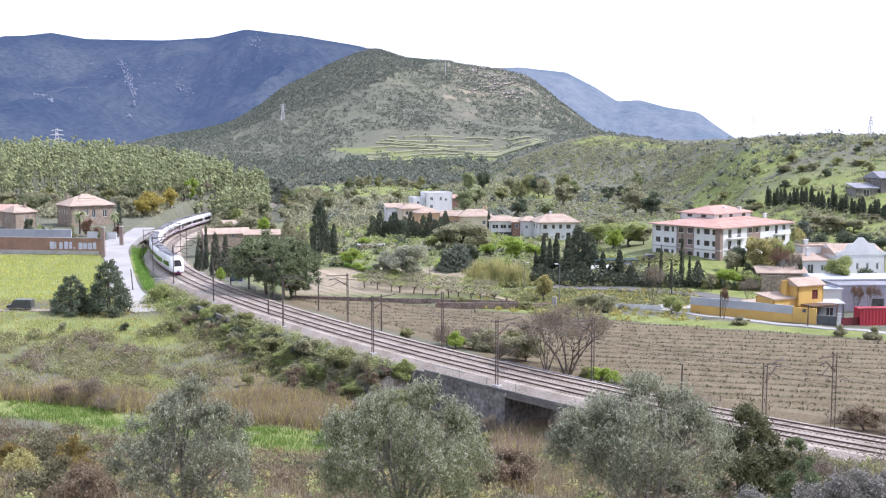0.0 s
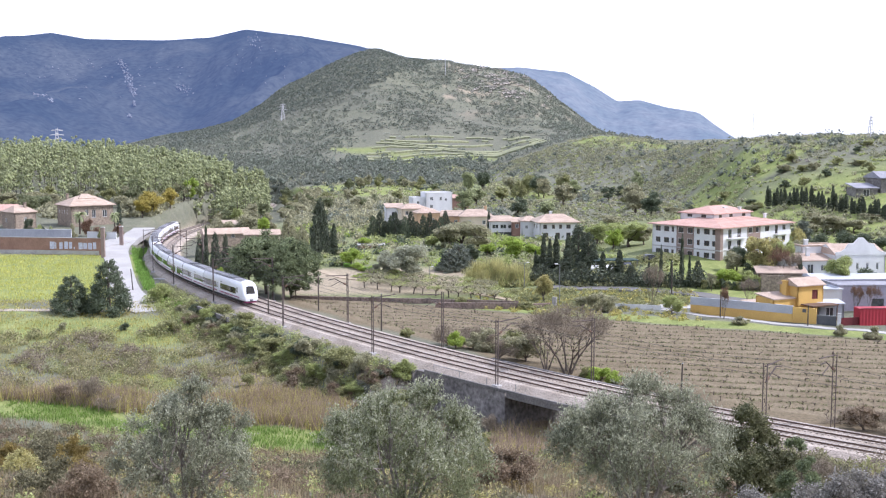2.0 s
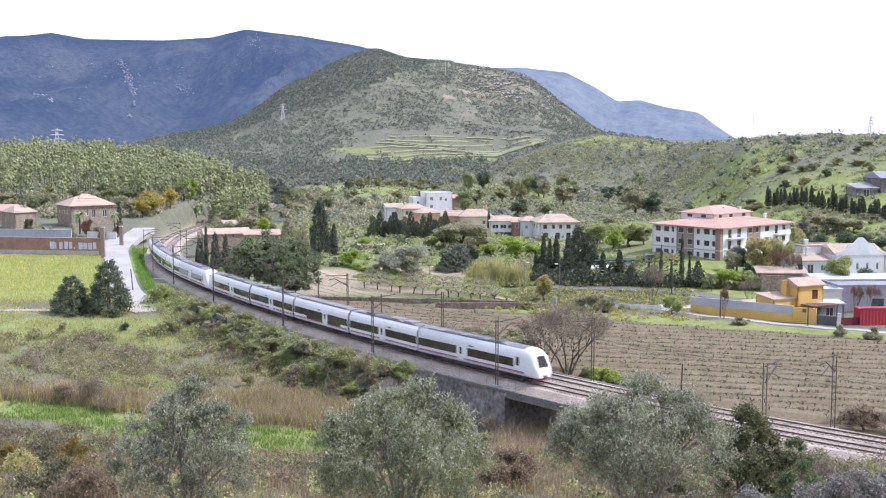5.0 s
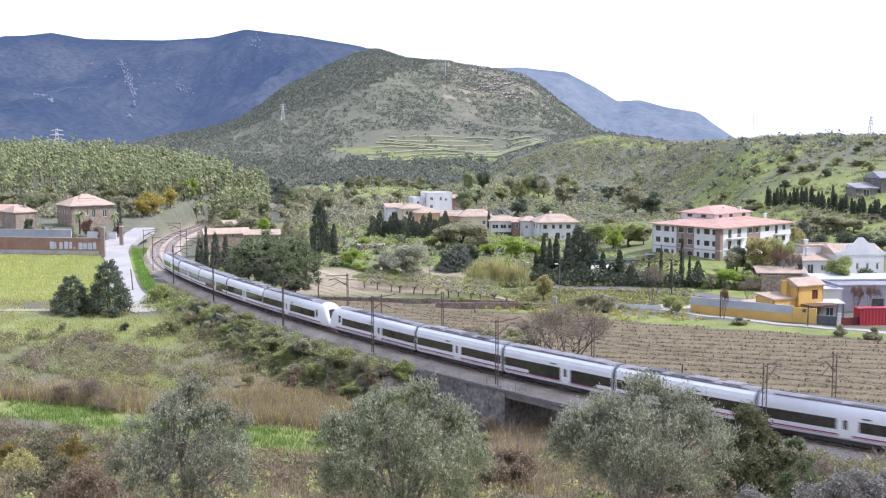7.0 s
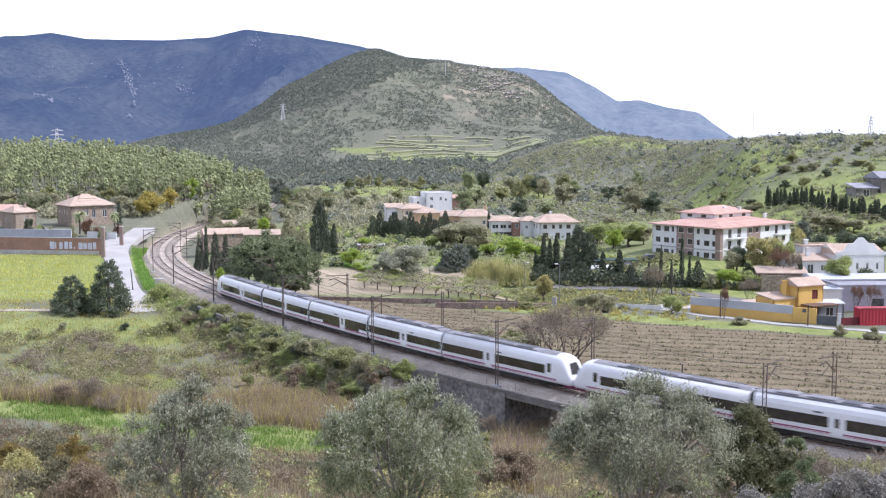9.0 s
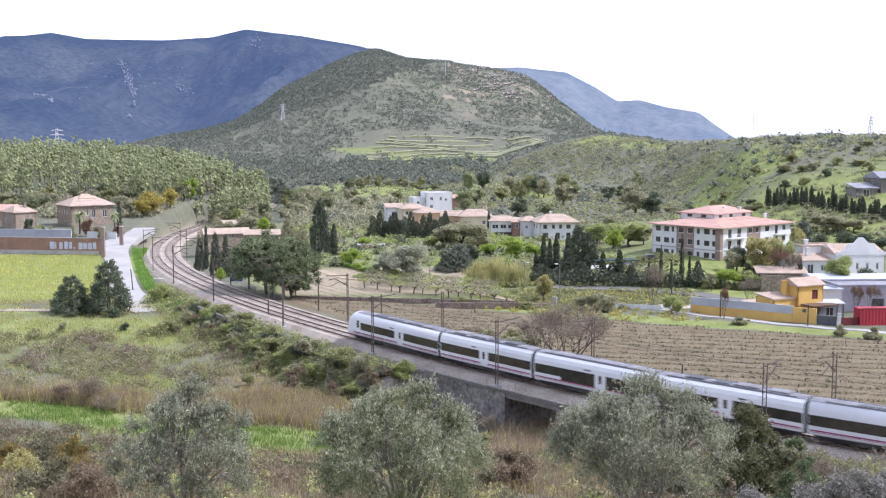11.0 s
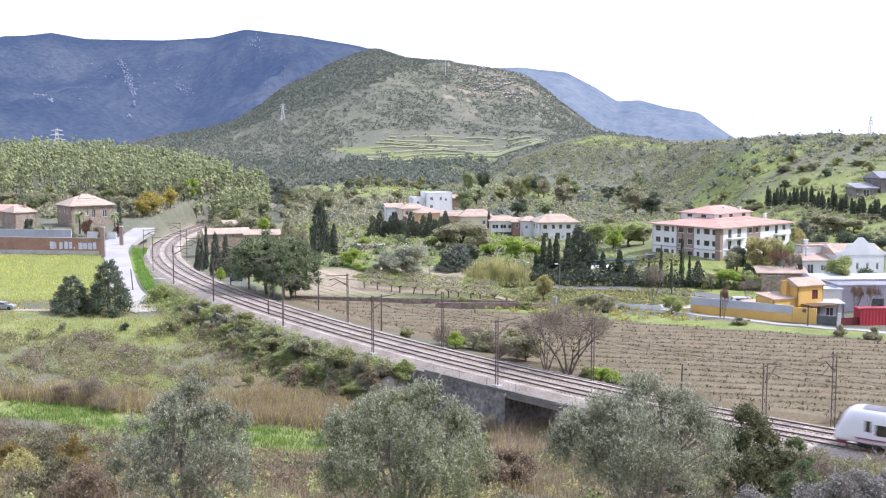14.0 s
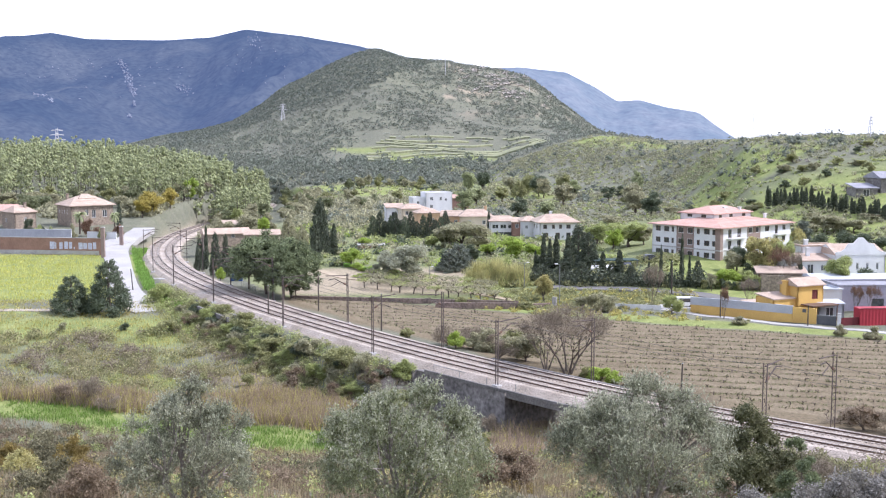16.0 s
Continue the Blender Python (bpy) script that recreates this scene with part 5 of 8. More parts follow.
# walls, gate and signs at the edge of the field
run_wall("field_wall", "long red-brown wall with concrete foot and graffiti", "brick", (-122.7, 292.0), (-86.9, 287.0), -1.0, 3.4, 0.35, cap=0.1)
FOOT = bpy.data.objects["field_wall"]
part("wall_foot", boxes((-17.2, 17.2, -0.32, -0.18, -0.8, 0.2)), "concrete", FOOT, "stained concrete foot of the wall")
gr = bmesh.new()
for k, (w, h, dz) in enumerate(((1.3, 1.3, 0), (0.5, 1.1, 0.1), (0.9, 1.2, 0), (1.1, 1.3, 0.05), (0.9, 1.2, 0.1), (0.3, 0.4, 0), (1.2, 1.2, 0), (1.1, 1.1, 0.05), (1.1, 1.15, 0), (0.9, 1.2, 0.1))):
    x = 3.9 + k * 1.3
    box(gr, x, x + w * 0.95, -0.2, -0.178, 0.55 + dz, 0.55 + dz + h * 1.45)
part("graffiti", gr, "graffiti", FOOT, "pale lavender sprayed lettering, unreadable")
run_wall("yard_wall", "grey painted yard wall behind the brick wall", "greywall", (-127.0, 303.0), (-99.0, 300.0), -0.8, 4.5, 0.3, cap=0.1, capmat="roofwhite")
run_wall("gate_pillar", "brown stone gate pillar beside the lane", "brownwall", (-86.0, 283.0), (-85.1, 283.0), -1.0, 6.5, 0.8, "gate pillar", cap=0.1)
run_wall("gate_pillar", "brown stone gate pillar beside the lane", "brownwall", (-87.9, 306.0), (-87.0, 306.0), -0.6, 4.9, 0.8, "gate pillar", cap=0.1)
run_wall("lane_wall", "low pale garden wall along the lane", "white", (-101.1, 320.0), (-92.3, 318.0), -0.5, 2.3, 0.3, cap=0.1)
run_wall("terrace_wall", "low brown dry-stone wall below the sandy yard", "drystone", (-29.0, 214.0), (14.0, 207.0), -1.8, -0.95, 0.4)

# ---------------------------------------------------------------- masts, wires, poles and lamps
def catenary_mast(s, off, high, arm):
    """Lattice mast beside the track with a cantilever that reaches over it (arm: metres across, signed)."""
    root = thing("catenary_mast", "rusty lattice steel catenary mast with cantilever arm beside the track", "catenary mast", place(s, off), group="catenary masts along the railway")
    for y in (-0.2, 0.2):
        part("upright", boxes((-0.06, 0.06, y - 0.03, y + 0.03, -1.3, high)), "mast", root)
    bm = bmesh.new()
    n = int(high / 0.36)
    for k in range(n):
        z = 0.1 + k * 0.36
        a, b = (-0.2, 0.2) if k % 2 else (0.2, -0.2)
        rod(bm, (0.05, a, z), (0.05, b, z + 0.36), 0.02, n=4)
    part("lacing", bm, "mast", root)
    part("footing", boxes((-0.45, 0.45, -0.5, 0.5, -1.6, -0.55), bevel=0.05), "concrete", root, "concrete footing")
    part("cantilever_arm", rod(bmesh.new(), (0, 0, 5.5), (arm * 0.75, 0, 6.75), 0.07), "mast", root)
    part("top_tube", rod(bmesh.new(), (0, 0, 7.1), (arm * 1.25, 0, 7.3), 0.07), "mast", root)
    part("steady_arm", rod(rod(bmesh.new(), (arm * 0.75, 0, 6.75), (arm * 1.12, 0, 6.6), 0.06), (arm * 0.45, 0, 6.2), (arm, 0, 5.55), 0.05), "mast", root)
    part("insulator", rod(bmesh.new(), (arm * 0.12, 0, 5.7), (arm * 0.24, 0, 5.9), 0.14, n=8), "brownframe", root)
    return root


for s in (66.1, 98.0, 127.0, 156.9, 188.0, 214.8, 240.8, 276.5, 303.0):
    catenary_mast(s, -3.1, 7.4, 3.1)
for s in (35.6, 75.1, 105.8, 134.0, 160.3, 190.8, 217.5, 247.2, 279.2, 306.0):
    catenary_mast(s, 7.0, 7.4, -3.1)


def overhead_line(off, knots):
    root = thing("overhead_line", "thin dark overhead contact wire and carrier wire", "overhead wire", kind="structure")
    bm = bmesh.new()
    for a, b in zip(knots, knots[1:]):
        pts = []
        for k in range(9):
            t = k / 8
            x, y, _ = line(a + (b - a) * t, off)
            pts.append((float(x), float(y), t, level(a + (b - a) * t)))
        for (x0, y0, t0, z0), (x1, y1, t1, z1) in zip(pts, pts[1:]):
            for low, sag in ((5.5, 0.0), (6.75, 0.75)):
                rod(bm, (x0, y0, z0 + low - sag * 4 * t0 * (1 - t0)), (x1, y1, z1 + low - sag * 4 * t1 * (1 - t1)), 0.016, n=4)
    part("wire", bm, "wire", root)


overhead_line(0.0, (-65, -29, 9, 36, 66.1, 98.0, 127.0, 156.9, 188, 214.8, 240.8, 276.5, 303, 330))
overhead_line(GAP, (-65, -29, 9, 35.6, 75.1, 105.8, 134, 160.3, 190.8, 217.5, 247.2, 279.2, 306, 332))


def timber_pole(x, y, high, lean=0.0):
    root = thing("timber_pole", "weathered dark timber pole standing in the field", "utility pole", at(x, y, gz(x, y), 0), group="timber poles")
    part("shaft", rod(bmesh.new(), (0, 0, -0.6), (lean, 0, high), 0.13, 0.09, 8), "wood", root)
    part("cap", rod(bmesh.new(), (lean, 0, high), (lean, 0, high + 0.12), 0.1, 0.03, 8), "galv", root)


timber_pole(-21.7, 195.0, 6.2)
timber_pole(-9.6, 174.2, 5.8)
timber_pole(28.0, 131.0, 6.9, 0.2)
timber_pole(-29.2, 187.0, 5.4)
timber_pole(-63.6, 230.0, 4.4, -0.4)
timber_pole(60.3, 184.6, 3.6)
timber_pole(48.0, 193.5, 4.5)
timber_pole(44.5, 218.0, 6.5)


def street_lamp(x, y, high, side):
    root = thing("street_lamp", "tall grey steel street lamp with flat head", "street lamp", at(x, y, gz(x, y), 0), group="street lamps")
    part("post", rod(bmesh.new(), (0, 0, -0.3), (0, 0, high), 0.09, 0.055, 8), "galv", root)
    part("arm", rod(bmesh.new(), (0, 0, high), (side * 0.7, 0, high + 0.1), 0.04), "galv", root)
    part("lamp_head", boxes((min(side * 0.3, side * 1.0), max(side * 0.3, side * 1.0), -0.15, 0.15, high + 0.06, high + 0.2), bevel=0.04), "frame", root, "pale lamp head")


street_lamp(21.6, 207.5, 7.6, -1)
street_lamp(-31.4, 208.0, 5.6, 1)
street_lamp(-2.8, 229.0, 3.6, 1)
street_lamp(16.4, 226.0, 5.0, 1)


def hill_pylon(x, y, high, mast=False):
    z = gz(x, y) - 1
    if mast:
        root = thing("radio_mast", "thin pale radio mast on the ridge", "radio mast", at(x, y, z, 0), group="masts on the hills")
        part("shaft", rod(bmesh.new(), (0, 0, 0), (0, 0, high), high * 0.014, high * 0.008, 5), "pylon", root)
        return
    root = thing("electricity_pylon", "pale lattice electricity pylon on the hillside", "pylon", at(x, y, z, 20), group="masts on the hills")
    b = high * 0.11
    for sx in (-1, 1):
        for sy in (-1, 1):
            part("leg", rod(bmesh.new(), (sx * b, sy * b, 0), (sx * b * 0.15, sy * b * 0.15, high), high * 0.012, n=4), "pylon", root)
    for k in range(7):
        z0, z1 = high * k / 8, high * (k + 1) / 8
        w0, w1 = b * (1 - 0.85 * k / 8), b * (1 - 0.85 * (k + 1) / 8)
        for s in (-1, 1):
            part("brace", rod(bmesh.new(), (-s * w0, -w0, z0), (s * w1, -w1, z1), high * 0.007, n=4), "pylon", root)
            part("brace", rod(bmesh.new(), (-w0, -s * w0, z0), (-w1, s * w1, z1), high * 0.007, n=4), "pylon", root)
    for z1, w in ((0.66, 0.24), (0.8, 0.2), (0.93, 0.16)):
        part("cross_arm", rod(rod(bmesh.new(), (-high * w, 0, high * z1), (0, 0, high * (z1 + 0.03)), high * 0.012, n=4), (high * w, 0, high * z1), (0, 0, high * (z1 + 0.03)), high * 0.012, n=4), "pylon", root)


hill_pylon(-145.0, 1030.0, 16.0)
hill_pylon(-238.0, 700.0, 21.0)
hill_pylon(2.5, 1200.0, 24.0, True)
hill_pylon(91.0, 1200.0, 14.0, True)
hill_pylon(130.5, 478.0, 12.5, True)
hill_pylon(160.0, 425.0, 9.0)

# ---------------------------------------------------------------- roads and small things
M["sandpath"] = material("sandy_path", (0.42, 0.345, 0.25), (0.34, 0.28, 0.20), 0.95, 0.3, 6, 0.25, 0.4)


def ribbon(name, label, pts, width, mat, lift=0.06, category="road", kind="structure", depth=0.4):
    """A road over the ground through the points, with a solid edge."""
    P = [Vector((*p, 0)) for p in pts]
    fine = []
    for i in range(len(P) - 1):
        a, b, c, d = P[max(i - 1, 0)], P[i], P[i + 1], P[min(i + 2, len(P) - 1)]
        for k in range(10):
            t = k / 10
            fine.append(0.5 * ((2 * b) + (c - a) * t + (2 * a - 5 * b + 4 * c - d) * t * t + (3 * b - a - 3 * c + d) * t ** 3))
    fine.append(P[-1])
    v, f = [], []
    for i, p in enumerate(fine):
        t = (fine[min(i + 1, len(fine) - 1)] - fine[max(i - 1, 0)]).normalized()
        n = Vector((-t.y, t.x, 0))
        z = max(gz(*(p + n * k * width / 2).xy) for k in (-1, -0.5, 0, 0.5, 1)) + lift
        for k in (-1, 1):
            q = p + n * (k * width / 2)
            v += [(q.x, q.y, z), (q.x, q.y, z - depth)]
        if i:
            a, b = (i - 1) * 4, i * 4
            f += [(a, a + 2, b + 2, b), (a + 1, a, b, b + 1), (a + 2, a + 3, b + 3, b + 2)]
    return tagged(part(name, (v, f), mat), label, category, kind=kind)


ribbon("road", "pale concrete village road behind the vineyard", [(29, 209.6), (32, 208.6), (42, 205.8), (50, 205.2), (62, 206.0)], 4.4, "paleroad")
ribbon("road_edge", "grey asphalt lane in front of the conifer hedge", [(19, 226.5), (24, 226), (31, 225.0), (38, 223.5), (46, 220.5), (52, 216.5), (57, 211)], 5.0, "asphalt")
ribbon("pavement", "pale concrete pavement beside the garden wall", [(40, 203.4), (44.5, 197.4), (51, 191.6), (58, 186.0), (66, 180.6), (72, 177.0), (90, 166)], 1.9, "paleroad", 0.1, "pavement")
ribbon("lane", "pale concrete lane that climbs beside the railway", [(-53.5, 205), (-57.5, 212), (-66.0, 232), (-73.5, 255), (-80.0, 276), (-86.5, 298), (-89.5, 318), (-91.5, 345)], 6.2, "paleroad", 0.08, "lane", depth=1.6)
ribbon("courtyard", "pale gravel yard behind the gate pillars", [(-98, 296), (-93, 306), (-90, 318)], 8.0, "paleroad", 0.1, "yard", depth=1.6)
ribbon("farm_track", "narrow dirt farm track across the grass", [(-130, 206.5), (-100, 206.5), (-82, 206.5), (-69, 206.5), (-55, 206.5)], 2.6, "ballast", 0.03, "farm track")
ribbon("dirt_path", "pale dirt path along the orchard", [(-27, 247), (-21, 238), (-12, 233), (-2, 227), (8, 218), (14, 212)], 2.0, "sandpath", 0.06, "path")
run_wall("guard_rail", "white painted crash barrier beside the road", "whiteline", (28.5, 206.0), (39.5, 202.4), -1.7, -1.1, 0.1, "crash barrier")
run_wall("orchard_wall", "low rough brown stone wall below the orchard", "drystone", (-1.4, 204.6), (13.6, 204.2), -2.1, -0.9, 0.45)
run_wall("orchard_wall", "low rough brown stone wall below the orchard", "drystone", (13.9, 204.3), (19.8, 206.4), -2.1, -1.2, 0.45)
run_wall("stone_post", "grey stone boundary post beside the lamp", "concrete", (20.2, 207.0), (21.0, 206.8), -1.9, -0.2, 0.6, "post")

trough = tagged(part("cable_trough", sweep([(-7.6, -1.2), (-7.6, -0.45), (-7.2, -0.45), (-7.2, -1.2)], 158, 176, 1.0), "darkdeck"), "stained concrete cable trough beside the ballast", "cable trough")
tagged(part("cable_trough", sweep([(-5.4, -1.2), (-5.4, -0.5), (-5.0, -0.5), (-5.0, -1.2)], 152, 182, 1.0), "darkdeck"), "stained concrete cable trough beside the ballast", "cable trough")
for s, o, a in ((140.0, 9.0, 0), (146.0, 8.6, 0)):
    fence = thing("platform_rail", "short grey tubular safety rail beside the track", "railing", place(s, o))
    for k in range(4):
        part("post", rod(bmesh.new(), (0, k * 1.6, -1.0), (0, k * 1.6, 0.3), 0.04), "galv", fence)
    for z in (-0.1, 0.28):
        part("bar", rod(bmesh.new(), (0, 0, z), (0, 4.8, z), 0.035), "galv", fence)
for x, y in ((-62.0, 243.5), (-60.6, 242.2)):
    slab = thing("concrete_slab", "pale broken concrete slab on the embankment", "slab", at(x, y, gz(x, y), 20))
    part("slab_body", boxes((-0.8, 0.8, -0.5, 0.5, -0.1, 0.22), bevel=0.05), "paleroad", slab)
for k in range(2):
    b = thing("recycling_bin", "blue plastic recycling bin under the pines", "bin", at(-44.6 + 1.5 * k, 238.0, gz(-44.6, 238) + 0.0, 8), group="recycling bins")
    part("body", boxes((-0.6, 0.6, -0.5, 0.5, 0.1, 1.35), bevel=0.06), "bluebin", b)
    part("lid", boxes((-0.64, 0.64, -0.54, 0.54, 1.35, 1.5), bevel=0.06), "bluebin", b)
aw = thing("car_port", "long dark green car port roof above parked cars", "car port", at(37.5, 246.0, gz(37.5, 246), 6))
part("roof", boxes((-5, 5, -2.2, 2.2, 2.0, 2.15)), "awning", aw)
for x in (-4.6, -1.5, 1.5, 4.6):
    part("post", rod(bmesh.new(), (x, -2, -0.5), (x, -2, 2.3), 0.06), "galv", aw)


def vehicle(label, mat, x, y, z, turn, van=False, group=""):
    """A small car or van with body, glass and wheels; its front points along +x."""
    root = thing("van" if van else "car", label, "van" if van else "car", at(x, y, z, turn), group)
    L, w, h = (4.6, 1.9, 1.9) if van else (4.1, 1.7, 1.45)
    low = [(-L / 2, 0.35), (L / 2 - 0.1, 0.35), (L / 2, 0.6), (L / 2 - 0.1, 0.85), (L / 2 - (0.8 if van else 1.1), 0.98), (-L / 2 + 0.05, 1.0)]
    top = [(-L / 2 + (0.05 if van else 0.2), 1.0), (L / 2 - (0.8 if van else 1.15), 0.98), (L / 2 - (1.35 if van else 1.9), h - 0.06), (L / 2 - (1.8 if van else 2.3), h), (-L / 2 + (0.2 if van else 0.9), h), (-L / 2 + (0.08 if van else 0.5), h - 0.1)]
    for name, prof, half, m in (("body", low, w / 2, mat), ("cabin", top, w / 2 - 0.1, mat)):
        bm = bmesh.new()
        a = [bm.verts.new((px, -half, pz)) for px, pz in prof]
        b = [bm.verts.new((px, half, pz)) for px, pz in prof]
        bm.faces.new(a), bm.faces.new(b[::-1])
        for i in range(len(a)):
            bm.faces.new((a[i], a[(i + 1) % len(a)], b[(i + 1) % len(a)], b[i]))
        part(name, bm, m, root)
    for s in (-1, 1):
        part("side_window", boxes((-L / 2 + 0.6, L / 2 - 1.7, s * (w / 2 - 0.1) - 0.02, s * (w / 2 - 0.1) + 0.02, 1.05, h - 0.18)), "glassdark", root)
        for xx in (-L / 2 + 0.8, L / 2 - 0.8):
            wh = part("wheel", rod(bmesh.new(), (xx, s * w / 2 - 0.1, 0.32), (xx, s * w / 2 + 0.04, 0.32), 0.32, n=14), "rubber", root)
            part("rim", rod(bmesh.new(), (xx, s * w / 2 - 0.02, 0.32), (xx, s * (w / 2 + 0.055), 0.32), 0.18, n=10), "galv", wh)
        part("headlight", boxes((L / 2 - 0.15, L / 2 - 0.02, s * 0.6 - 0.16, s * 0.6 + 0.16, 0.62, 0.78)), "frame", root)
    bm = bmesh.new()
    x0, x1 = L / 2 - (0.82 if van else 1.17), L / 2 - (1.33 if van else 1.87)
    c = [bm.verts.new(p) for p in ((x0 + 0.02, -w / 2 + 0.22, 1.03), (x0 + 0.02, w / 2 - 0.22, 1.03), (x1 + 0.03, w / 2 - 0.26, h - 0.1), (x1 + 0.03, -w / 2 + 0.26, h - 0.1))]
    bm.faces.new(c)
    part("windscreen", bm, "glassdark", root)
    return root


for k, (x, y, mat, word, t) in enumerate(((33.0, 243.5, "carwhite", "white", 80), (36.0, 243.8, "carwhite", "white", 85), (40.0, 244.5, "cardark", "dark grey", 90), (46.5, 250.5, "cardark", "dark grey", 20))):
    vehicle(f"parked {word} car below the apartment building", mat, x, y, gz(x, y), t, group="parked cars")
DARK_VAN = vehicle("dark grey van driving on the farm track", "cardark", -84.0, 206.5, -2.5, 180, van=True)
SILVER_CAR = vehicle("silver car driving on the farm track", "silver", -110.0, 206.5, -2.5, 0)
WHITE_VAN = vehicle("white van driving on the village road", "carwhite", 60.0, 205.0, -2.0, 150, van=True)

# ---------------------------------------------------------------- plants
_t = (1 + 5 ** 0.5) / 2
BALL = np.array([(-1, _t, 0), (1, _t, 0), (-1, -_t, 0), (1, -_t, 0), (0, -1, _t), (0, 1, _t), (0, -1, -_t), (0, 1, -_t), (_t, 0, -1), (_t, 0, 1), (-_t, 0, -1), (-_t, 0, 1)]) / math.sqrt(1 + _t * _t)
BALLF = np.array([(a, b, c) for a in range(12) for b in range(a + 1, 12) for c in range(b + 1, 12) if max(np.linalg.norm(BALL[a] - BALL[b]), np.linalg.norm(BALL[b] - BALL[c]), np.linalg.norm(BALL[a] - BALL[c])) < 1.2])
OCT = np.array([(1, 0, 0), (0, 1, 0), (-1, 0, 0), (0, -1, 0), (0, 0, 1), (0, 0, -1)]) * 1.15
OCTF = np.array([(0, 1, 4), (1, 2, 4), (2, 3, 4), (3, 0, 4), (1, 0, 5), (2, 1, 5), (3, 2, 5), (0, 3, 5)])


def quads(name, P, S, aspect, mat, parent=None, label="", seed=1, upright=0.0, cores=None, full=False):
    """Many small leaf blades, one at each place of P, S long, turned at random, pointed or (full) diamond-shaped; cores: dense lumps (centres, radii) inside."""
    rng = np.random.default_rng(seed)
    n = len(P)
    a = rng.normal(size=(n, 3))
    a[:, 2] += upright * np.sign(rng.random(n) + 1e-3) * 3
    a /= np.linalg.norm(a, axis=1)[:, None]
    b = np.cross(a, rng.normal(size=(n, 3)))
    b /= np.linalg.norm(b, axis=1)[:, None]
    S = np.broadcast_to(np.asarray(S, float), (n,))[:, None]
    w = b * S * aspect / 2
    v = np.stack([P + a * S / 2, P + w, P - a * S / 2, P - w] if full else [P + a * S * 0.55, P - a * S * 0.45 + w, P - a * S * 0.45 - w], 1).reshape(-1, 3)
    g = 4 if full else 3
    me = bpy.data.meshes.new(name)
    idx, start = np.arange(g * n), np.arange(0, g * n, g)
    if cores is not None:
        ICO, ICOF = (OCT, OCTF) if len(cores[0]) > 300 else (BALL, BALLF)
        m = len(ICO)
        c, r = np.asarray(cores[0], float), np.asarray(cores[1], float)
        k = len(c)
        w = c[:, None, :] + ICO[None] * rng.uniform(0.75, 1.1, (k, m, 1)) * r.reshape(k, 1, -1)
        idx = np.concatenate([idx, (g * n + m * np.arange(k)[:, None, None] + ICOF[None]).ravel()])
        start = np.concatenate([start, g * n + np.arange(0, 3 * len(ICOF) * k, 3)])
        v = np.concatenate([v, w.reshape(-1, 3)])
    me.vertices.add(len(v)), me.loops.add(len(idx)), me.polygons.add(len(start))
    me.vertices.foreach_set("co", v.astype(np.float32).ravel())
    me.loops.foreach_set("vertex_index", idx.astype(np.int32))
    me.polygons.foreach_set("loop_start", start.astype(np.int32))
    me.update(calc_edges=True)
    me.materials.append(M[mat] if isinstance(mat, str) else mat)
    ob = new(name, me)
    if parent is not None:
        ob.parent = parent
    if label:
        ob["label"] = label
    return ob


def tufts(rng, centres, radii, n, squash=0.8, shell=0.55):
    """Leaf places in rounded clumps, denser towards each clump's outside."""
    w = np.array(radii) ** 2
    k = rng.choice(len(centres), n, p=w / w.sum())
    d = rng.normal(size=(n, 3))
    d /= np.linalg.norm(d, axis=1)[:, None]
    r = (shell + (1 - shell) * rng.random(n)) * rng.random(n) ** 0.25 * 1.08
    d[:, 2] *= squash
    return np.array(centres)[k] + d * (np.array(radii)[k] * r)[:, None]


def limbs(root, base, tips, r, mat, seed, name="trunk", lean=0.04):
    """A trunk that forks into a limb for each tip."""
    rnd = random.Random(seed)
    bm = bmesh.new()
    fork = Vector((base[0] + rnd.uniform(-lean, lean), base[1] + rnd.uniform(-lean, lean), base[2]))
    rod(bm, (0, 0, -0.03), fork, r, r * 0.75, 7)
    for t in tips:
        t = Vector(t)
        m = fork.lerp(t, 0.5) + Vector((rnd.uniform(-lean, lean), rnd.uniform(-lean, lean), rnd.uniform(0, lean)))
        rod(bm, fork, m, r * 0.5, r * 0.33, 5)
        rod(bm, m, t, r * 0.33, r * 0.12, 5)
    return part(name, bm, mat, root)


def shape_round(root, mat, seed, bark="bark", n=9500, size=0.043, low=0.16):
    rng = np.random.default_rng(seed)
    cs, rs = [], []
    for _ in range(17):
        d = rng.normal(size=3)
        d /= np.linalg.norm(d)
        k = 0.30 * rng.random() ** 0.4
        cs.append((d[0] * k * 1.05, d[1] * k * 1.05, 0.54 + d[2] * k * 1.15))
        rs.append(rng.uniform(0.11, 0.21))
    limbs(root, (0, 0, low), cs[:6], 0.035, bark, seed)
    quads("crown", tufts(rng, cs, rs, n), rng.uniform(0.5, 1.3, n) * size, 0.6, mat, root, seed=seed, cores=(cs, np.array(rs) * 0.55))


def shape_small(root, mat, seed):
    shape_round(root, mat, seed, n=3600, size=0.060)


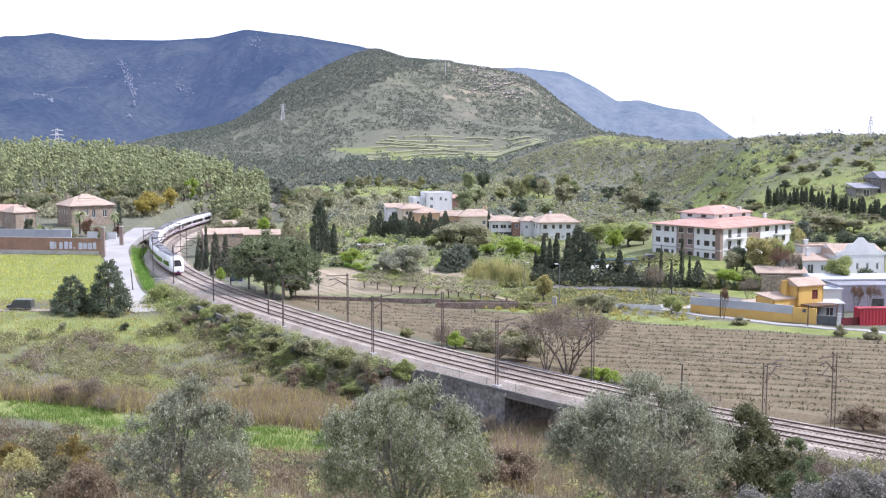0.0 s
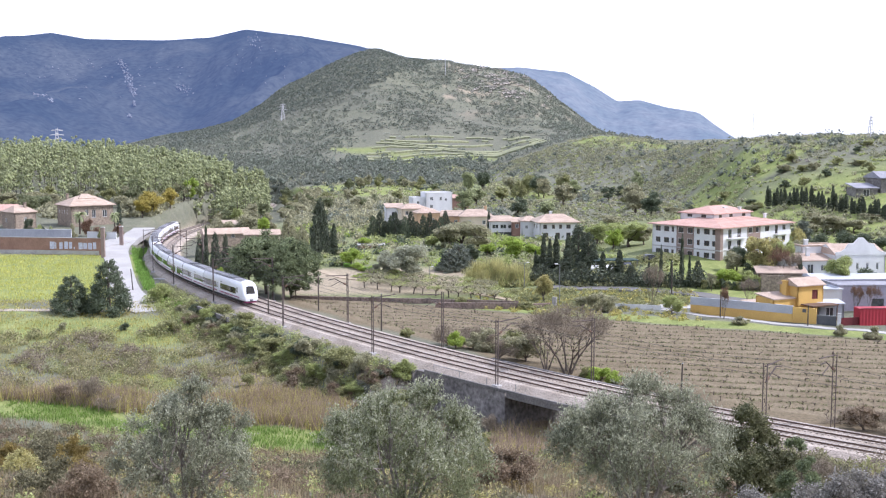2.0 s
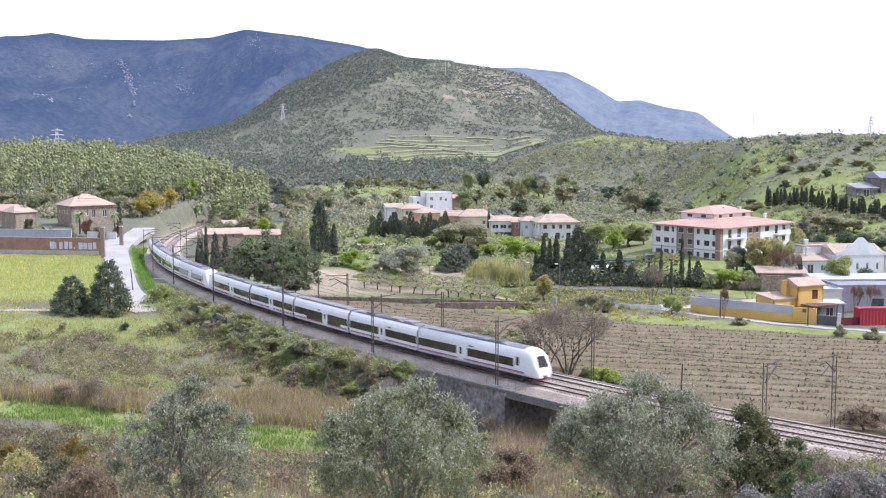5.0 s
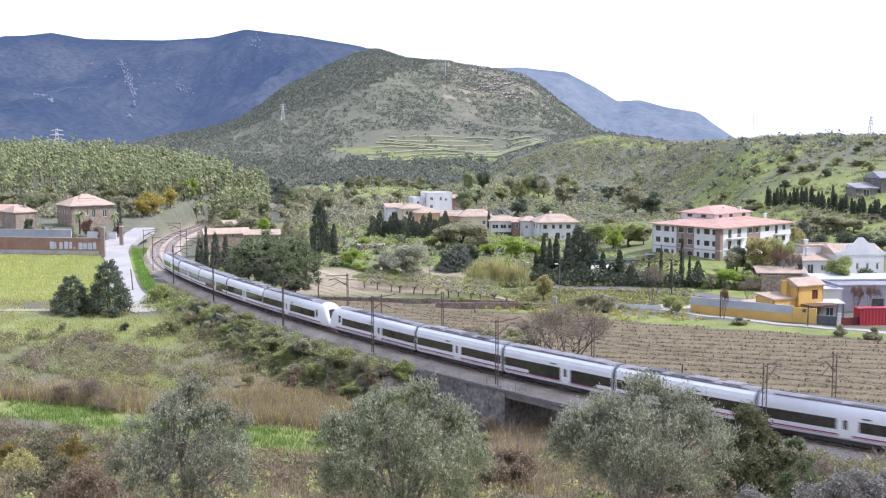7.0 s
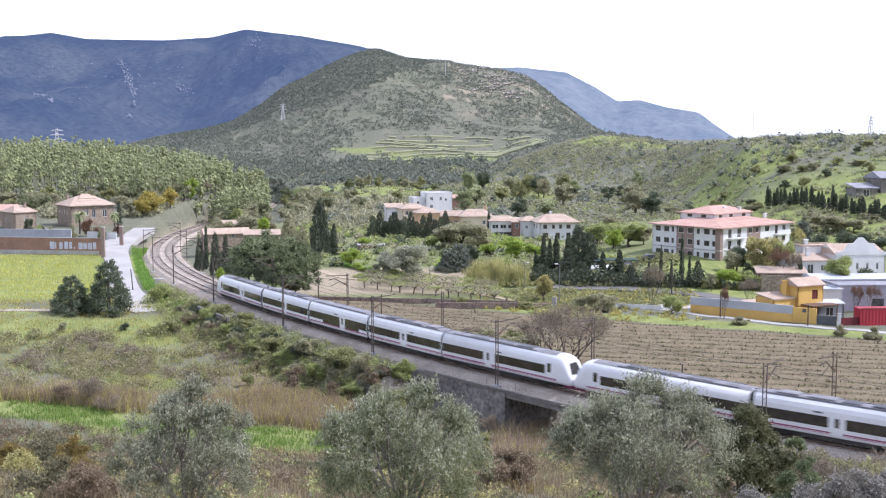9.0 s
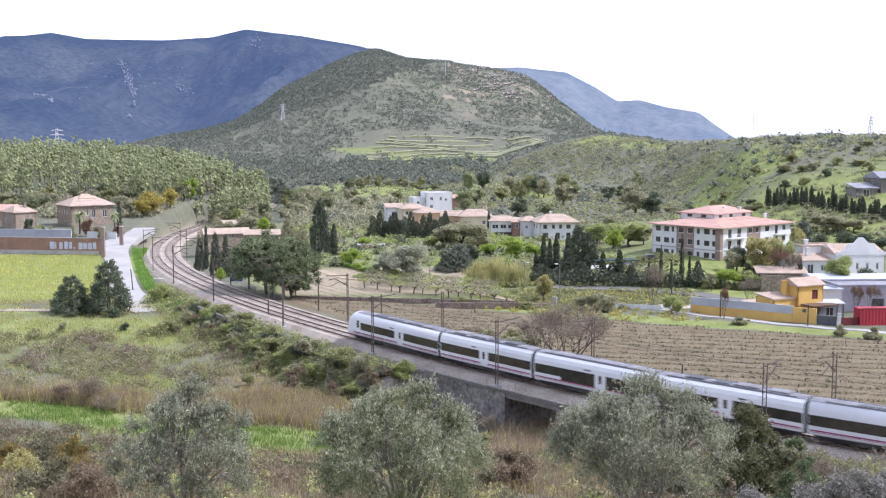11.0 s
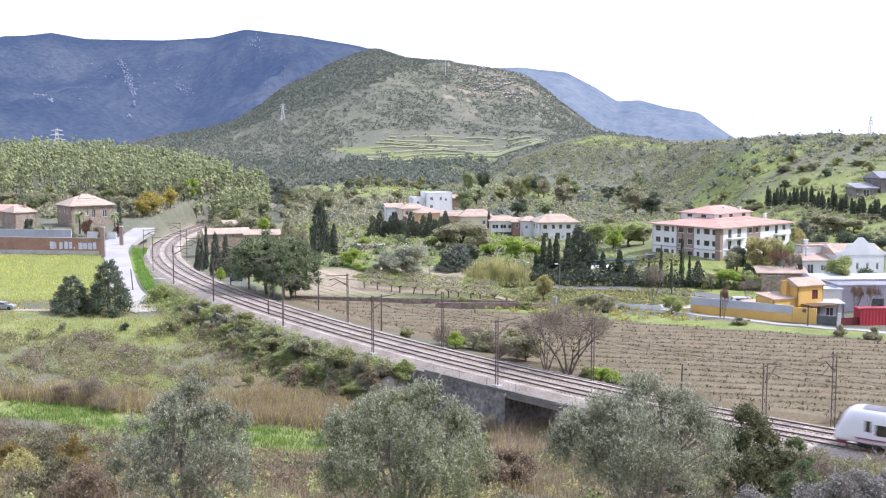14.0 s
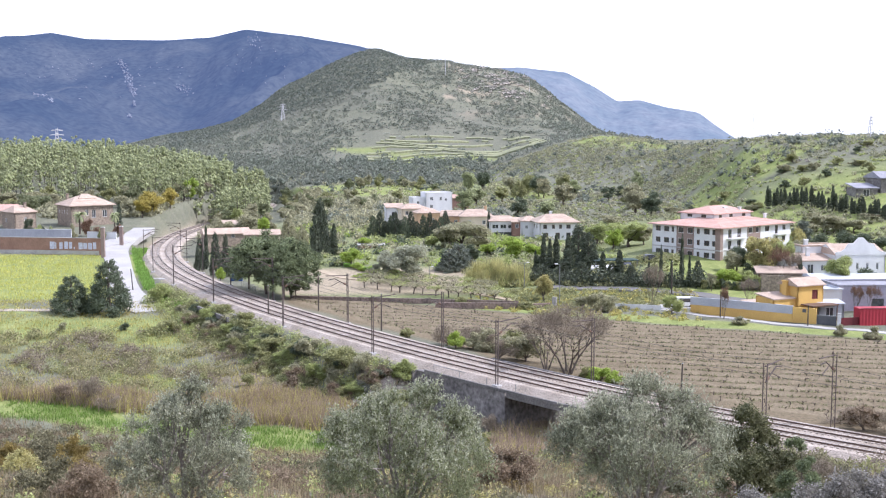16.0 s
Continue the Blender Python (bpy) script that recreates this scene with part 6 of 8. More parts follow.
def shape_bush(root, mat, seed, n=5600, size=0.055):
    rng = np.random.default_rng(seed)
    cs, rs = [], []
    for _ in range(11):
        a, k = rng.random() * 6.283, 0.34 * rng.random() ** 0.5
        cs.append((math.cos(a) * k, math.sin(a) * k, rng.uniform(0.15, 0.78 - 0.8 * k)))
        rs.append(rng.uniform(0.13, 0.25))
    limbs(root, (0, 0, 0.08), cs[:5], 0.03, "bark", seed, "stem")
    P = tufts(rng, cs, rs, n)
    P[:, 2] = np.maximum(P[:, 2], 0.02)
    quads("crown", P, rng.uniform(0.5, 1.3, n) * size, 0.55 if mat not in ("twig", "heath") else 0.14, mat, root, seed=seed, cores=(cs, np.array(rs) * 0.45) if mat not in ("twig",) else None)


def shape_cypress(root, mat, seed, n=3800, size=0.038):
    rng = np.random.default_rng(seed)
    z = rng.random(n) ** 0.9
    r = 0.5 * np.minimum(1, (z + 0.03) / 0.16) * np.sqrt(np.clip(1.02 - z, 0, 1)) * (0.72 + 0.28 * np.sin(z * 23 + seed) * rng.random(n))
    a = rng.random(n) * 6.283
    r = r * rng.random(n) ** 0.3
    P = np.stack([r * np.cos(a), r * np.sin(a), 0.03 + 0.97 * z], 1)
    part("trunk", rod(bmesh.new(), (0, 0, -0.03), (0, 0, 0.8), 0.03, 0.008), "bark", root)
    zc = np.linspace(0.08, 0.9, 9)
    rc = 0.5 * np.minimum(1, (zc + 0.03) / 0.16) * np.sqrt(1.02 - zc) * 0.72
    quads("crown", P, rng.uniform(0.6, 1.4, n) * size, 0.55, mat, root, seed=seed, upright=1.0, cores=(np.stack([0 * zc, 0 * zc, zc], 1), np.stack([rc, rc, 0 * rc + 0.08], 1)))


def shape_fir(root, mat, seed, n=8000, size=0.038):
    """Broad evergreen with tufted, stepped boughs that reach the ground."""
    rng = np.random.default_rng(seed)
    cs, rs = [], []
    for k in range(34):
        z = 0.06 + 0.88 * (k / 33)
        a, w = k * 2.4, 0.36 * (1 - z) ** 0.62 * rng.uniform(0.7, 1.1) * min(1, z / 0.12 + 0.5)
        cs.append((math.cos(a) * w, math.sin(a) * w, z))
        rs.append(0.06 + 0.10 * (1 - z))
    part("trunk", rod(bmesh.new(), (0, 0, -0.03), (0, 0, 0.9), 0.035, 0.008), "bark", root)
    P = tufts(rng, cs, rs, n, 1.0)
    P[:, 2] = np.maximum(P[:, 2], 0.01)
    quads("crown", P, rng.uniform(0.6, 1.4, n) * size, 0.5, mat, root, seed=seed, upright=0.4, cores=(cs, np.array(rs) * 0.45))


def shape_dome(root, mat, seed, n=14000, size=0.021):
    """Full evergreen dome, leafy almost to the ground, on short dark trunks."""
    rng = np.random.default_rng(seed)
    cs, rs = [], []
    for k in range(60):
        z = (k + 0.5) / 60
        a, w = k * 2.4, 0.40 * math.sqrt(1 - (max(z, 0.25) * 1.33 - 0.33) ** 2) * rng.uniform(0.85, 1.05)
        cs.append((math.cos(a) * w, math.sin(a) * w, 0.30 + 0.60 * z + rng.uniform(-0.06, 0.05)))
        rs.append(rng.uniform(0.07, 0.12))
    limbs(root, (0.02, 0, 0.26), cs[::7], 0.022, "bark", seed)
    inner = [(0, 0, 0.46), (0, 0, 0.58), (0, 0, 0.68)]
    quads("crown", tufts(rng, cs, rs, n, 0.85, 0.7), rng.uniform(0.6, 1.4, n) * size, 0.6, mat, root, seed=seed,
          cores=(cs + inner, np.array([r * 0.5 for r in rs] + [0.24, 0.28, 0.22])))


def shape_bare(root, mat, seed, stems=4, depth=5):
    """Leafless tree: stems that fork again and again, with a haze of fine twigs."""
    rnd = random.Random(seed)
    bm, tips = bmesh.new(), []

    def grow(p, d, length, r, k):
        q = p + d * length
        rod(bm, p, q, r, r * 0.68, 5)
        if k == 0:
            tips.append((p, q))
            return
        for _ in range(2 if rnd.random() < 0.65 else 3):
            e = (d + Vector((rnd.uniform(-0.7, 0.7), rnd.uniform(-0.7, 0.7), rnd.uniform(-0.15, 0.5)))).normalized()
            grow(q, e, length * rnd.uniform(0.66, 0.88), r * 0.62, k - 1)

    for i in range(stems):
        a = 6.283 * i / stems + rnd.uniform(-0.4, 0.4)
        s = 0.0 if stems == 1 else 0.55
        d = Vector((math.cos(a) * s, math.sin(a) * s, 1)).normalized()
        grow(Vector((math.cos(a) * 0.03 * (stems > 1), math.sin(a) * 0.03 * (stems > 1), -0.02)), d, 0.24, 0.017 if stems > 1 else 0.026, depth)
    hi, wi = max(q.z for p, q in tips), max(max(abs(q.x), abs(q.y)) for p, q in tips)
    k = Vector((0.46 / wi, 0.46 / wi, 0.95 / hi))
    bmesh.ops.scale(bm, vec=k, verts=bm.verts)
    tips = [(p * k, q * k) for p, q in tips]
    part("limb_frame", bm, "bark" if stems > 1 else "palebark", root)
    rng = np.random.default_rng(seed)
    P = np.array([tuple(p.lerp(q, rnd.random() * 1.6)) for p, q in tips for _ in range(15)])
    P += rng.normal(size=P.shape) * 0.034
    quads("twig_haze", P, rng.uniform(0.04, 0.09, len(P)), 0.06, mat, root, seed=seed, upright=0.5)


def shape_arbour(root, mat, seed):
    """Old trained vine: a short trunk, spread arms and a thin flat roof of new leaves."""
    rng, rnd = np.random.default_rng(seed), random.Random(seed)
    bm = bmesh.new()
    fork = Vector((rnd.uniform(-0.05, 0.05), rnd.uniform(-0.05, 0.05), 0.42))
    rod(bm, (0, 0, -0.03), fork, 0.035, 0.028, 6)
    for k in range(5):
        a = 1.257 * k + rnd.uniform(-0.3, 0.3)
        e = Vector((math.cos(a) * 0.3, math.sin(a) * 0.3, rnd.uniform(0.68, 0.8)))
        rod(bm, fork, e, 0.022, 0.013, 5)
        rod(bm, e, e + Vector((math.cos(a) * 0.16, math.sin(a) * 0.16, 0.08)), 0.013, 0.005, 4)
    part("stem", bm, "bark", root)
    n = 420
    a, r = rng.random(n) * 6.283, 0.5 * np.sqrt(rng.random(n))
    P = np.stack([r * np.cos(a), r * np.sin(a), 0.80 + rng.normal(0, 0.075, n) - 0.1 * (r / 0.5) ** 2], 1)
    quads("leaf_canopy", P, rng.uniform(0.05, 0.1, n), 0.6, mat, root, seed=seed)


def shape_palm(root, mat, seed):
    rnd = random.Random(seed)
    part("trunk", rod(bmesh.new(), (0, 0, -0.03), (0.01, 0, 0.68), 0.05, 0.04, 8), "bark", root)
    bm = bmesh.new()
    for k in range(26):
        a, tilt = k * 2.4, rnd.uniform(-0.2, 1.0)
        p, pts = Vector((0.01, 0, 0.68)), []
        for j in range(6):
            e = tilt - 0.42 * j
            pts.append(p.copy())
            p = p + Vector((math.cos(a) * math.cos(e), math.sin(a) * math.cos(e), math.sin(e))) * 0.095
        side = Vector((-math.sin(a), math.cos(a), 0))
        w = (0.01, 0.045, 0.055, 0.045, 0.03, 0.004)
        L = [bm.verts.new(q + side * s - Vector((0, 0, s * 0.5))) for q, s in zip(pts, w)]
        C = [bm.verts.new(q) for q in pts]
        R = [bm.verts.new(q - side * s - Vector((0, 0, s * 0.5))) for q, s in zip(pts, w)]
        for j in range(5):
            bm.faces.new((L[j], L[j + 1], C[j + 1], C[j])), bm.faces.new((C[j], C[j + 1], R[j + 1], R[j]))
    part("fronds", bm, mat, root)


SHAPES = {"round": shape_round, "small": shape_small, "bush": shape_bush, "cypress": shape_cypress, "fir": shape_fir, "bare": shape_bare, "dome": shape_dome, "arbour": shape_arbour, "palm": shape_palm}
WORDS = {
    "small": ("broadleaf_tree", "tree"), "arbour": ("trained_vine", "vine"),
    "round": ("broadleaf_tree", "tree"), "bush": ("bush", "bush"), "cypress": ("cypress_tree", "cypress"), "fir": ("conifer_tree", "conifer"),
    "dome": ("umbrella_pine", "pine tree"), "bare": ("bare_tree", "bare tree"), "palm": ("palm_tree", "palm tree"),
}
TINTS = {"olivetip": "pale silvery", "olive": "silvery grey-green", "oliveg": "grey-green", "dark": "dark green", "cypress": "blackish green", "pine": "pine green", "verge": "grassy green", "lime": "bright green", "spring": "fresh yellow-green",
         "amber": "amber-yellow", "rust": "rusty red", "greygreen": "dull grey-green", "scrub": "olive-brown", "heath": "brown heathy", "twig": "grey-brown leafless", "blossom": "pale blossoming", "pined": "deep green", "gold": "golden green", "hillscrub": "grey-green", "hilldark": "dull green", "hillpale": "pale green", "ambernear": "amber-brown"}
STOCK = {}


def plant(shape, tint, x, y, high, wide, where="on the valley floor", sink=0.0, z=None):
    """One tree or bush of that height and width."""
    kinds = STOCK.setdefault((shape, tint), [])
    k = len(kinds)
    rnd = random.Random(int(x * 31 + y * 17))
    base = (gz(x, y) if z is None else z) - sink
    m = Matrix.LocRotScale((x, y, base), Euler((0, 0, rnd.uniform(0, 6.28))), (wide, wide, high))
    variants = 3 if shape != "palm" else 1
    if k < variants:
        name, category = WORDS[shape]
        root = thing(name, "", category, group=f"{category} plants")
        SHAPES[shape](root, tint, seed=11 + 7 * k + len(STOCK))
        root.scale = (1, 1, 1)
        root.matrix_basis = m
        kinds.append(root)
    else:
        src = kinds[rnd.randrange(variants)]
        keep, src.scale = src.scale.copy(), (1, 1, 1)
        root = copy_thing(src, m)
        src.scale = keep
        kinds.append(root)
    word = {"round": "leafy tree", "small": "leafy tree", "bush": "bush", "cypress": "cypress", "fir": "conifer", "dome": "dome-shaped pine", "arbour": "trained vine", "bare": "bare tree", "palm": "palm"}[shape]
    tall = "tall" if high > 9 else "low" if high < 2.5 else "small" if high < 5 else "medium"
    tagged(root, " ".join(f"{tall} {TINTS.get(tint, 'green')} {word} {where}".split()[:12]))
    return root

# trees and bushes, each at its own place
plant("fir", "dark", -67.6, 203.7, 7.1, 10.2, "beside the grassy field")
plant("fir", "dark", -60.8, 203.7, 10.0, 11.4, "beside the grassy field")
plant("round", "amber", -99.6, 386.0, 9.4, 11.6, "beside the railway line")
plant("round", "amber", -100.6, 378.0, 7.4, 7.0, "beside the railway line")
plant("round", "amber", -97.6, 404.0, 8.6, 8.0, "beside the railway line")
plant("round", "lime", -97.0, 434.0, 9.0, 8.6, "beside the railway line")
plant("bare", "twig", -95.5, 446.0, 8.0, 10.4, "beside the railway line")
for k, (x, y) in enumerate(((-74.4, 373.0), (-72.8, 379.0), (-71.6, 386.0), (-69.6, 392.0), (-67.4, 399.0), (-64.2, 403.0), (-69.0, 380.0), (-65.5, 388.0))):
    plant("round" if k % 2 else "small", ("greygreen", "oliveg", "spring", "greygreen")[k % 4], x, y, 7.4 + 0.8 * math.sin(k * 2.2), 5.6 + 0.8 * math.sin(k * 3.1), "inside the far railway bend")
plant("bush", "greygreen", -63.1, 338.0, 8.2, 10.8, "beside the railway line")
plant("bush", "greygreen", -69.2, 345.0, 8.0, 6.9, "beside the railway line")
plant("bush", "greygreen", -58.3, 340.0, 8.5, 10.9, "beside the railway line")
plant("bush", "greygreen", -53.2, 342.0, 7.3, 6.8, "beside the railway line")
plant("round", "lime", -52.6, 330.0, 6.3, 5.0, "beside the railway line")
plant("bush", "lime", -56.6, 355.0, 3.5, 4.6, "beside the railway line")
plant("round", "greygreen", -51.6, 370.0, 5.0, 7.4, "beside the railway line")
plant("round", "greygreen", -51.6, 390.0, 5.2, 8.6, "beside the railway line")
plant("fir", "greygreen", -41.2, 300.0, 7.2, 7.5, "beside the railway line")
plant("fir", "greygreen", -36.2, 290.0, 5.6, 5.2, "beside the railway line")
plant("bush", "spring", -54.2, 215.2, 4.4, 5.6, "beside the railway line")
plant("bush", "greygreen", -47.0, 201.4, 2.6, 3.4, "beside the railway line")
plant("bush", "scrub", -44.3, 198.7, 3.2, 3.4, "beside the railway line")
plant("bush", "greygreen", -64.3, 188.5, 2.2, 2.1, "in rough grass")
plant("bush", "dark", -54.0, 189.0, 1.8, 2.1, "in rough grass")
plant("bush", "dark", -60.0, 175.0, 1.4, 0.9, "in rough grass")
plant("round", "dark", -119.6, 325.0, 5.8, 3.9, "in the garden of stone houses")
plant("bush", "dark", -114.6, 322.0, 5.7, 3.5, "in the garden of stone houses")
plant("bush", "spring", -111.0, 318.0, 5.0, 2.5, "in the garden of stone houses")
plant("palm", "pine", -106.4, 330.0, 8.1, 5.9, "in the garden of stone houses")
plant("bush", "rust", -101.7, 325.0, 6.4, 5.5, "in the garden of stone houses")
plant("bush", "spring", -112.0, 312.0, 6.5, 3.1, "in the garden of stone houses")
plant("cypress", "cypress", -99.1, 345.0, 7.6, 2.8, "in the garden of stone houses")
plant("palm", "pine", -97.6, 335.0, 7.3, 4.4, "in the garden of stone houses")
plant("bush", "rust", -93.7, 325.0, 5.2, 3.6, "in the garden of stone houses")
plant("bush", "greygreen", -104.7, 312.0, 4.9, 5.3, "in the garden of stone houses")
plant("bush", "greygreen", -104.6, 318.0, 6.2, 3.5, "in the garden of stone houses")
plant("bush", "scrub", -96.6, 318.0, 5.2, 2.9, "in the garden of stone houses")
plant("round", "greygreen", -106.6, 385.0, 7.3, 8.9, "in the garden of stone houses")
plant("round", "greygreen", -104.7, 400.0, 4.9, 8.0, "in the garden of stone houses")
plant("round", "greygreen", -157.1, 410.0, 6.3, 9.8, "in the garden of stone houses")
plant("round", "greygreen", -152.1, 420.0, 6.1, 9.2, "in the garden of stone houses")
plant("round", "greygreen", -117.0, 410.0, 5.6, 7.0, "in the garden of stone houses")
plant("round", "greygreen", -101.0, 396.0, 6.2, 6.7, "in the garden of stone houses")
plant("dome", "pined", -34.0, 216.0, 12.4, 16.1, "beside the railway")
plant("dome", "pined", -28.6, 212.0, 12.0, 12.5, "beside the railway")
plant("dome", "pined", -38.9, 224.2, 9.9, 10.0, "beside the railway")
plant("dome", "pined", -27.8, 211.7, 7.1, 6.1, "beside the railway")
plant("dome", "pined", -29.6, 208.6, 9.7, 9.3, "beside the railway")
plant("cypress", "cypress", -55.2, 262.0, 10.5, 2.0, "beside the railway")
plant("fir", "cypress", -50.6, 250.0, 9.9, 3.8, "beside the railway")
plant("fir", "cypress", -56.8, 262.0, 7.9, 3.4, "beside the railway")
plant("fir", "cypress", -47.6, 246.0, 9.6, 3.4, "beside the railway")
plant("bush", "lime", -47.4, 239.0, 3.8, 2.6, "beside the railway")
plant("fir", "cypress", -30.1, 275.0, 14.0, 7.4, "in the orchard below the houses")
plant("cypress", "cypress", -30.1, 275.0, 13.4, 3.0, "in the orchard below the houses")
plant("cypress", "cypress", -28.7, 254.7, 11.4, 3.8, "in the orchard below the houses")
plant("cypress", "cypress", -26.3, 271.3, 7.6, 3.5, "in the orchard below the houses")
plant("round", "lime", -20.6, 252.6, 4.5, 6.6, "in the orchard below the houses")
plant("bush", "lime", -15.9, 246.0, 1.4, 3.7, "in the orchard below the houses")
plant("bush", "lime", -11.5, 243.0, 1.3, 5.6, "in the orchard below the houses")
plant("bush", "lime", -7.5, 240.0, 1.0, 4.8, "in the orchard below the houses")
for k in range(10):
    plant("bush", "lime" if k % 3 else "verge", -20.5 + 1.55 * k, 250.5 - 2.1 * k, 1.7 + 0.4 * math.sin(k * 2.4), 3.4, "in a low hedge along the orchard")
plant("round", "lime", -20.2, 290.0, 2.8, 4.9, "in the orchard below the houses")
plant("round", "olivetip", -7.3, 233.8, 8.2, 11.8, "in the orchard below the houses")
plant("round", "olivetip", -12.0, 236.4, 6.6, 7.6, "in the orchard below the houses")
plant("round", "spring", -2.8, 290.0, 3.0, 6.4, "in the orchard below the houses")
plant("round", "greygreen", 4.4, 285.0, 8.1, 14.8, "in the orchard below the houses")
plant("round", "greygreen", 8.6, 282.0, 7.3, 10.4, "in the orchard below the houses")
plant("round", "greygreen", -8.1, 262.0, 3.9, 7.9, "in the orchard below the houses")
plant("round", "greygreen", 1.6, 290.0, 5.3, 7.8, "in the orchard below the houses")
plant("fir", "hilldark", 3.5, 248.0, 5.9, 10.4, "in the orchard below the houses")
plant("fir", "hilldark", 1.4, 246.0, 5.0, 7.4, "in the orchard below the houses")
plant("round", "dark", 6.5, 255.0, 5.0, 5.1, "in the orchard below the houses")
plant("round", "gold", 19.0, 211.1, 6.0, 5.1, "in the orchard below the houses")
plant("round", "lime", 16.4, 270.0, 5.1, 8.9, "in the orchard below the houses")
plant("round", "lime", 21.6, 268.0, 3.9, 7.5, "in the orchard below the houses")
plant("round", "lime", 10.6, 272.0, 3.3, 6.8, "in the orchard below the houses")
plant("round", "lime", 21.2, 290.0, 1.2, 5.2, "in the orchard below the houses")
plant("round", "lime", 14.4, 300.0, 0.8, 5.4, "in the orchard below the houses")
plant("round", "lime", -12.6, 300.0, 0.8, 4.8, "in the orchard below the houses")
plant("fir", "cypress", 30.1, 250.0, 9.7, 9.2, "in the dark row below the houses")
plant("fir", "cypress", 31.8, 246.0, 8.7, 7.4, "in the dark row below the houses")
plant("cypress", "cypress", 21.5, 240.0, 9.0, 2.8, "in the dark row below the houses")
plant("fir", "cypress", 20.4, 238.0, 4.8, 4.8, "in the dark row below the houses")
plant("cypress", "cypress", 24.0, 238.0, 9.1, 3.4, "in the dark row below the houses")
plant("cypress", "cypress", 22.5, 237.0, 8.4, 2.8, "in the dark row below the houses")
plant("cypress", "cypress", 26.2, 236.0, 9.1, 3.6, "in the dark row below the houses")
plant("fir", "cypress", 25.0, 235.0, 4.1, 5.9, "in the dark row below the houses")
plant("fir", "cypress", 28.9, 234.0, 4.2, 5.8, "in the dark row below the houses")
plant("cypress", "cypress", 33.6, 236.0, 5.6, 3.1, "in the dark row below the houses")
plant("cypress", "cypress", 36.8, 234.0, 6.3, 3.6, "in the dark row below the houses")
plant("fir", "cypress", 35.3, 234.0, 3.8, 4.2, "in the dark row below the houses")
plant("fir", "cypress", 38.9, 232.0, 3.7, 4.6, "in the dark row below the houses")
plant("cypress", "cypress", 19.6, 238.0, 5.8, 1.7, "in the dark row below the houses")
plant("cypress", "cypress", 30.2, 315.0, 5.1, 1.6, "in the dark row below the houses")
plant("cypress", "cypress", 13.0, 320.0, 7.1, 1.9, "in the dark row below the houses")
plant("cypress", "cypress", 48.5, 228.0, 10.5, 1.7, "in the dark row below the houses")
plant("cypress", "cypress", 43.9, 226.0, 8.7, 1.4, "in the dark row below the houses")
plant("cypress", "cypress", 50.5, 230.0, 5.9, 1.4, "in the dark row below the houses")
plant("fir", "cypress", 51.8, 228.0, 5.3, 3.6, "in the dark row below the houses")
plant("cypress", "cypress", 45.6, 224.0, 6.0, 1.4, "in the dark row below the houses")
plant("cypress", "cypress", 42.2, 230.0, 4.6, 1.4, "in the dark row below the houses")
plant("round", "greygreen", 53.2, 222.0, 4.2, 2.7, "in the dark row below the houses")
plant("bare", "twig", 38.1, 204.2, 8.3, 4.7, "beside the road")
plant("bare", "rust", 48.3, 192.2, 5.8, 2.5, "beside the road")
plant("bush", "spring", 40.7, 198.1, 4.3, 4.4, "beside the road")
plant("bush", "greygreen", 28.3, 201.4, 5.0, 7.3, "beside the road")
plant("round", "greygreen", 25.2, 202.5, 3.1, 3.8, "beside the road")
plant("bush", "greygreen", 49.8, 186.5, 1.8, 3.7, "beside the road")
plant("bush", "greygreen", 62.4, 175.0, 2.6, 2.6, "beside the road")
plant("bush", "greygreen", 66.2, 170.7, 3.2, 3.9, "beside the road")
plant("round", "gold", 67.0, 236.0, 10.3, 10.4, "beside the apartment building")
plant("round", "spring", 70.9, 235.0, 9.5, 7.0, "beside the apartment building")
plant("round", "dark", 62.7, 240.0, 6.1, 7.2, "beside the apartment building")
plant("bush", "dark", 64.7, 232.0, 6.2, 6.3, "beside the apartment building")
plant("round", "gold", 78.5, 250.0, 8.2, 5.0, "beside the apartment building")
plant("bush", "lime", 57.3, 226.0, 5.0, 7.5, "beside the apartment building")
plant("bush", "spring", 61.9, 226.0, 4.5, 6.8, "beside the apartment building")
plant("round", "greygreen", 76.5, 240.0, 7.7, 4.8, "beside the apartment building")
plant("round", "greygreen", 98.3, 290.0, 5.3, 10.2, "beside the apartment building")
plant("round", "greygreen", 92.6, 285.0, 4.1, 8.6, "beside the apartment building")
plant("round", "greygreen", 102.7, 290.0, 2.9, 8.7, "beside the apartment building")
plant("round", "greygreen", 61.1, 236.0, 6.4, 5.4, "beside the apartment building")
plant("bare", "rust", 68.6, 228.0, 8.6, 6.2, "beside the apartment building")
plant("bare", "twig", 71.6, 228.0, 7.0, 5.0, "beside the apartment building")
plant("bare", "twig", 56.1, 205.0, 5.6, 4.5, "beside the apartment building")
plant("round", "spring", 78.6, 222.0, 7.8, 6.9, "beside the apartment building")
plant("bush", "dark", 85.5, 224.0, 5.4, 7.8, "beside the apartment building")
plant("cypress", "cypress", 72.0, 226.0, 6.0, 1.9, "beside the apartment building")
plant("round", "spring", 46.1, 280.0, 7.5, 12.6, "beside the apartment building")
plant("round", "lime", 41.5, 275.0, 6.3, 7.7, "beside the apartment building")
plant("round", "spring", 39.8, 290.0, 6.4, 8.7, "beside the apartment building")
plant("round", "greygreen", 50.0, 280.0, 4.8, 6.2, "beside the apartment building")
plant("round", "greygreen", 49.0, 330.0, 4.9, 8.2, "beside the apartment building")
plant("bare", "rust", 73.8, 200.0, 5.0, 3.4, "beside the apartment building")
plant("bare", "rust", 76.6, 200.0, 5.4, 4.0, "beside the apartment building")
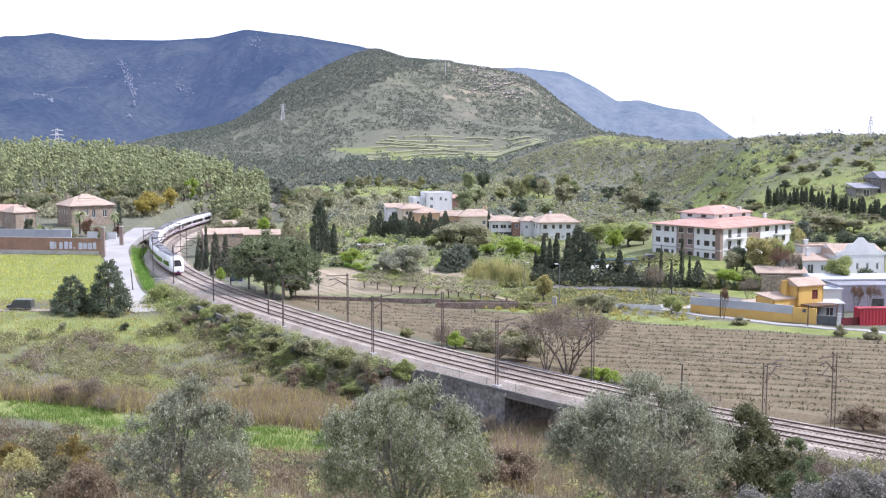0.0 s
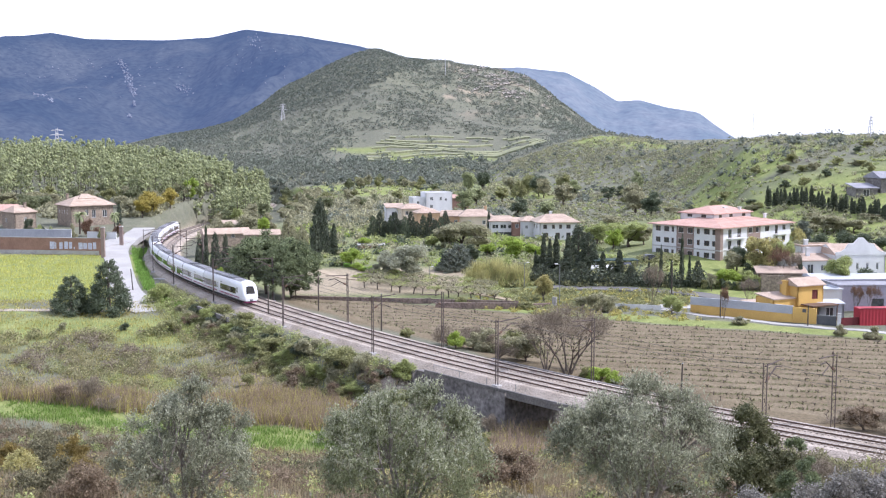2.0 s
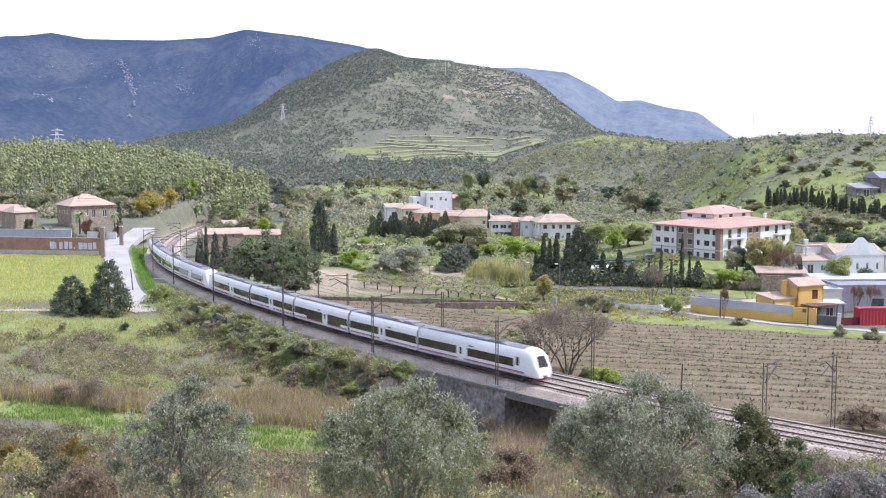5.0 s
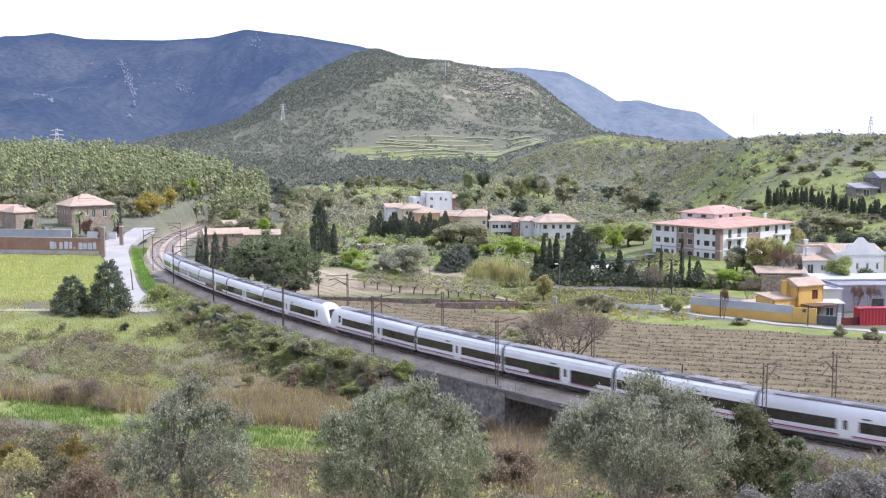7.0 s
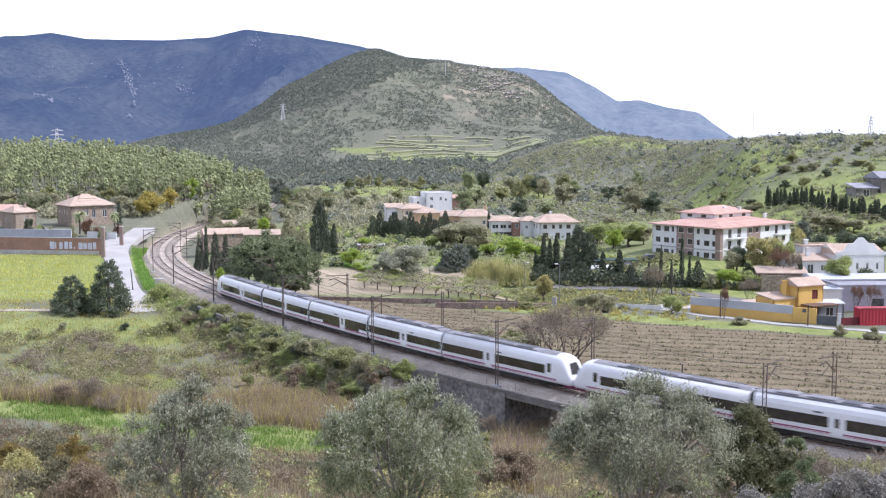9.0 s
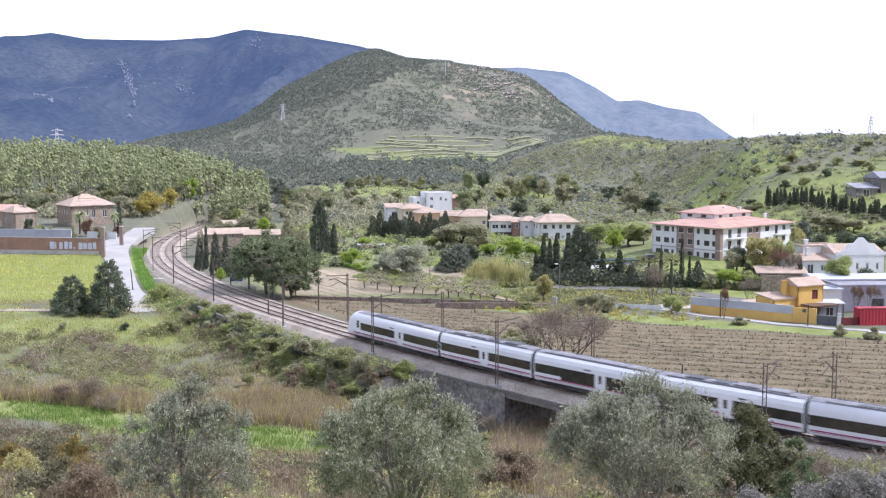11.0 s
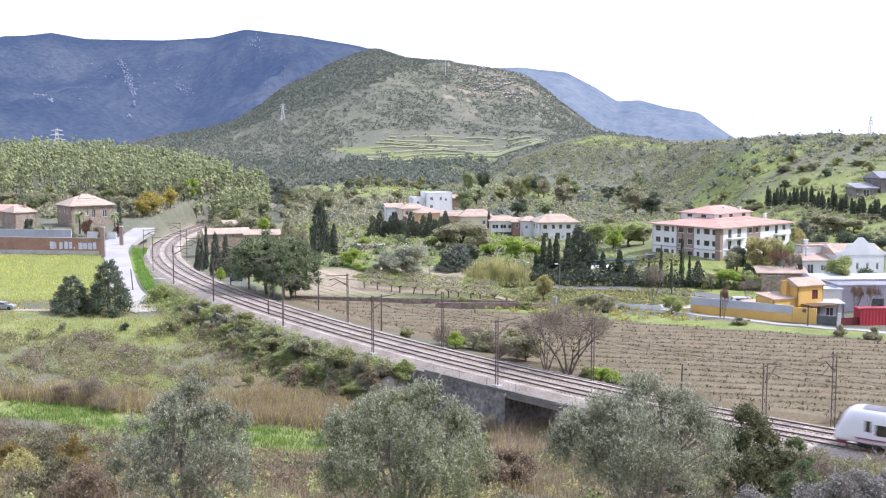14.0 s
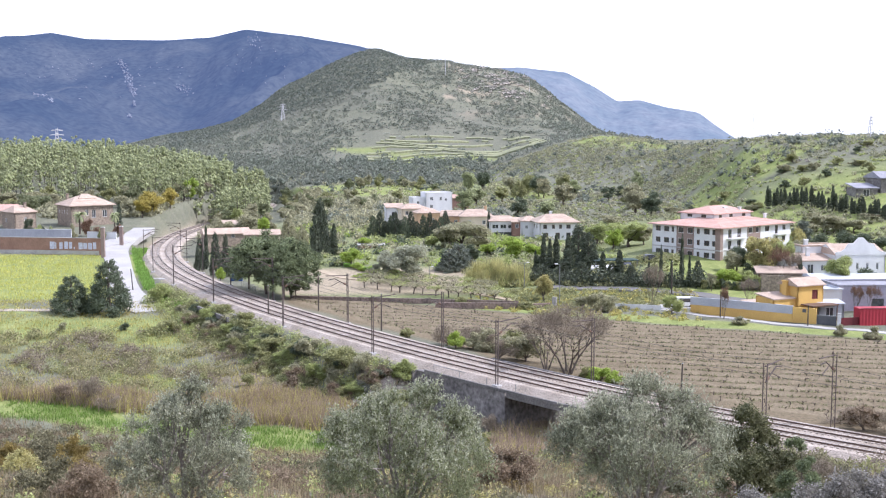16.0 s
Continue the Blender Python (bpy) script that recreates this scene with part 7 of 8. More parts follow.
plant("bare", "twig", 16.2, 144.6, 9.4, 15.0, "at the edge of the vineyard")
plant("bare", "twig", 13.4, 144.2, 7.8, 9.5, "at the edge of the vineyard")
plant("bush", "lime", 20.4, 142.3, 3.4, 4.3, "at the edge of the vineyard")
plant("bush", "lime", 21.7, 141.5, 2.5, 2.8, "at the edge of the vineyard")
plant("bush", "scrub", 18.7, 143.5, 2.6, 2.2, "at the edge of the vineyard")
plant("bush", "twig", 0.6, 161.6, 4.7, 5.7, "at the edge of the vineyard")
plant("bush", "greygreen", 6.9, 158.9, 4.7, 5.6, "at the edge of the vineyard")
plant("bush", "twig", 4.5, 165.6, 4.4, 5.0, "at the edge of the vineyard")
plant("bush", "greygreen", 11.2, 150.8, 5.3, 6.0, "at the edge of the vineyard")
plant("bush", "scrub", -5.4, 167.4, 2.2, 2.5, "at the edge of the vineyard")
plant("bush", "lime", 1.8, 159.3, 3.4, 3.2, "at the edge of the vineyard")
plant("bush", "greygreen", 5.6, 167.0, 3.4, 3.8, "at the edge of the vineyard")
plant("bush", "twig", 7.7, 150.4, 3.8, 6.0, "at the edge of the vineyard")
plant("bush", "scrub", 10.1, 160.2, 4.7, 4.8, "at the edge of the vineyard")
plant("bush", "scrub", -5.0, 168.4, 1.5, 2.0, "at the edge of the vineyard")
plant("bush", "lime", -17.2, 238.0, 1.3, 4.3, "in the orchard below the houses")
plant("bush", "scrub", 3.3, 207.1, 2.2, 3.1, "at the edge of the vineyard")
plant("bush", "scrub", 15.0, 203.7, 1.7, 4.1, "at the edge of the vineyard")
plant("bush", "twig", 43.4, 118.0, 2.1, 6.5, "at the edge of the vineyard")
plant("bush", "heath", 43.0, 117.0, 2.1, 3.4, "at the edge of the vineyard")
plant("arbour", "spring", -15.8, 225.5, 2.3, 3.4, "in rows on sandy soil")
plant("arbour", "greygreen", -13.1, 223.7, 2.5, 3.9, "in rows on sandy soil")
plant("arbour", "greygreen", -10.3, 222.5, 2.6, 3.6, "in rows on sandy soil")
plant("arbour", "spring", -8.5, 221.2, 2.5, 3.9, "in rows on sandy soil")
plant("arbour", "greygreen", -5.8, 219.4, 2.6, 3.7, "in rows on sandy soil")
plant("arbour", "greygreen", -4.0, 218.8, 2.4, 3.4, "in rows on sandy soil")
plant("arbour", "spring", -1.4, 217.0, 2.2, 3.8, "in rows on sandy soil")
plant("arbour", "greygreen", 1.1, 215.8, 2.6, 3.4, "in rows on sandy soil")
plant("arbour", "greygreen", 2.8, 214.6, 2.5, 3.8, "in rows on sandy soil")
plant("arbour", "spring", 5.4, 213.4, 2.3, 3.6, "in rows on sandy soil")
plant("arbour", "greygreen", 7.1, 212.3, 2.5, 3.3, "in rows on sandy soil")
plant("arbour", "greygreen", 9.6, 211.1, 2.5, 3.7, "in rows on sandy soil")
plant("arbour", "spring", 11.9, 209.4, 2.3, 3.3, "in rows on sandy soil")
plant("arbour", "greygreen", -14.8, 229.9, 2.4, 3.6, "in rows on sandy soil")
plant("arbour", "greygreen", -12.9, 229.3, 2.6, 3.9, "in rows on sandy soil")
plant("arbour", "spring", -10.1, 227.4, 2.4, 3.7, "in rows on sandy soil")
plant("arbour", "greygreen", -7.3, 226.2, 2.3, 4.0, "in rows on sandy soil")
plant("arbour", "greygreen", -5.4, 224.9, 2.6, 3.8, "in rows on sandy soil")
plant("arbour", "spring", -2.8, 223.7, 2.4, 3.4, "in rows on sandy soil")
plant("arbour", "greygreen", -1.0, 222.5, 2.3, 3.8, "in rows on sandy soil")
plant("arbour", "greygreen", 1.6, 220.6, 2.5, 3.6, "in rows on sandy soil")
plant("arbour", "spring", 4.2, 219.4, 2.4, 3.9, "in rows on sandy soil")
plant("arbour", "greygreen", 5.9, 218.2, 2.3, 3.7, "in rows on sandy soil")
plant("arbour", "greygreen", 8.5, 217.0, 2.5, 3.3, "in rows on sandy soil")
plant("arbour", "spring", 10.2, 215.8, 2.4, 3.7, "in rows on sandy soil")
plant("arbour", "greygreen", -14.7, 235.7, 2.6, 3.7, "in rows on sandy soil")
plant("arbour", "greygreen", -11.8, 233.8, 2.6, 4.0, "in rows on sandy soil")
plant("arbour", "spring", -9.9, 233.1, 2.5, 3.8, "in rows on sandy soil")
plant("arbour", "greygreen", -7.0, 231.2, 2.3, 4.1, "in rows on sandy soil")
plant("arbour", "greygreen", -4.3, 229.9, 2.6, 3.8, "in rows on sandy soil")
plant("arbour", "spring", -2.4, 228.7, 2.4, 3.6, "in rows on sandy soil")
plant("arbour", "greygreen", 0.2, 227.4, 2.3, 3.9, "in rows on sandy soil")
plant("arbour", "greygreen", 2.1, 226.2, 2.6, 3.7, "in rows on sandy soil")
plant("arbour", "spring", 4.8, 224.9, 2.5, 4.0, "in rows on sandy soil")
plant("arbour", "greygreen", 7.4, 223.1, 2.4, 3.7, "in rows on sandy soil")
plant("arbour", "greygreen", 9.2, 221.8, 2.6, 3.4, "in rows on sandy soil")
plant("round", "greygreen", 96.8, 292.0, 5.5, 8.2, "beside the apartment building")
plant("round", "greygreen", 99.9, 288.0, 5.0, 9.2, "beside the apartment building")
plant("round", "greygreen", 104.0, 285.0, 4.2, 7.7, "beside the apartment building")
plant("round", "hilldark", 86.1, 270.0, 6.8, 6.8, "beside the apartment building")
plant("bush", "dark", 94.1, 262.0, 5.9, 7.9, "beside the apartment building")
plant("bush", "dark", 100.9, 262.0, 5.9, 9.2, "beside the apartment building")
plant("bush", "dark", 86.2, 258.0, 5.7, 7.0, "beside the apartment building")
plant("round", "greygreen", 114.5, 300.0, 1.5, 9.0, "beside the apartment building")
plant("bush", "greygreen", 4.4, 159.4, 3.3, 3.8, "at the edge of the vineyard")
plant("bush", "twig", 7.0, 158.2, 3.8, 3.8, "at the edge of the vineyard")

# ---------------------------------------------------------------- foreground olives and shrubs
OLIVES = []                                               # (tree, its pose at rest), stirred by the wind


def near_olive(x, y, high, wide, tint, seed, n=26000, bare=0.3, tops=((0, 0, 1.0),), label=""):
    """An olive with many limbs that fan out from the ground into lobes of small silvery leaves; tops: (x, y, height) of the lobes that stand out, bare: how much of its foot is leafless."""
    rng, rnd = np.random.default_rng(seed), random.Random(seed)
    root = thing("olive_tree", label, "olive tree", at(x, y, gz(x, y) - 0.1, 0), group="olive trees on the slope")
    OLIVES.append((root, root.matrix_basis.copy()))
    cs, rs = [], []
    for k in range(58):
        t = (k + 0.5) / 58
        zc = 1 - (1.75 - bare) * t
        w = math.sqrt(max(0.0, 1 - zc * zc))
        a = 2.4 * k + rnd.uniform(-0.3, 0.3)
        g = rnd.uniform(0.78, 1.08) * (1.0 if k % 3 else 0.62)
        cs.append((math.cos(a) * w * g * wide * 0.41, math.sin(a) * w * g * wide * 0.41, high * (0.50 + 0.36 * zc * g)))
        rs.append(wide * rnd.uniform(0.055, 0.105))
    for tx, ty, tz in tops:
        for _ in range(7):
            cs.append((tx * wide + rnd.gauss(0, 0.035) * wide, ty * wide + rnd.gauss(0, 0.035) * wide, high * (tz - abs(rnd.gauss(0, 0.07)))))
            rs.append(wide * rnd.uniform(0.045, 0.08))
    bm = bmesh.new()
    main = []
    for k in range(11):
        a = 2.4 * k + rnd.uniform(-0.2, 0.2)
        r = math.sqrt((k + 0.4) / 11)
        main.append((Vector((math.cos(a) * 0.25 * r, math.sin(a) * 0.25 * r, 0)), Vector((math.cos(a) * r * wide * 0.26, math.sin(a) * r * wide * 0.26, high * rnd.uniform(0.34, 0.46)))))
    for foot, fork in main:
        mid = foot.lerp(fork, 0.5) + Vector((rnd.uniform(-0.12, 0.12), rnd.uniform(-0.12, 0.12), 0.1))
        rod(bm, foot - Vector((0, 0, 0.3)), mid, 0.10, 0.075, 6)
        rod(bm, mid, fork, 0.075, 0.055, 6)
    for c in cs:
        c = Vector(c)
        fork = min(main, key=lambda m: (m[1] - c).length)[1]
        mid = fork.lerp(c, 0.5) + Vector((rnd.uniform(-0.25, 0.25), rnd.uniform(-0.25, 0.25), rnd.uniform(-0.05, 0.3)))
        rod(bm, fork, mid, 0.045, 0.03, 5)
        rod(bm, mid, c + (c - mid) * 0.4, 0.03, 0.008, 5)
    part("limb_frame", bm, "palebark", root)
    # sprays: short twigs that leave each lobe outwards and up, with leaves along them
    C, R = np.array(cs), np.array(rs)
    heart = np.array((0, 0, 0.42 * high))
    per = 14
    m = n // per
    k = rng.choice(len(C), m, p=R ** 2 / (R ** 2).sum())
    d = rng.normal(size=(m, 3))
    out = C[k] - heart
    out /= np.linalg.norm(out, axis=1)[:, None]
    d = d / np.linalg.norm(d, axis=1)[:, None] + 0.55 * out + (0, 0, 0.35)
    d /= np.linalg.norm(d, axis=1)[:, None]
    a = C[k] + d * R[k][:, None] * rng.uniform(0.1, 0.9, (m, 1))
    span = rng.uniform(0.25, 0.75, m) * wide / 7
    t = (np.arange(per) + rng.random((m, per))) / per
    P = a[:, None, :] + d[:, None, :] * (t * span[:, None])[:, :, None] + rng.normal(size=(m, per, 3)) * 0.045
    # high outer tips get the paler leaf: sunlight on them is put into colour
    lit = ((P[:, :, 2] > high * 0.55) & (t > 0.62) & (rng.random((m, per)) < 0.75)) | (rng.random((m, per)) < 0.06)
    keep = rng.random((m, per)) < np.clip((P[:, :, 2] / high - bare * 0.6) / 0.22, 0.06, 1)
    for name, pick, tone, word in (("leaves", keep & ~lit, tint, ""), ("sunlit_leaves", keep & lit, "olivetip", "pale silvery tip leaves, sunlit look in the colour")):
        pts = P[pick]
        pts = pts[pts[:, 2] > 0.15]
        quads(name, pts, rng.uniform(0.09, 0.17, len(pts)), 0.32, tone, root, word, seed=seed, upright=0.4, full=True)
    return root


near_olive(-11.1, 48.0, 6.1, 6.4, "olive", 5, 42000, 0.1, ((0.06, 0.0, 1.0), (-0.16, 0, 0.86), (0.2, 0, 0.84)), "silvery grey olive tree with thin upright stems on the slope")
near_olive(-1.7, 46.0, 5.6, 7.6, "oliveg", 8, 54000, 0.1, ((0.1, 0.0, 1.0), (-0.14, 0, 0.92), (0.3, 0.05, 0.82), (-0.32, 0, 0.78)), "rounded grey-green olive tree on the near slope")
near_olive(8.7, 48.5, 6.3, 7.9, "olive", 13, 56000, 0.3, ((0.0, 0.0, 0.97), (-0.2, 0.0, 0.84), (0.19, 0, 0.88), (0.36, 0, 0.68), (-0.38, 0, 0.64), (0.28, 0, 0.78), (-0.29, 0, 0.74)), "pale silvery olive tree with visible limbs")


def near_shrub(x, y, high, wide, tint, seed, n=5000, size=0.14, label="", name="shrub"):
    rng = np.random.default_rng(seed)
    root = thing(name, label, "shrub", at(x, y, gz(x, y) - 0.05, 0), group="shrubs on the near slope")
    cs, rs = [], []
    for _ in range(26):
        a, k = rng.random() * 6.283, 0.40 * wide * rng.random() ** 0.5
        cs.append((math.cos(a) * k, math.sin(a) * k, high * rng.uniform(0.12, 0.88 - 0.45 * (k / (0.4 * wide)) ** 2)))
        rs.append(rng.uniform(0.10, 0.19) * wide)
    limbs(root, (0, 0, 0.15 * high), cs[:9], 0.05, "bark", seed, "stem", 0.15)
    P = tufts(rng, cs, rs, n, 0.9, 0.3)
    P = P[P[:, 2] > 0.03]
    quads("leaves", P, rng.uniform(0.7, 1.5, len(P)) * size, 0.42 if tint != "twig" else 0.07, tint, root, seed=seed, full=True, cores=(cs, np.array(rs) * 0.6) if tint in ("dark", "hilldark", "darkbush") else None)
    return root


near_shrub(16.2, 60.0, 6.3, 5.0, "darkbush", 21, 30000, 0.12, "dense dark green shrub on the slope above the railway")
near_shrub(18.3, 61.5, 4.6, 3.6, "darkbush", 22, 15000, 0.12, "dense dark green shrub on the near slope")
near_shrub(16.1, 50.0, 4.7, 2.3, "pined", 23, 13000, 0.12, "upright dull green shrub on the near slope")
near_shrub(11.5, 33.0, 2.3, 3.0, "blossom", 25, 15600, 0.085, "pale blossoming shrub close to the viewpoint")
near_shrub(9.3, 32.0, 1.8, 2.6, "blossom", 26, 12000, 0.085, "pale blossoming shrub close to the viewpoint")
near_shrub(13.2, 33.5, 2.6, 2.6, "blossom", 27, 13200, 0.085, "pale blossoming shrub close to the viewpoint")
near_shrub(7.3, 31.0, 1.5, 1.6, "olive", 28, 8400, 0.085, "low silvery shrub close to the viewpoint")
near_shrub(-29.0, 86.0, 3.4, 3.4, "ambernear", 31, 7000, 0.17, "amber-tinged shrub at the foot of the slope")
near_shrub(-34.5, 88.0, 3.2, 3.6, "ambernear", 46, 7000, 0.17, "amber-tinged shrub at the foot of the slope")
near_shrub(-31.5, 83.5, 2.2, 4.0, "gold", 47, 6000, 0.16, "golden green shrub at the foot of the slope")
near_shrub(-26.0, 79.0, 2.0, 3.4, "ambernear", 48, 5000, 0.15, "low amber shrub on the near slope")
near_shrub(-34.0, 94.0, 3.6, 7.0, "scrubnear", 32, 10080, 0.2, "wide grey-green shrub at the foot of the slope")
near_shrub(-25.0, 96.0, 3.0, 4.2, "dark", 33, 6720, 0.2, "dark green shrub at the foot of the slope")
near_shrub(-8.3, 128.0, 5.2, 9.4, "darkbush", 34, 16000, 0.18, "large rounded dark shrub beside the reeds")
near_shrub(-20.0, 62.0, 2.6, 4.5, "heath", 35, 9120, 0.15, "brown heathy shrub on the near slope")
near_shrub(-23.5, 66.0, 2.8, 4.5, "scrubnear", 36, 9120, 0.15, "grey-green shrub on the near slope")
near_shrub(4.2, 70.0, 3.0, 4.6, "heath", 37, 9120, 0.16, "brown heathy shrub on the near slope")
near_shrub(21.5, 74.0, 2.8, 5.0, "scrubnear", 41, 8000, 0.17, "olive-brown shrub on the slope above the railway")
near_shrub(26.0, 78.0, 2.4, 5.0, "scrubnear", 42, 8000, 0.17, "grey-green shrub on the slope above the railway")
near_shrub(24.0, 66.0, 2.6, 4.6, "twig", 43, 6000, 0.3, "leafless grey-brown shrub on the slope above the railway")
near_shrub(20.5, 56.0, 2.8, 4.2, "scrubnear", 44, 8000, 0.15, "grey-green shrub on the slope above the railway")
near_shrub(12.4, 62.0, 4.0, 4.0, "scrubnear", 45, 7000, 0.15, "grey-green shrub on the near slope")
near_shrub(12.5, 72.0, 3.0, 4.0, "scrubnear", 38, 7680, 0.16, "olive-brown shrub on the near slope")


for k in range(5):
    bx, by, _ = line(281.5 + 3.0 * k, 9.6 + 1.2 * math.sin(k * 2.1))
    plant("bush", "twig" if k % 2 else "heath", float(bx), float(by), 3.4 + 0.7 * math.sin(k * 1.7), 4.6, "beyond the railway at the vineyard's edge")


def gravel_cone(s, off, reach):
    """Loose ballast that has run down beside the abutment."""
    cx, cy, _ = line(s, off)
    v, f = [], []
    for i in range(9):
        for j in range(28):
            a, t = 6.283 * j / 28, i / 8
            r = reach * t * (0.85 + 0.25 * noise.noise(Vector((math.cos(a) * 2, math.sin(a) * 2, t * 3))))
            v.append((float(cx) + r * math.cos(a), float(cy) + r * math.sin(a), -0.75 - 6.3 * t ** 1.15 + 0.25 * noise.noise(Vector((r * math.cos(a), r * math.sin(a), 4.0)))))
    for i in range(8):
        f += [(i * 28 + j, i * 28 + (j + 1) % 28, (i + 1) * 28 + (j + 1) % 28, (i + 1) * 28 + j) for j in range(28)]
    return tagged(part("gravel_slope", (v, f), "ballast", smooth=True), "loose grey-brown gravel slope beside the bridge abutment", "gravel slope", kind="structure")


gravel_cone(222.5, -4.6, 8.0)


def bank(shape, tint, x, y, high, wide):
    return plant(shape, tint, x, y, high, wide, "on the railway embankment")


bank("bush", "scrub", -26.2, 170.2, 2.8, 6.0)
bank("bush", "greygreen", -19.6, 162.0, 4.0, 5.3)
bank("bush", "scrub", -13.6, 153.3, 4.6, 5.8)
bank("bush", "greygreen", -11.0, 150.4, 4.0, 3.8)
bank("bush", "heath", -8.9, 146.7, 4.2, 5.9)
bank("bush", "spring", -5.2, 145.5, 3.5, 3.6)
bank("bush", "scrub", -5.6, 142.6, 3.7, 5.8)
bank("bush", "greygreen", -2.4, 138.0, 3.6, 4.9)
bank("bush", "heath", 3.2, 136.5, 2.3, 4.1)
bank("bush", "scrub", -15.2, 154.1, 2.2, 3.9)
bank("bush", "scrub", -32.3, 180.4, 2.1, 3.6)
bank("bush", "greygreen", -36.2, 186.5, 2.6, 3.2)
bank("bush", "scrub", -45.9, 187.5, 2.8, 5.6)
bank("bush", "twig", -46.4, 147.1, 5.8, 4.4)
bank("bush", "twig", -42.9, 144.3, 2.6, 5.0)
bank("bush", "heath", -50.6, 147.5, 3.4, 5.2)
bank("bush", "heath", -20.8, 154.6, 2.4, 3.9)
bank("bush", "scrub", -34.1, 158.0, 2.3, 2.7)
bank("bush", "scrub", -27.3, 156.3, 2.5, 2.7)
bank("bush", "heath", -13.8, 147.5, 3.0, 4.4)
bank("bush", "heath", 11.8, 131.3, 2.7, 3.3)
bank("bush", "blossom", 7.9, 127.8, 1.9, 1.5)
bank("bush", "scrub", 5.0, 127.4, 2.6, 4.5)
bank("bush", "heath", 14.8, 127.8, 2.9, 4.5)
bank("bush", "twig", 5.6, 131.0, 4.2, 3.4)


for k in range(46):
    s0 = 160 + 1.45 * k
    bx, by, _ = line(s0, -5.9 - 4.6 * abs(math.sin(k * 2.7)))
    bank("bush", ("scrub", "scrub", "spring", "greygreen", "scrub", "dark", "heath")[k * 5 % 7], float(bx), float(by), 2.0 + 1.4 * abs(math.sin(k * 1.9)), 2.8 + 1.4 * abs(math.sin(k * 3.3)))


def scatter(n, u0, u1, d0, d1, seed, apart=0.0):
    """Places at random in a wedge of the valley."""
    rng = np.random.default_rng(seed)
    d = np.sqrt(rng.uniform(d0 * d0, d1 * d1, n))
    return np.stack([rng.uniform(u0, u1, n) * d, d], 1)


def clear(p, margin):
    s, off = beside(p[:, 0], p[:, 1])
    return (off < -margin) | (off > margin + GAP)


# rows and groves further up the valley
for (x, y), k in zip(scatter(44, -0.41, -0.215, 372, 440, 14), range(99)):
    if clear(np.array([(x, y)]), 8)[0]:
        plant("small", ("greygreen", "oliveg", "scrub")[k % 3], float(x), float(y), 4.5 + (k * 37 % 10) * 0.35, 6.0 + (k * 13 % 7) * 0.5, "in the olive grove below the pines")
for (x, y), k in zip(scatter(46, -0.205, -0.10, 350, 480, 4), range(99)):
    if clear(np.array([(x, y)]), 6)[0] and not -0.172 < x / y < -0.143:
        plant("small", ("greygreen", "scrub", "greygreen", "oliveg")[k % 4], float(x), float(y), 4.0 + (k * 37 % 10) * 0.35, 5.5 + (k * 13 % 7) * 0.5, "in the grove below the hill")
for (x, y), k in zip(scatter(26, -0.09, 0.0, 400, 560, 9), range(99)):
    plant("small", ("greygreen", "scrub", "oliveg")[k % 3], float(x), float(y), 4.0 + (k * 37 % 10) * 0.3, 6.0, "in the grove below the hill")
for (x, y), k in zip(scatter(24, 0.01, 0.19, 370, 520, 6), range(99)):
    plant("round" if k % 3 == 0 else "small", ("dark", "greygreen", "pine", "scrub")[k % 4], float(x), float(y), 6.0 + (k * 37 % 10) * 0.6, 8.0 + (k * 13 % 7) * 0.5, "on the hillside above the village")
for (x, y), k in zip(scatter(30, 0.20, 0.40, 338, 395, 7), range(99)):
    plant("bush", ("dark", "scrub", "greygreen", "scrub")[k % 4], float(x), float(y), 2.2 + (k * 37 % 10) * 0.25, 5.0, "on the green hillside")
for k in range(34):
    plant("cypress", "cypress", 97.0 + 19.5 * k / 33 + 0.2 * math.sin(k * 5.1), 337.5 - 41.0 * k / 33 + 0.6 * math.sin(k * 2.3), 4.4 + 0.9 * math.sin(k * 1.7) + (1.8 if k in (0, 3, 10, 13, 19) else 0), 2.4 + 0.5 * math.sin(k * 3.1), "in a long row on the slope")
for k in range(15):
    plant("fir", "cypress" if k % 3 else "dark", -19.5 + 1.55 * k + 0.4 * math.sin(k * 7), 314 + 3 * math.sin(k * 3), 6.0 + 1.5 * math.sin(k * 2.1), 4.4, "in a dark hedge row below the village")
for k in range(13):
    plant("bush", "dark" if k % 2 else "scrub", 52.5 + 1.05 * k, 224.5 - 0.15 * k, 2.6 + 0.4 * math.sin(k * 3), 2.4, "in a clipped hedge below the apartments")
# ---------------------------------------------------------------- woods, scrub, reeds and grass
def stuff(name, label, category, P, S, aspect, mat, seed, upright=0.0, cores=None):
    return tagged(quads(name, P, S, aspect, mat, seed=seed, upright=upright, cores=cores), label, category, kind="stuff")


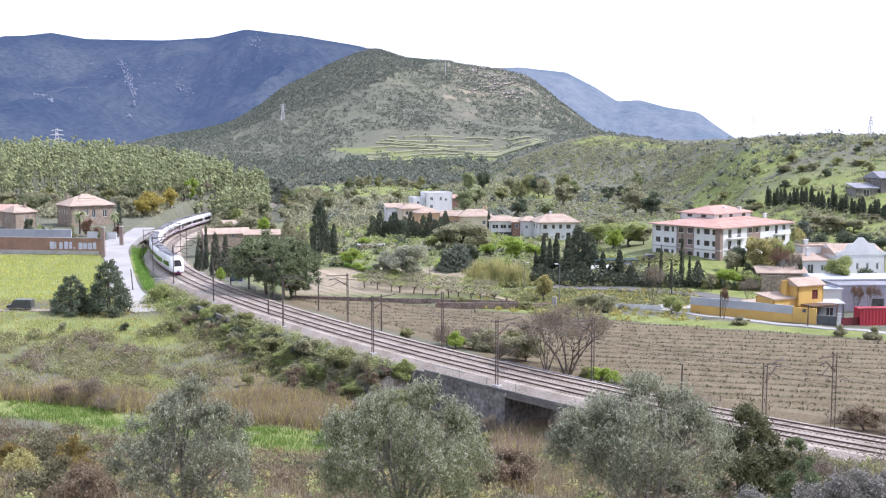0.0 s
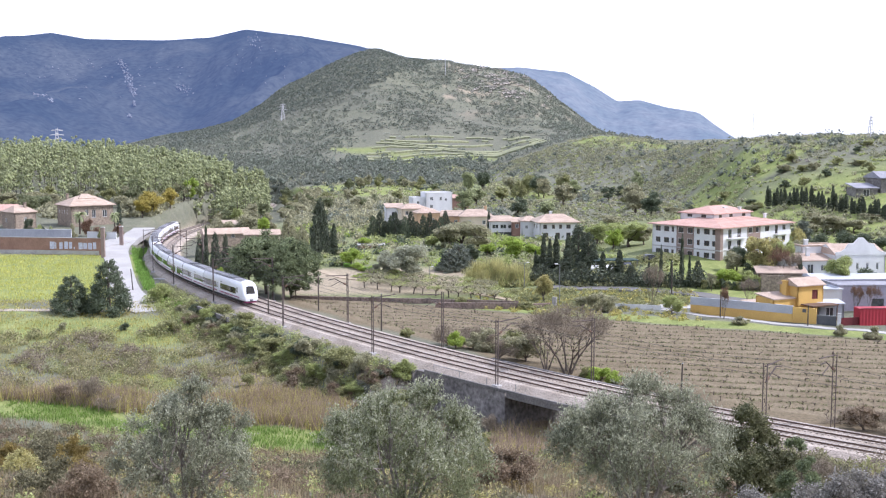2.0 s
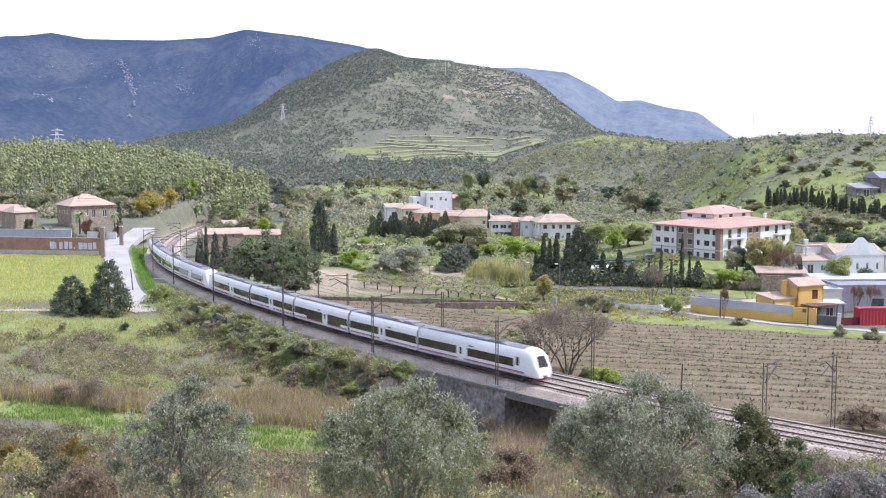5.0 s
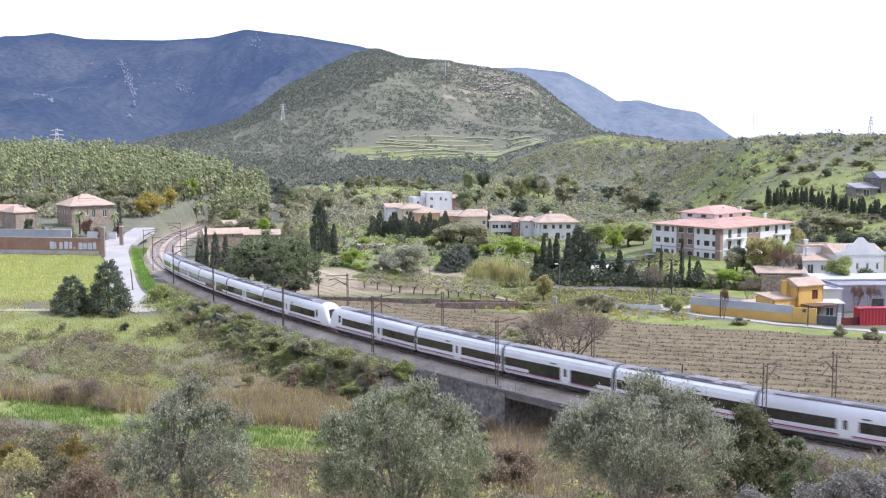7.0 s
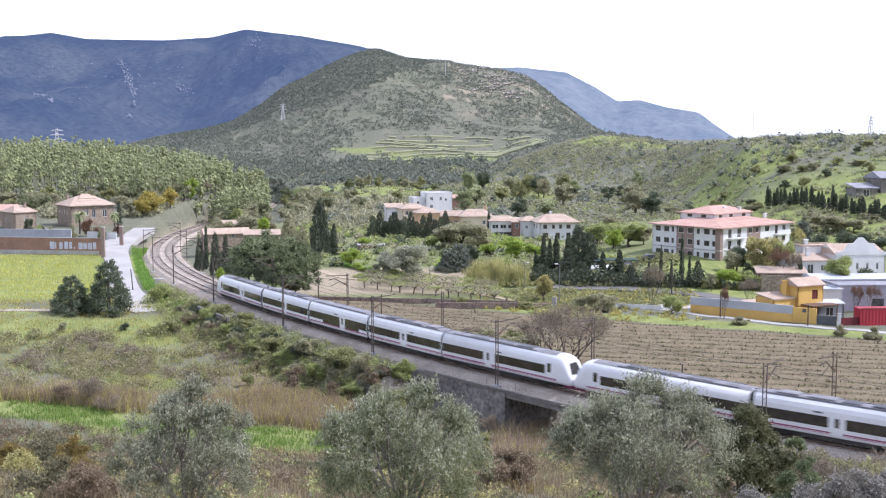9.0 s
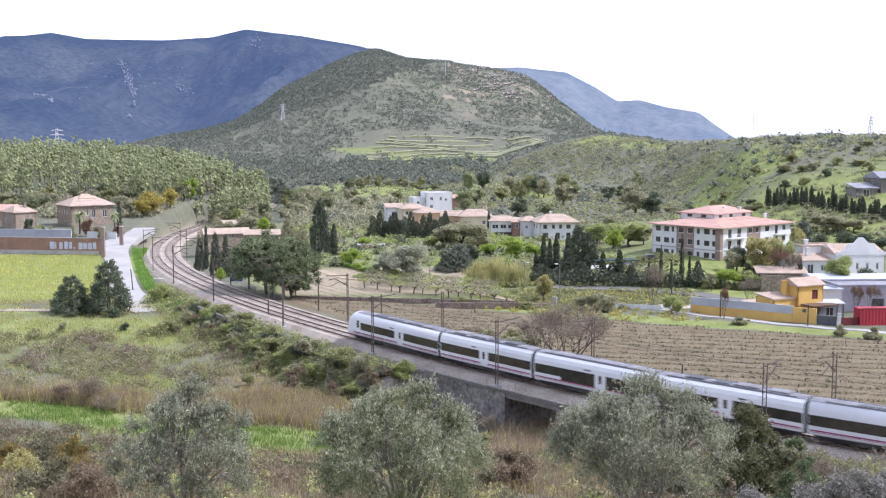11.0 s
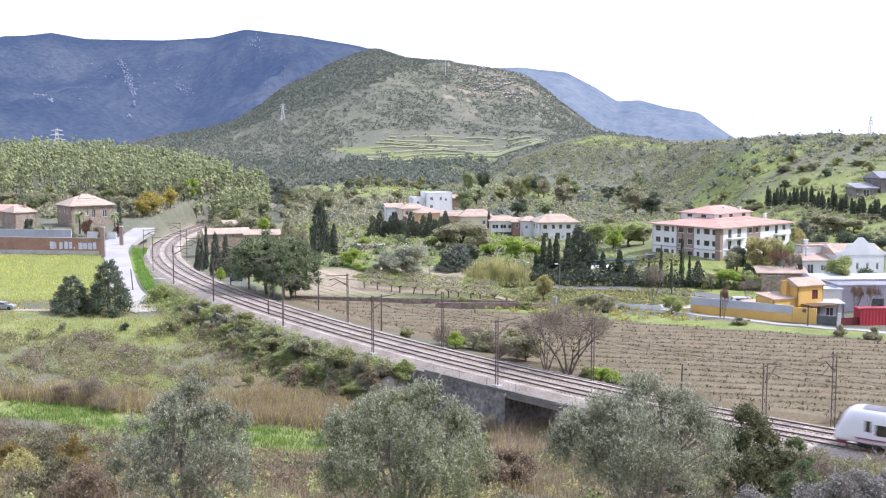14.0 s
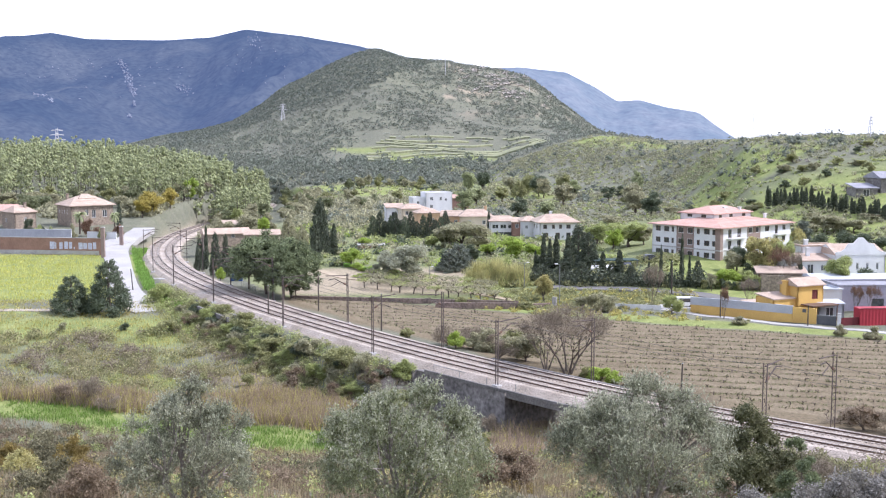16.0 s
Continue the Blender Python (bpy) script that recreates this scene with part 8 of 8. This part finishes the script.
def clump_field(name, label, category, xy, radius, per, size, mat, seed, tall=0.9, aspect=0.6):
    """Many rounded clumps of leaves on the ground."""
    rng = np.random.default_rng(seed)
    z = land(xy[:, 0], xy[:, 1])
    n = len(xy)
    r = rng.uniform(0.55, 1.35, n) * radius
    d = rng.normal(size=(n, per, 3))
    d /= np.linalg.norm(d, axis=2)[:, :, None]
    d *= (rng.random((n, per, 1)) ** 0.4)
    d[:, :, 2] = np.abs(d[:, :, 2]) * tall * 1.25
    P = np.stack([xy[:, 0], xy[:, 1], z], 1)[:, None, :] + d * r[:, None, None]
    s = (rng.uniform(0.6, 1.4, (n, per)) * size * (r / radius)[:, None]).ravel()
    cores = (np.stack([xy[:, 0], xy[:, 1], z + r * tall * 0.3], 1), np.stack([r * 0.38, r * 0.38, r * tall * 0.38], 1)) if aspect > 0.3 and xy[:, 1].min() > 205 and xy[:, 1].max() < 1000 else None
    return stuff(name, label, category, P.reshape(-1, 3), s, aspect, mat, seed, cores=cores)


def pine_wood():
    rng = np.random.default_rng(2)
    xy = np.concatenate([scatter(1050, -0.43, -0.19, 425, 600, 31), scatter(210, -0.2, -0.155, 415, 520, 32)])
    z = land(xy[:, 0], xy[:, 1])
    P, S, C, R = [], [], [], []
    v, f = [], []
    for (x, y), b in zip(xy, z):
        h, w = rng.uniform(7.5, 14.0), rng.uniform(2.3, 4.0)
        k = len(v)
        for zz, r in ((-0.5, 0.15), (h * 0.75, 0.06)):
            v += [(x + r * math.cos(a), y + r * math.sin(a), b + zz) for a in (0, 2.09, 4.19)]
        f += [(k + i, k + (i + 1) % 3, k + 3 + (i + 1) % 3, k + 3 + i) for i in range(3)]
        cs = np.stack([rng.normal(0, w * 0.3, 12), rng.normal(0, w * 0.3, 12), h * (1 - 0.80 * rng.random(12) ** 1.3) - 0.2], 1)
        cs[:, :2] *= (1.25 - cs[:, 2:3] / h)
        q = tufts(rng, cs, np.full(12, w * 0.32), 330, 0.8)
        P.append(q + (x, y, b))
        S.append(rng.uniform(0.28, 0.62, 330))
        C.append(cs[::2] + (x, y, b))
        R.append(np.full(6, w * 0.2))
    tagged(part("pine_trunks", (v, f), "wood"), "bare brown trunks of a dense pine wood", "pine wood", kind="stuff")
    stuff("pine_wood", "dense green pine wood on the low hill", "pine wood", np.concatenate(P), np.concatenate(S), 0.5, "pine", 3, 0.2, cores=(np.concatenate(C), np.concatenate(R)))


pine_wood()


def keep_off(xy, margin=5.0):
    u = xy[:, 0] / xy[:, 1]
    bend = (u > -0.176) & (u < -0.140) & (xy[:, 1] > 335) & (xy[:, 1] < 470)
    return xy[clear(xy, margin) & ~bend]


# shrubs on the hills, by distance
def drift(p, scale, seed, low):
    """Keeps the places that lie in drifts of that size."""
    return p[np.array([noise.fractal(Vector((a / scale, b / (scale * 1.6), seed)), 1.0, 2.0, 3) for a, b in p]) > low]


def off_terraces(p):
    u = p[:, 0] / p[:, 1]
    on = (u > -0.08) & (u < 0.095) & (p[:, 1] > 735) & (p[:, 1] < 880)
    return p[~on | (np.arange(len(p)) % 7 == 0)]


far = off_terraces(scatter(8500, -0.3, 0.3, 560, 1500, 41))
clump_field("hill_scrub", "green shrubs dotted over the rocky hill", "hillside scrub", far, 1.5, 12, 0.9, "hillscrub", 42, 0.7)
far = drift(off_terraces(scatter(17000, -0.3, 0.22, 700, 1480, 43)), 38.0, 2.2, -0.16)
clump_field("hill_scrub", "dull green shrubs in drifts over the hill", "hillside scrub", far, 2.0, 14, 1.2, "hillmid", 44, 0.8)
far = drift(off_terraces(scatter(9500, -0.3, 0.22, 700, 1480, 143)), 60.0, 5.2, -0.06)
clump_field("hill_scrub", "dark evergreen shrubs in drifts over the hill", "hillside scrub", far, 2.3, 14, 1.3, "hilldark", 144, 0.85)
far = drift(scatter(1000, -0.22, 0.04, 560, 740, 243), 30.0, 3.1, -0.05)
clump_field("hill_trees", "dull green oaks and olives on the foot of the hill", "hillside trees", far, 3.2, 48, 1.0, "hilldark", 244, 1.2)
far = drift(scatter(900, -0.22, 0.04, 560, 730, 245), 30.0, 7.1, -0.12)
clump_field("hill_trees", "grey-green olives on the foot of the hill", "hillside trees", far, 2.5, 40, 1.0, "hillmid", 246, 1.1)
# cloud shade over the high spur, put in as a cover of dark scrub
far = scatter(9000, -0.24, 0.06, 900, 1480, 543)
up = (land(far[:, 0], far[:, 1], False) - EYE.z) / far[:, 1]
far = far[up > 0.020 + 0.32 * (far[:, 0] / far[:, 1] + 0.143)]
clump_field("hill_scrub", "thick scrub on the high spur, coloured dark for cloud shade", "hillside scrub", far, 2.3, 14, 1.3, "spur", 544, 0.8)
mid = drift(keep_off(scatter(8000, -0.2, 0.42, 345, 680, 45)), 26.0, 4.4, 0.0)
clump_field("hill_scrub", "olive-brown shrubs on the lower hillside", "hillside scrub", mid, 1.2, 18, 0.6, "hillolive", 46, 0.8)
mid = drift(keep_off(scatter(4200, -0.2, 0.42, 340, 680, 47)), 22.0, 6.4, 0.0)
clump_field("hill_scrub", "grey-green shrubs on the lower hillside", "hillside scrub", mid, 1.4, 20, 0.6, "greygreen", 48, 0.9)
mid = keep_off(scatter(3500, -0.05, 0.42, 345, 680, 147))
clump_field("hill_scrub", "fresh green herbs on the lower hillside", "hillside scrub", mid, 1.0, 14, 0.6, "spring", 148, 0.6)
mid = drift(keep_off(scatter(1300, -0.16, 0.42, 350, 660, 49)), 34.0, 8.8, 0.05)
clump_field("hill_scrub", "dark shrubs on the lower hillside", "hillside scrub", mid, 2.0, 30, 0.8, "hilldark", 50, 1.0)
grove = np.concatenate([keep_off(scatter(150, -0.262, -0.205, 392, 436, 259), 9), keep_off(scatter(300, -0.222, -0.178, 345, 425, 251), 8), keep_off(scatter(110, -0.285, -0.222, 378, 425, 257), 8), keep_off(scatter(120, -0.42, -0.30, 374, 425, 253), 8), keep_off(scatter(150, -0.14, -0.02, 330, 470, 255), 8)])
clump_field("olive_grove", "grey-green olive and almond grove below the pine wood", "grove", grove, 2.1, 80, 0.6, "greygreen", 252, 1.3)
mid = keep_off(scatter(90, 0.1, 0.36, 360, 560, 51))
clump_field("blossom_shrubs", "pale flowering shrubs on the hillside", "hillside scrub", mid, 1.4, 26, 0.6, "blossom", 52)
mid = drift(keep_off(scatter(10000, 0.0, 0.24, 420, 700, 247)), 30.0, 2.7, -0.05)
clump_field("hill_scrub", "low grey-green scrub over the green hill", "hillside scrub", mid, 1.1, 15, 0.5, "hillolive", 248, 0.8)
rows = scatter(300, 0.26, 0.43, 252, 345, 57)
rows = rows[(rows[:, 0] > 92) | (rows[:, 1] > 285)]
clump_field("garden_scrub", "grey-green hedges and shrubs above the villas", "shrubs", rows, 1.6, 44, 0.45, "hillolive", 58, 0.8)


def garden(n, seed, mat, label, radius=1.6):
    p = keep_off(scatter(n, -0.13, 0.16, 252, 350, seed), 9)
    return clump_field("garden_scrub", label, "shrubs", p, radius, 40, 0.55, mat, seed + 1, 0.75)


garden(330, 53, "spring", "fresh green garden growth between the houses")
garden(260, 153, "greygreen", "grey-green garden growth between the houses")
garden(150, 155, "dark", "dark green garden growth between the houses")
garden(90, 157, "lime", "bright green garden growth between the houses", 1.4)
low = keep_off(scatter(260, 0.02, 0.21, 226, 256, 159), 9)
clump_field("garden_scrub", "dull green undergrowth below the conifers", "shrubs", low, 1.3, 36, 0.5, "scrub", 160, 0.8)
dense = np.stack([np.linspace(17.5, 52.0, 34), 230.5 - 0.12 * (np.linspace(17.5, 52.0, 34) - 17.5)], 1)
clump_field("conifer_hedge", "dense blackish green conifer hedge", "hedge", dense, 1.9, 260, 0.42, "cypress", 162, 1.5)


def near_side(n, y0, y1, seed, x0=-0.45, x1=0.3, margin=7.0):
    p = scatter(n, x0, x1, y0, y1, seed)
    s, off = beside(p[:, 0], p[:, 1])
    return p[off < -margin]


# the scrubby bank left of the railway
patch = lambda p, k, lim: p[np.array([noise.noise(Vector((a / 11, b / 7, k))) for a, b in p]) > lim]
clump_field("bank_scrub", "dull olive scrub on the bank", "scrub", patch(near_side(1500, 153, 186, 61), 1.0, -0.02), 1.0, 110, 0.22, "bankscrub", 62)
clump_field("bank_scrub", "olive-brown scrub on the bank", "scrub", patch(near_side(1000, 152, 188, 63), 2.0, 0.02), 1.0, 110, 0.22, "scrub", 64)
clump_field("bank_scrub", "leafless brown scrub on the bank", "scrub", patch(near_side(1300, 152, 188, 65), 3.0, 0.05), 1.1, 90, 0.6, "twig", 66, 1.0, 0.12)
below = lambda p: p[p[:, 1] < np.interp(p[:, 0], (-60, -50, -25, -10, -6), (140, 138, 125.5, 124, 120))]
clump_field("slope_scrub", "brown heath on the near slope", "scrub", patch(below(near_side(1700, 58, 134, 67)), 4.0, 0.0), 0.8, 90, 0.26, "heath", 68, 0.9, 0.3)
clump_field("slope_scrub", "grey-green scrub on the near slope", "scrub", patch(below(near_side(1700, 58, 134, 69)), 5.0, 0.0), 0.8, 90, 0.22, "scrubnear", 70)
clump_field("slope_scrub", "yellow-green scrub on the near slope", "scrub", patch(below(near_side(1000, 58, 134, 71)), 6.0, 0.0), 0.7, 90, 0.2, "spring", 72)
clump_field("slope_scrub", "golden green scrub on the near slope", "scrub", patch(near_side(700, 58, 124, 171), 7.0, 0.05), 0.7, 90, 0.18, "gold", 173)
clump_field("slope_scrub", "amber-tinged low scrub on the near slope", "scrub", patch(near_side(450, 58, 124, 175), 8.0, 0.1), 0.6, 80, 0.16, "ambernear", 174)
M["weeds"] = leaf("field_weeds", (0.215, 0.215, 0.115), (0.165, 0.17, 0.09), 0.35, 0.3, 0.9)
right = []
rngR = np.random.default_rng(9)
for s in np.arange(258, 300, 0.5):
    for _ in range(3):
        x, y, _h = line(s + rngR.random(), -4.8 - 14 * rngR.random())
        right.append((float(x), float(y)))
clump_field("embankment_scrub", "olive-brown scrub below the railway", "scrub", np.array(right[::2]), 1.0, 80, 0.28, "scrub", 171)
clump_field("embankment_scrub", "leafless scrub below the railway", "scrub", np.array(right[1::2]), 1.1, 80, 0.5, "twig", 172, 1.2, 0.1)
edge = []
rngE = np.random.default_rng(5)
for s in np.arange(96, 224, 0.8):
    for _ in range(5):
        x, y, _h = line(s + rngE.random(), -4.7 - 7.4 * rngE.random())
        edge.append((float(x), float(y)))
edge = [p for p in edge if p[0] > -58]
clump_field("embankment_scrub", "low green scrub along the foot of the ballast", "scrub", np.array(edge[::2]), 1.0, 70, 0.26, "scrub", 74)
clump_field("embankment_scrub", "grey-green scrub along the foot of the ballast", "scrub", np.array(edge[1::2]), 0.9, 70, 0.26, "spring", 75)


low = keep_off(scatter(620, 0.055, 0.22, 204, 223, 163), 9)
clump_field("verge_scrub", "weedy green growth beside the road", "scrub", low, 0.7, 40, 0.3, "scrub", 164, 0.8)
low = keep_off(scatter(420, 0.02, 0.23, 190, 223, 165), 14)
low = low[low[:, 1] > 205 - 0.52 * (low[:, 0] - 20) - 9]
clump_field("verge_scrub", "weedy green growth beside the road", "scrub", low, 0.6, 40, 0.3, "grass", 166, 0.8)


def blades(name, label, category, p, tall, width, mat, seed, each=1, spread=0.5, lean=2.2):
    rng = np.random.default_rng(seed)
    p = np.repeat(p, each, axis=0) + rng.normal(0, spread, (len(p) * each, 2))
    h = rng.uniform(0.6, 1.15, len(p)) * tall
    z = land(p[:, 0], p[:, 1], False)
    P = np.stack([p[:, 0], p[:, 1], z + h * 0.42], 1)
    return stuff(name, label, category, P, h, width, mat, seed, lean)


def reed_edge(x):
    return np.interp(x, (-60, -50, -25, -10), (149, 147, 134.5, 133))


reeds = near_side(9000, 132, 156, 81, -0.40, -0.07, 12)
wave = np.array([noise.noise(Vector((a / 9, b / 4, 8.1))) for a, b in reeds])
reeds = reeds[(reeds[:, 1] > reed_edge(reeds[:, 0]) + 2 * wave) & (reeds[:, 1] < 151 + 5 * wave) & (wave > -0.16)]
blades("reeds", "band of dry tan reeds in the wet valley floor", "reeds", reeds, 2.0, 0.055, "reed", 82, 5, 0.6, 1.3)
blades("reeds", "green shoots among the dry reeds", "reeds", reeds[::2], 2.0, 0.07, "grass", 182, 4, 0.7, 1.2)
rngC = np.random.default_rng(183)
for k in range(9):
    x, y = 6.2 + 1.15 * k, 229.0 + 1.3 * math.sin(k * 2.3)
    plume = np.stack([x + rngC.normal(0, 0.62, 60), y + rngC.normal(0, 0.5, 60)], 1)
    tall = 4.5 + 1.1 * math.sin(k * 1.9) - 0.10 * abs(k - 4) ** 1.6
    blades("cane_brake", "tall golden cane brake at the end of the orchard", "canes", plume, tall, 0.045, "cane", 186 + k, 16, 0.35, 1.0)
    blades("cane_brake", "fresh green shoots among the golden canes", "canes", plume[::2], tall * 0.8, 0.05, "spring", 206 + k, 9, 0.5, 0.8)
reeds = np.stack([np.random.default_rng(83).uniform(6.0, 17.5, 420), np.random.default_rng(84).uniform(114, 131, 420)], 1)
blades("reeds", "dry tan reeds below the bridge", "reeds", reeds, 3.0, 0.045, "reed", 85, 6, 0.6, 0.7)
blades("reeds", "green shoots below the bridge", "reeds", reeds[::3], 2.6, 0.06, "grass", 185, 5, 0.7, 0.8)
g = near_side(9000, 60, 150, 86, -0.45, 0.2, 6)
g = g[(g[:, 1] < reed_edge(g[:, 0]) - 9) | (g[:, 0] > -8)]
blades("meadow_grass", "dry pale grass on the near slope", "grass", g, 0.9, 0.10, "dryg", 87, 5, 0.35)
g = near_side(9000, 118, 156, 88, -0.45, 0.0, 8)
g = g[(g[:, 1] > reed_edge(g[:, 0]) - 9) & (g[:, 1] < reed_edge(g[:, 0]) + 1.0)]
g = patch(g, 9.0, -0.35)
blades("meadow_grass", "lush green grass on the valley floor", "grass", g, 0.5, 0.2, "lush", 89, 6, 0.35)
g = near_side(10000, 150, 216, 90, -0.45, 0.05, 6)
blades("meadow_grass", "rough meadow grass on the bank", "grass", g, 0.5, 0.18, "grass", 91, 5, 0.4)
g = near_side(9000, 214, 288, 92, -0.45, -0.255, 14)
blades("field_grass", "yellow-green grass of the walled field", "grass", g, 0.5, 0.2, "mustard", 93, 3, 0.4)
lane_y = np.random.default_rng(3).uniform(206, 325, 1900)
lane_x = np.interp(lane_y, (205, 212, 232, 255, 276, 298, 318, 345), (-53.5, -57.5, -66.0, -73.5, -80.0, -86.5, -89.5, -91.5))
verge = np.stack([lane_x + 3.9 + 2.2 * np.random.default_rng(4).random(1900), lane_y + 0.8], 1)
blades("verge_grass", "bright green grass verge beside the lane", "grass", verge, 0.7, 0.25, "verge", 94, 4, 0.3)


def vineyard():
    """Rows of pruned vine stumps on low ridges of tilled soil."""
    rng = np.random.default_rng(12)
    a = Vector((0.972, -0.235))
    b = Vector((0.235, 0.972))
    v, f, rv, rf, gp = [], [], [], [], []

    def stick(p, q, r):
        k = len(v)
        d = (Vector(q) - Vector(p)).normalized()
        e = d.orthogonal().normalized() * r
        g = d.cross(e)
        for c, s in ((p, 1.0), (q, 0.6)):
            for w in (e, -0.5 * e + 0.87 * g, -0.5 * e - 0.87 * g):
                v.append(tuple(Vector(c) + w * s))
        f.extend((k + i, k + (i + 1) % 3, k + 3 + (i + 1) % 3, k + 3 + i) for i in range(3))

    for row in range(32):
        cells = [(a * (c * 1.5 - 100 + 0.61 * (row % 5)) + b * (row * 3.4) + Vector((28, 105))) for c in range(150)]
        X = np.array([p.x for p in cells]) + rng.normal(0, 0.28, 150)
        Y = np.array([p.y for p in cells]) + rng.normal(0, 0.12, 150)
        s, off = beside(X, Y)
        ok = (off > 11.5) & (Y < 205 - 0.52 * (X - 20) - 11) & (X > -30) & (X / np.maximum(Y, 1) < 0.44)
        Z = land(X, Y, False)
        prev = None
        for i in range(150):
            if not ok[i]:
                prev = None
                continue
            x, y, z = X[i], Y[i], Z[i]
            k = len(rv)
            w = 0.95 + 0.12 * rng.random()
            rv += [(x - b.x * w, y - b.y * w, z - 0.03), (x, y, z + 0.3 + 0.08 * rng.random()), (x + b.x * w, y + b.y * w, z - 0.03)]
            if prev is not None:
                mx, my = x + b.x * 1.7, y + b.y * 1.7
                for _ in range(14):
                    gp.append((mx + rng.normal(0, 0.7), my + rng.normal(0, 0.35), z + 0.1))
                rf += [(prev, prev + 1, k + 1, k), (prev + 1, prev + 2, k + 2, k + 1)]
            prev = k
            if rng.random() < 0.22:
                continue
            h = rng.uniform(0.12, 0.34)
            t = (x + rng.normal(0, 0.1), y + rng.normal(0, 0.1), z + 0.3 + h)
            stick((x, y, z), t, 0.09)
            for _ in range(rng.integers(1, 4)):
                stick(t, (t[0] + rng.normal(0, 0.17), t[1] + rng.normal(0, 0.17), t[2] + rng.uniform(0.05, 0.2)), 0.05)
    tagged(part("vines", (v, f), "vine"), "rows of dark pruned vine stumps in tilled soil", "vines", kind="stuff")
    gp = np.array(gp)
    stuff("row_weeds", "low weeds and grass between the vine rows", "weeds", gp, rng.uniform(0.25, 0.6, len(gp)), 0.4, "weeds", 15, 0.4)
    soil = material("ridge_soil", (0.165, 0.133, 0.086), (0.213, 0.176, 0.118), 0.95, 0.3, 4, 0.25, 0.8)
    tagged(part("soil_ridges", (rv, rf), soil), "low ridges of pale tilled soil", "soil ridges", kind="stuff")


vineyard()


def terraces():
    """Old dry-stone terrace walls that follow the hill."""
    for k in range(8):
        v, f = [], []
        d = 748 + 15 * k
        us = np.linspace(-0.075 + 0.004 * k, 0.095 - 0.003 * k, 46)
        for i, u in enumerate(us):
            dd = d + 10 * math.sin(u * 40 + k)
            x, y = u * dd, dd
            z = gz(x, y)
            v += [(x, y, z - 1.5), (x, y, z + 1.1), (x, y + 8, z + 1.7)]
            if i and noise.noise(Vector((u * 60, k * 3.1, 0))) > -0.32:
                a, b = (i - 1) * 3, i * 3
                f += [(a, b, b + 1, a + 1), (a + 1, b + 1, b + 2, a + 2)]
        tagged(part("terrace", (v, f), "terrace"), "old grassy terrace with a stone edge on the hillside", "terrace", group="hillside terraces", kind="structure")


def hill_steps():
    """Broken lines of old terraces and ledges higher up the same hill."""
    rng = np.random.default_rng(6)
    v, f = [], []
    for k in range(26):
        d = 850 + 20 * k
        for i, u in enumerate(np.linspace(-0.10 + 0.004 * k, 0.13, 70)):
            dd = d + 14 * math.sin(u * 30 + k * 0.7)
            x, y = u * dd, dd
            z = gz(x, y)
            v += [(x, y, z - 1.5), (x, y, z + 0.55), (x, y + 3.0, z + 0.6)]
            if i and noise.noise(Vector((u * 70, k * 2.3, 4))) > 0.22:
                b = len(v) - 3
                a = b - 3
                f += [(a, b, b + 1, a + 1), (a + 1, b + 1, b + 2, a + 2)]
    tagged(part("hill_ledges", (v, f), "ledge"), "broken pale ledges of old terraces on the hill", "terrace", kind="stuff")


M["ledge"] = material("pale_ledge", (0.235, 0.23, 0.185), (0.17, 0.168, 0.135), 0.95, 0.05, 0.6, 0.35, 0.3)
hill_steps()


def outcrops():
    """Pale boulders that break out of the hill's shoulder."""
    rng = np.random.default_rng(16)
    C, R = [], []
    for _ in range(150):
        u, d = rng.normal(0.052, 0.018), rng.uniform(1120, 1420)
        C.append((u * d, d, gz(u * d, d) + 0.5))
        R.append(rng.uniform(1.0, 3.6) * np.array((1.3, 1.0, 0.8)))
    P = np.array([C[0]])
    tagged(quads("rock_outcrop", P, 1.0, 0.5, "outcrop", seed=3, cores=(C, R)), "pale boulders scattered on the hill's shoulder", "rocks", kind="stuff")


M["outcrop"] = material("pale_hill_rock", (0.36, 0.33, 0.29), (0.27, 0.25, 0.22), 0.95, 0.1, 1.0, 0.3, 0.5)
outcrops()
M["terrace"] = material("terrace_grass", (0.275, 0.285, 0.165), (0.21, 0.22, 0.13), 0.95, 0.05, 0.6, 0.3, 0.3)
terraces()

# ---------------------------------------------------------------- what moves
def motions():
    for ob, mid, back in TRAIN:
        walk(ob, [(0.5 * k, car_pose(0.5 * k, mid, back)) for k in range(33)])
    # a light wind rocks the olives
    for k, (ob, m) in enumerate(OLIVES):
        walk(ob, [(0.4 * i, m @ pose(0, 0, 0, 0.5 * math.sin(i * 0.9 + k), 0.9 * math.sin(i * 1.25 + 2 * k) + 0.5 * math.sin(i * 0.37), 0)) for i in range(41)])
    # the van leaves along the farm track at the start, the silver car comes in near the end
    walk(DARK_VAN, [(t, at(-78.0 - 9.5 * t, 206.5, -2.45, 180)) for t in (0.0, 4.0, 8.0, 12.0, 16.0)])
    walk(SILVER_CAR, [(t, at(-75.4 + 9.5 * (t - 14.6), 206.5, -2.45, 0)) for t in (0.0, 4.0, 8.0, 12.0, 14.0, 16.0)])
    walk(WHITE_VAN, [(t, at(x, y, -1.9, 178)) for t, x, y in ((0.0, 60.0, 205.9), (12.9, 60.0, 205.9), (13.4, 57.5, 205.8), (15.0, 49.0, 205.3), (15.4, 46.2, 205.3), (16.0, 43.9, 205.5))])


motions()
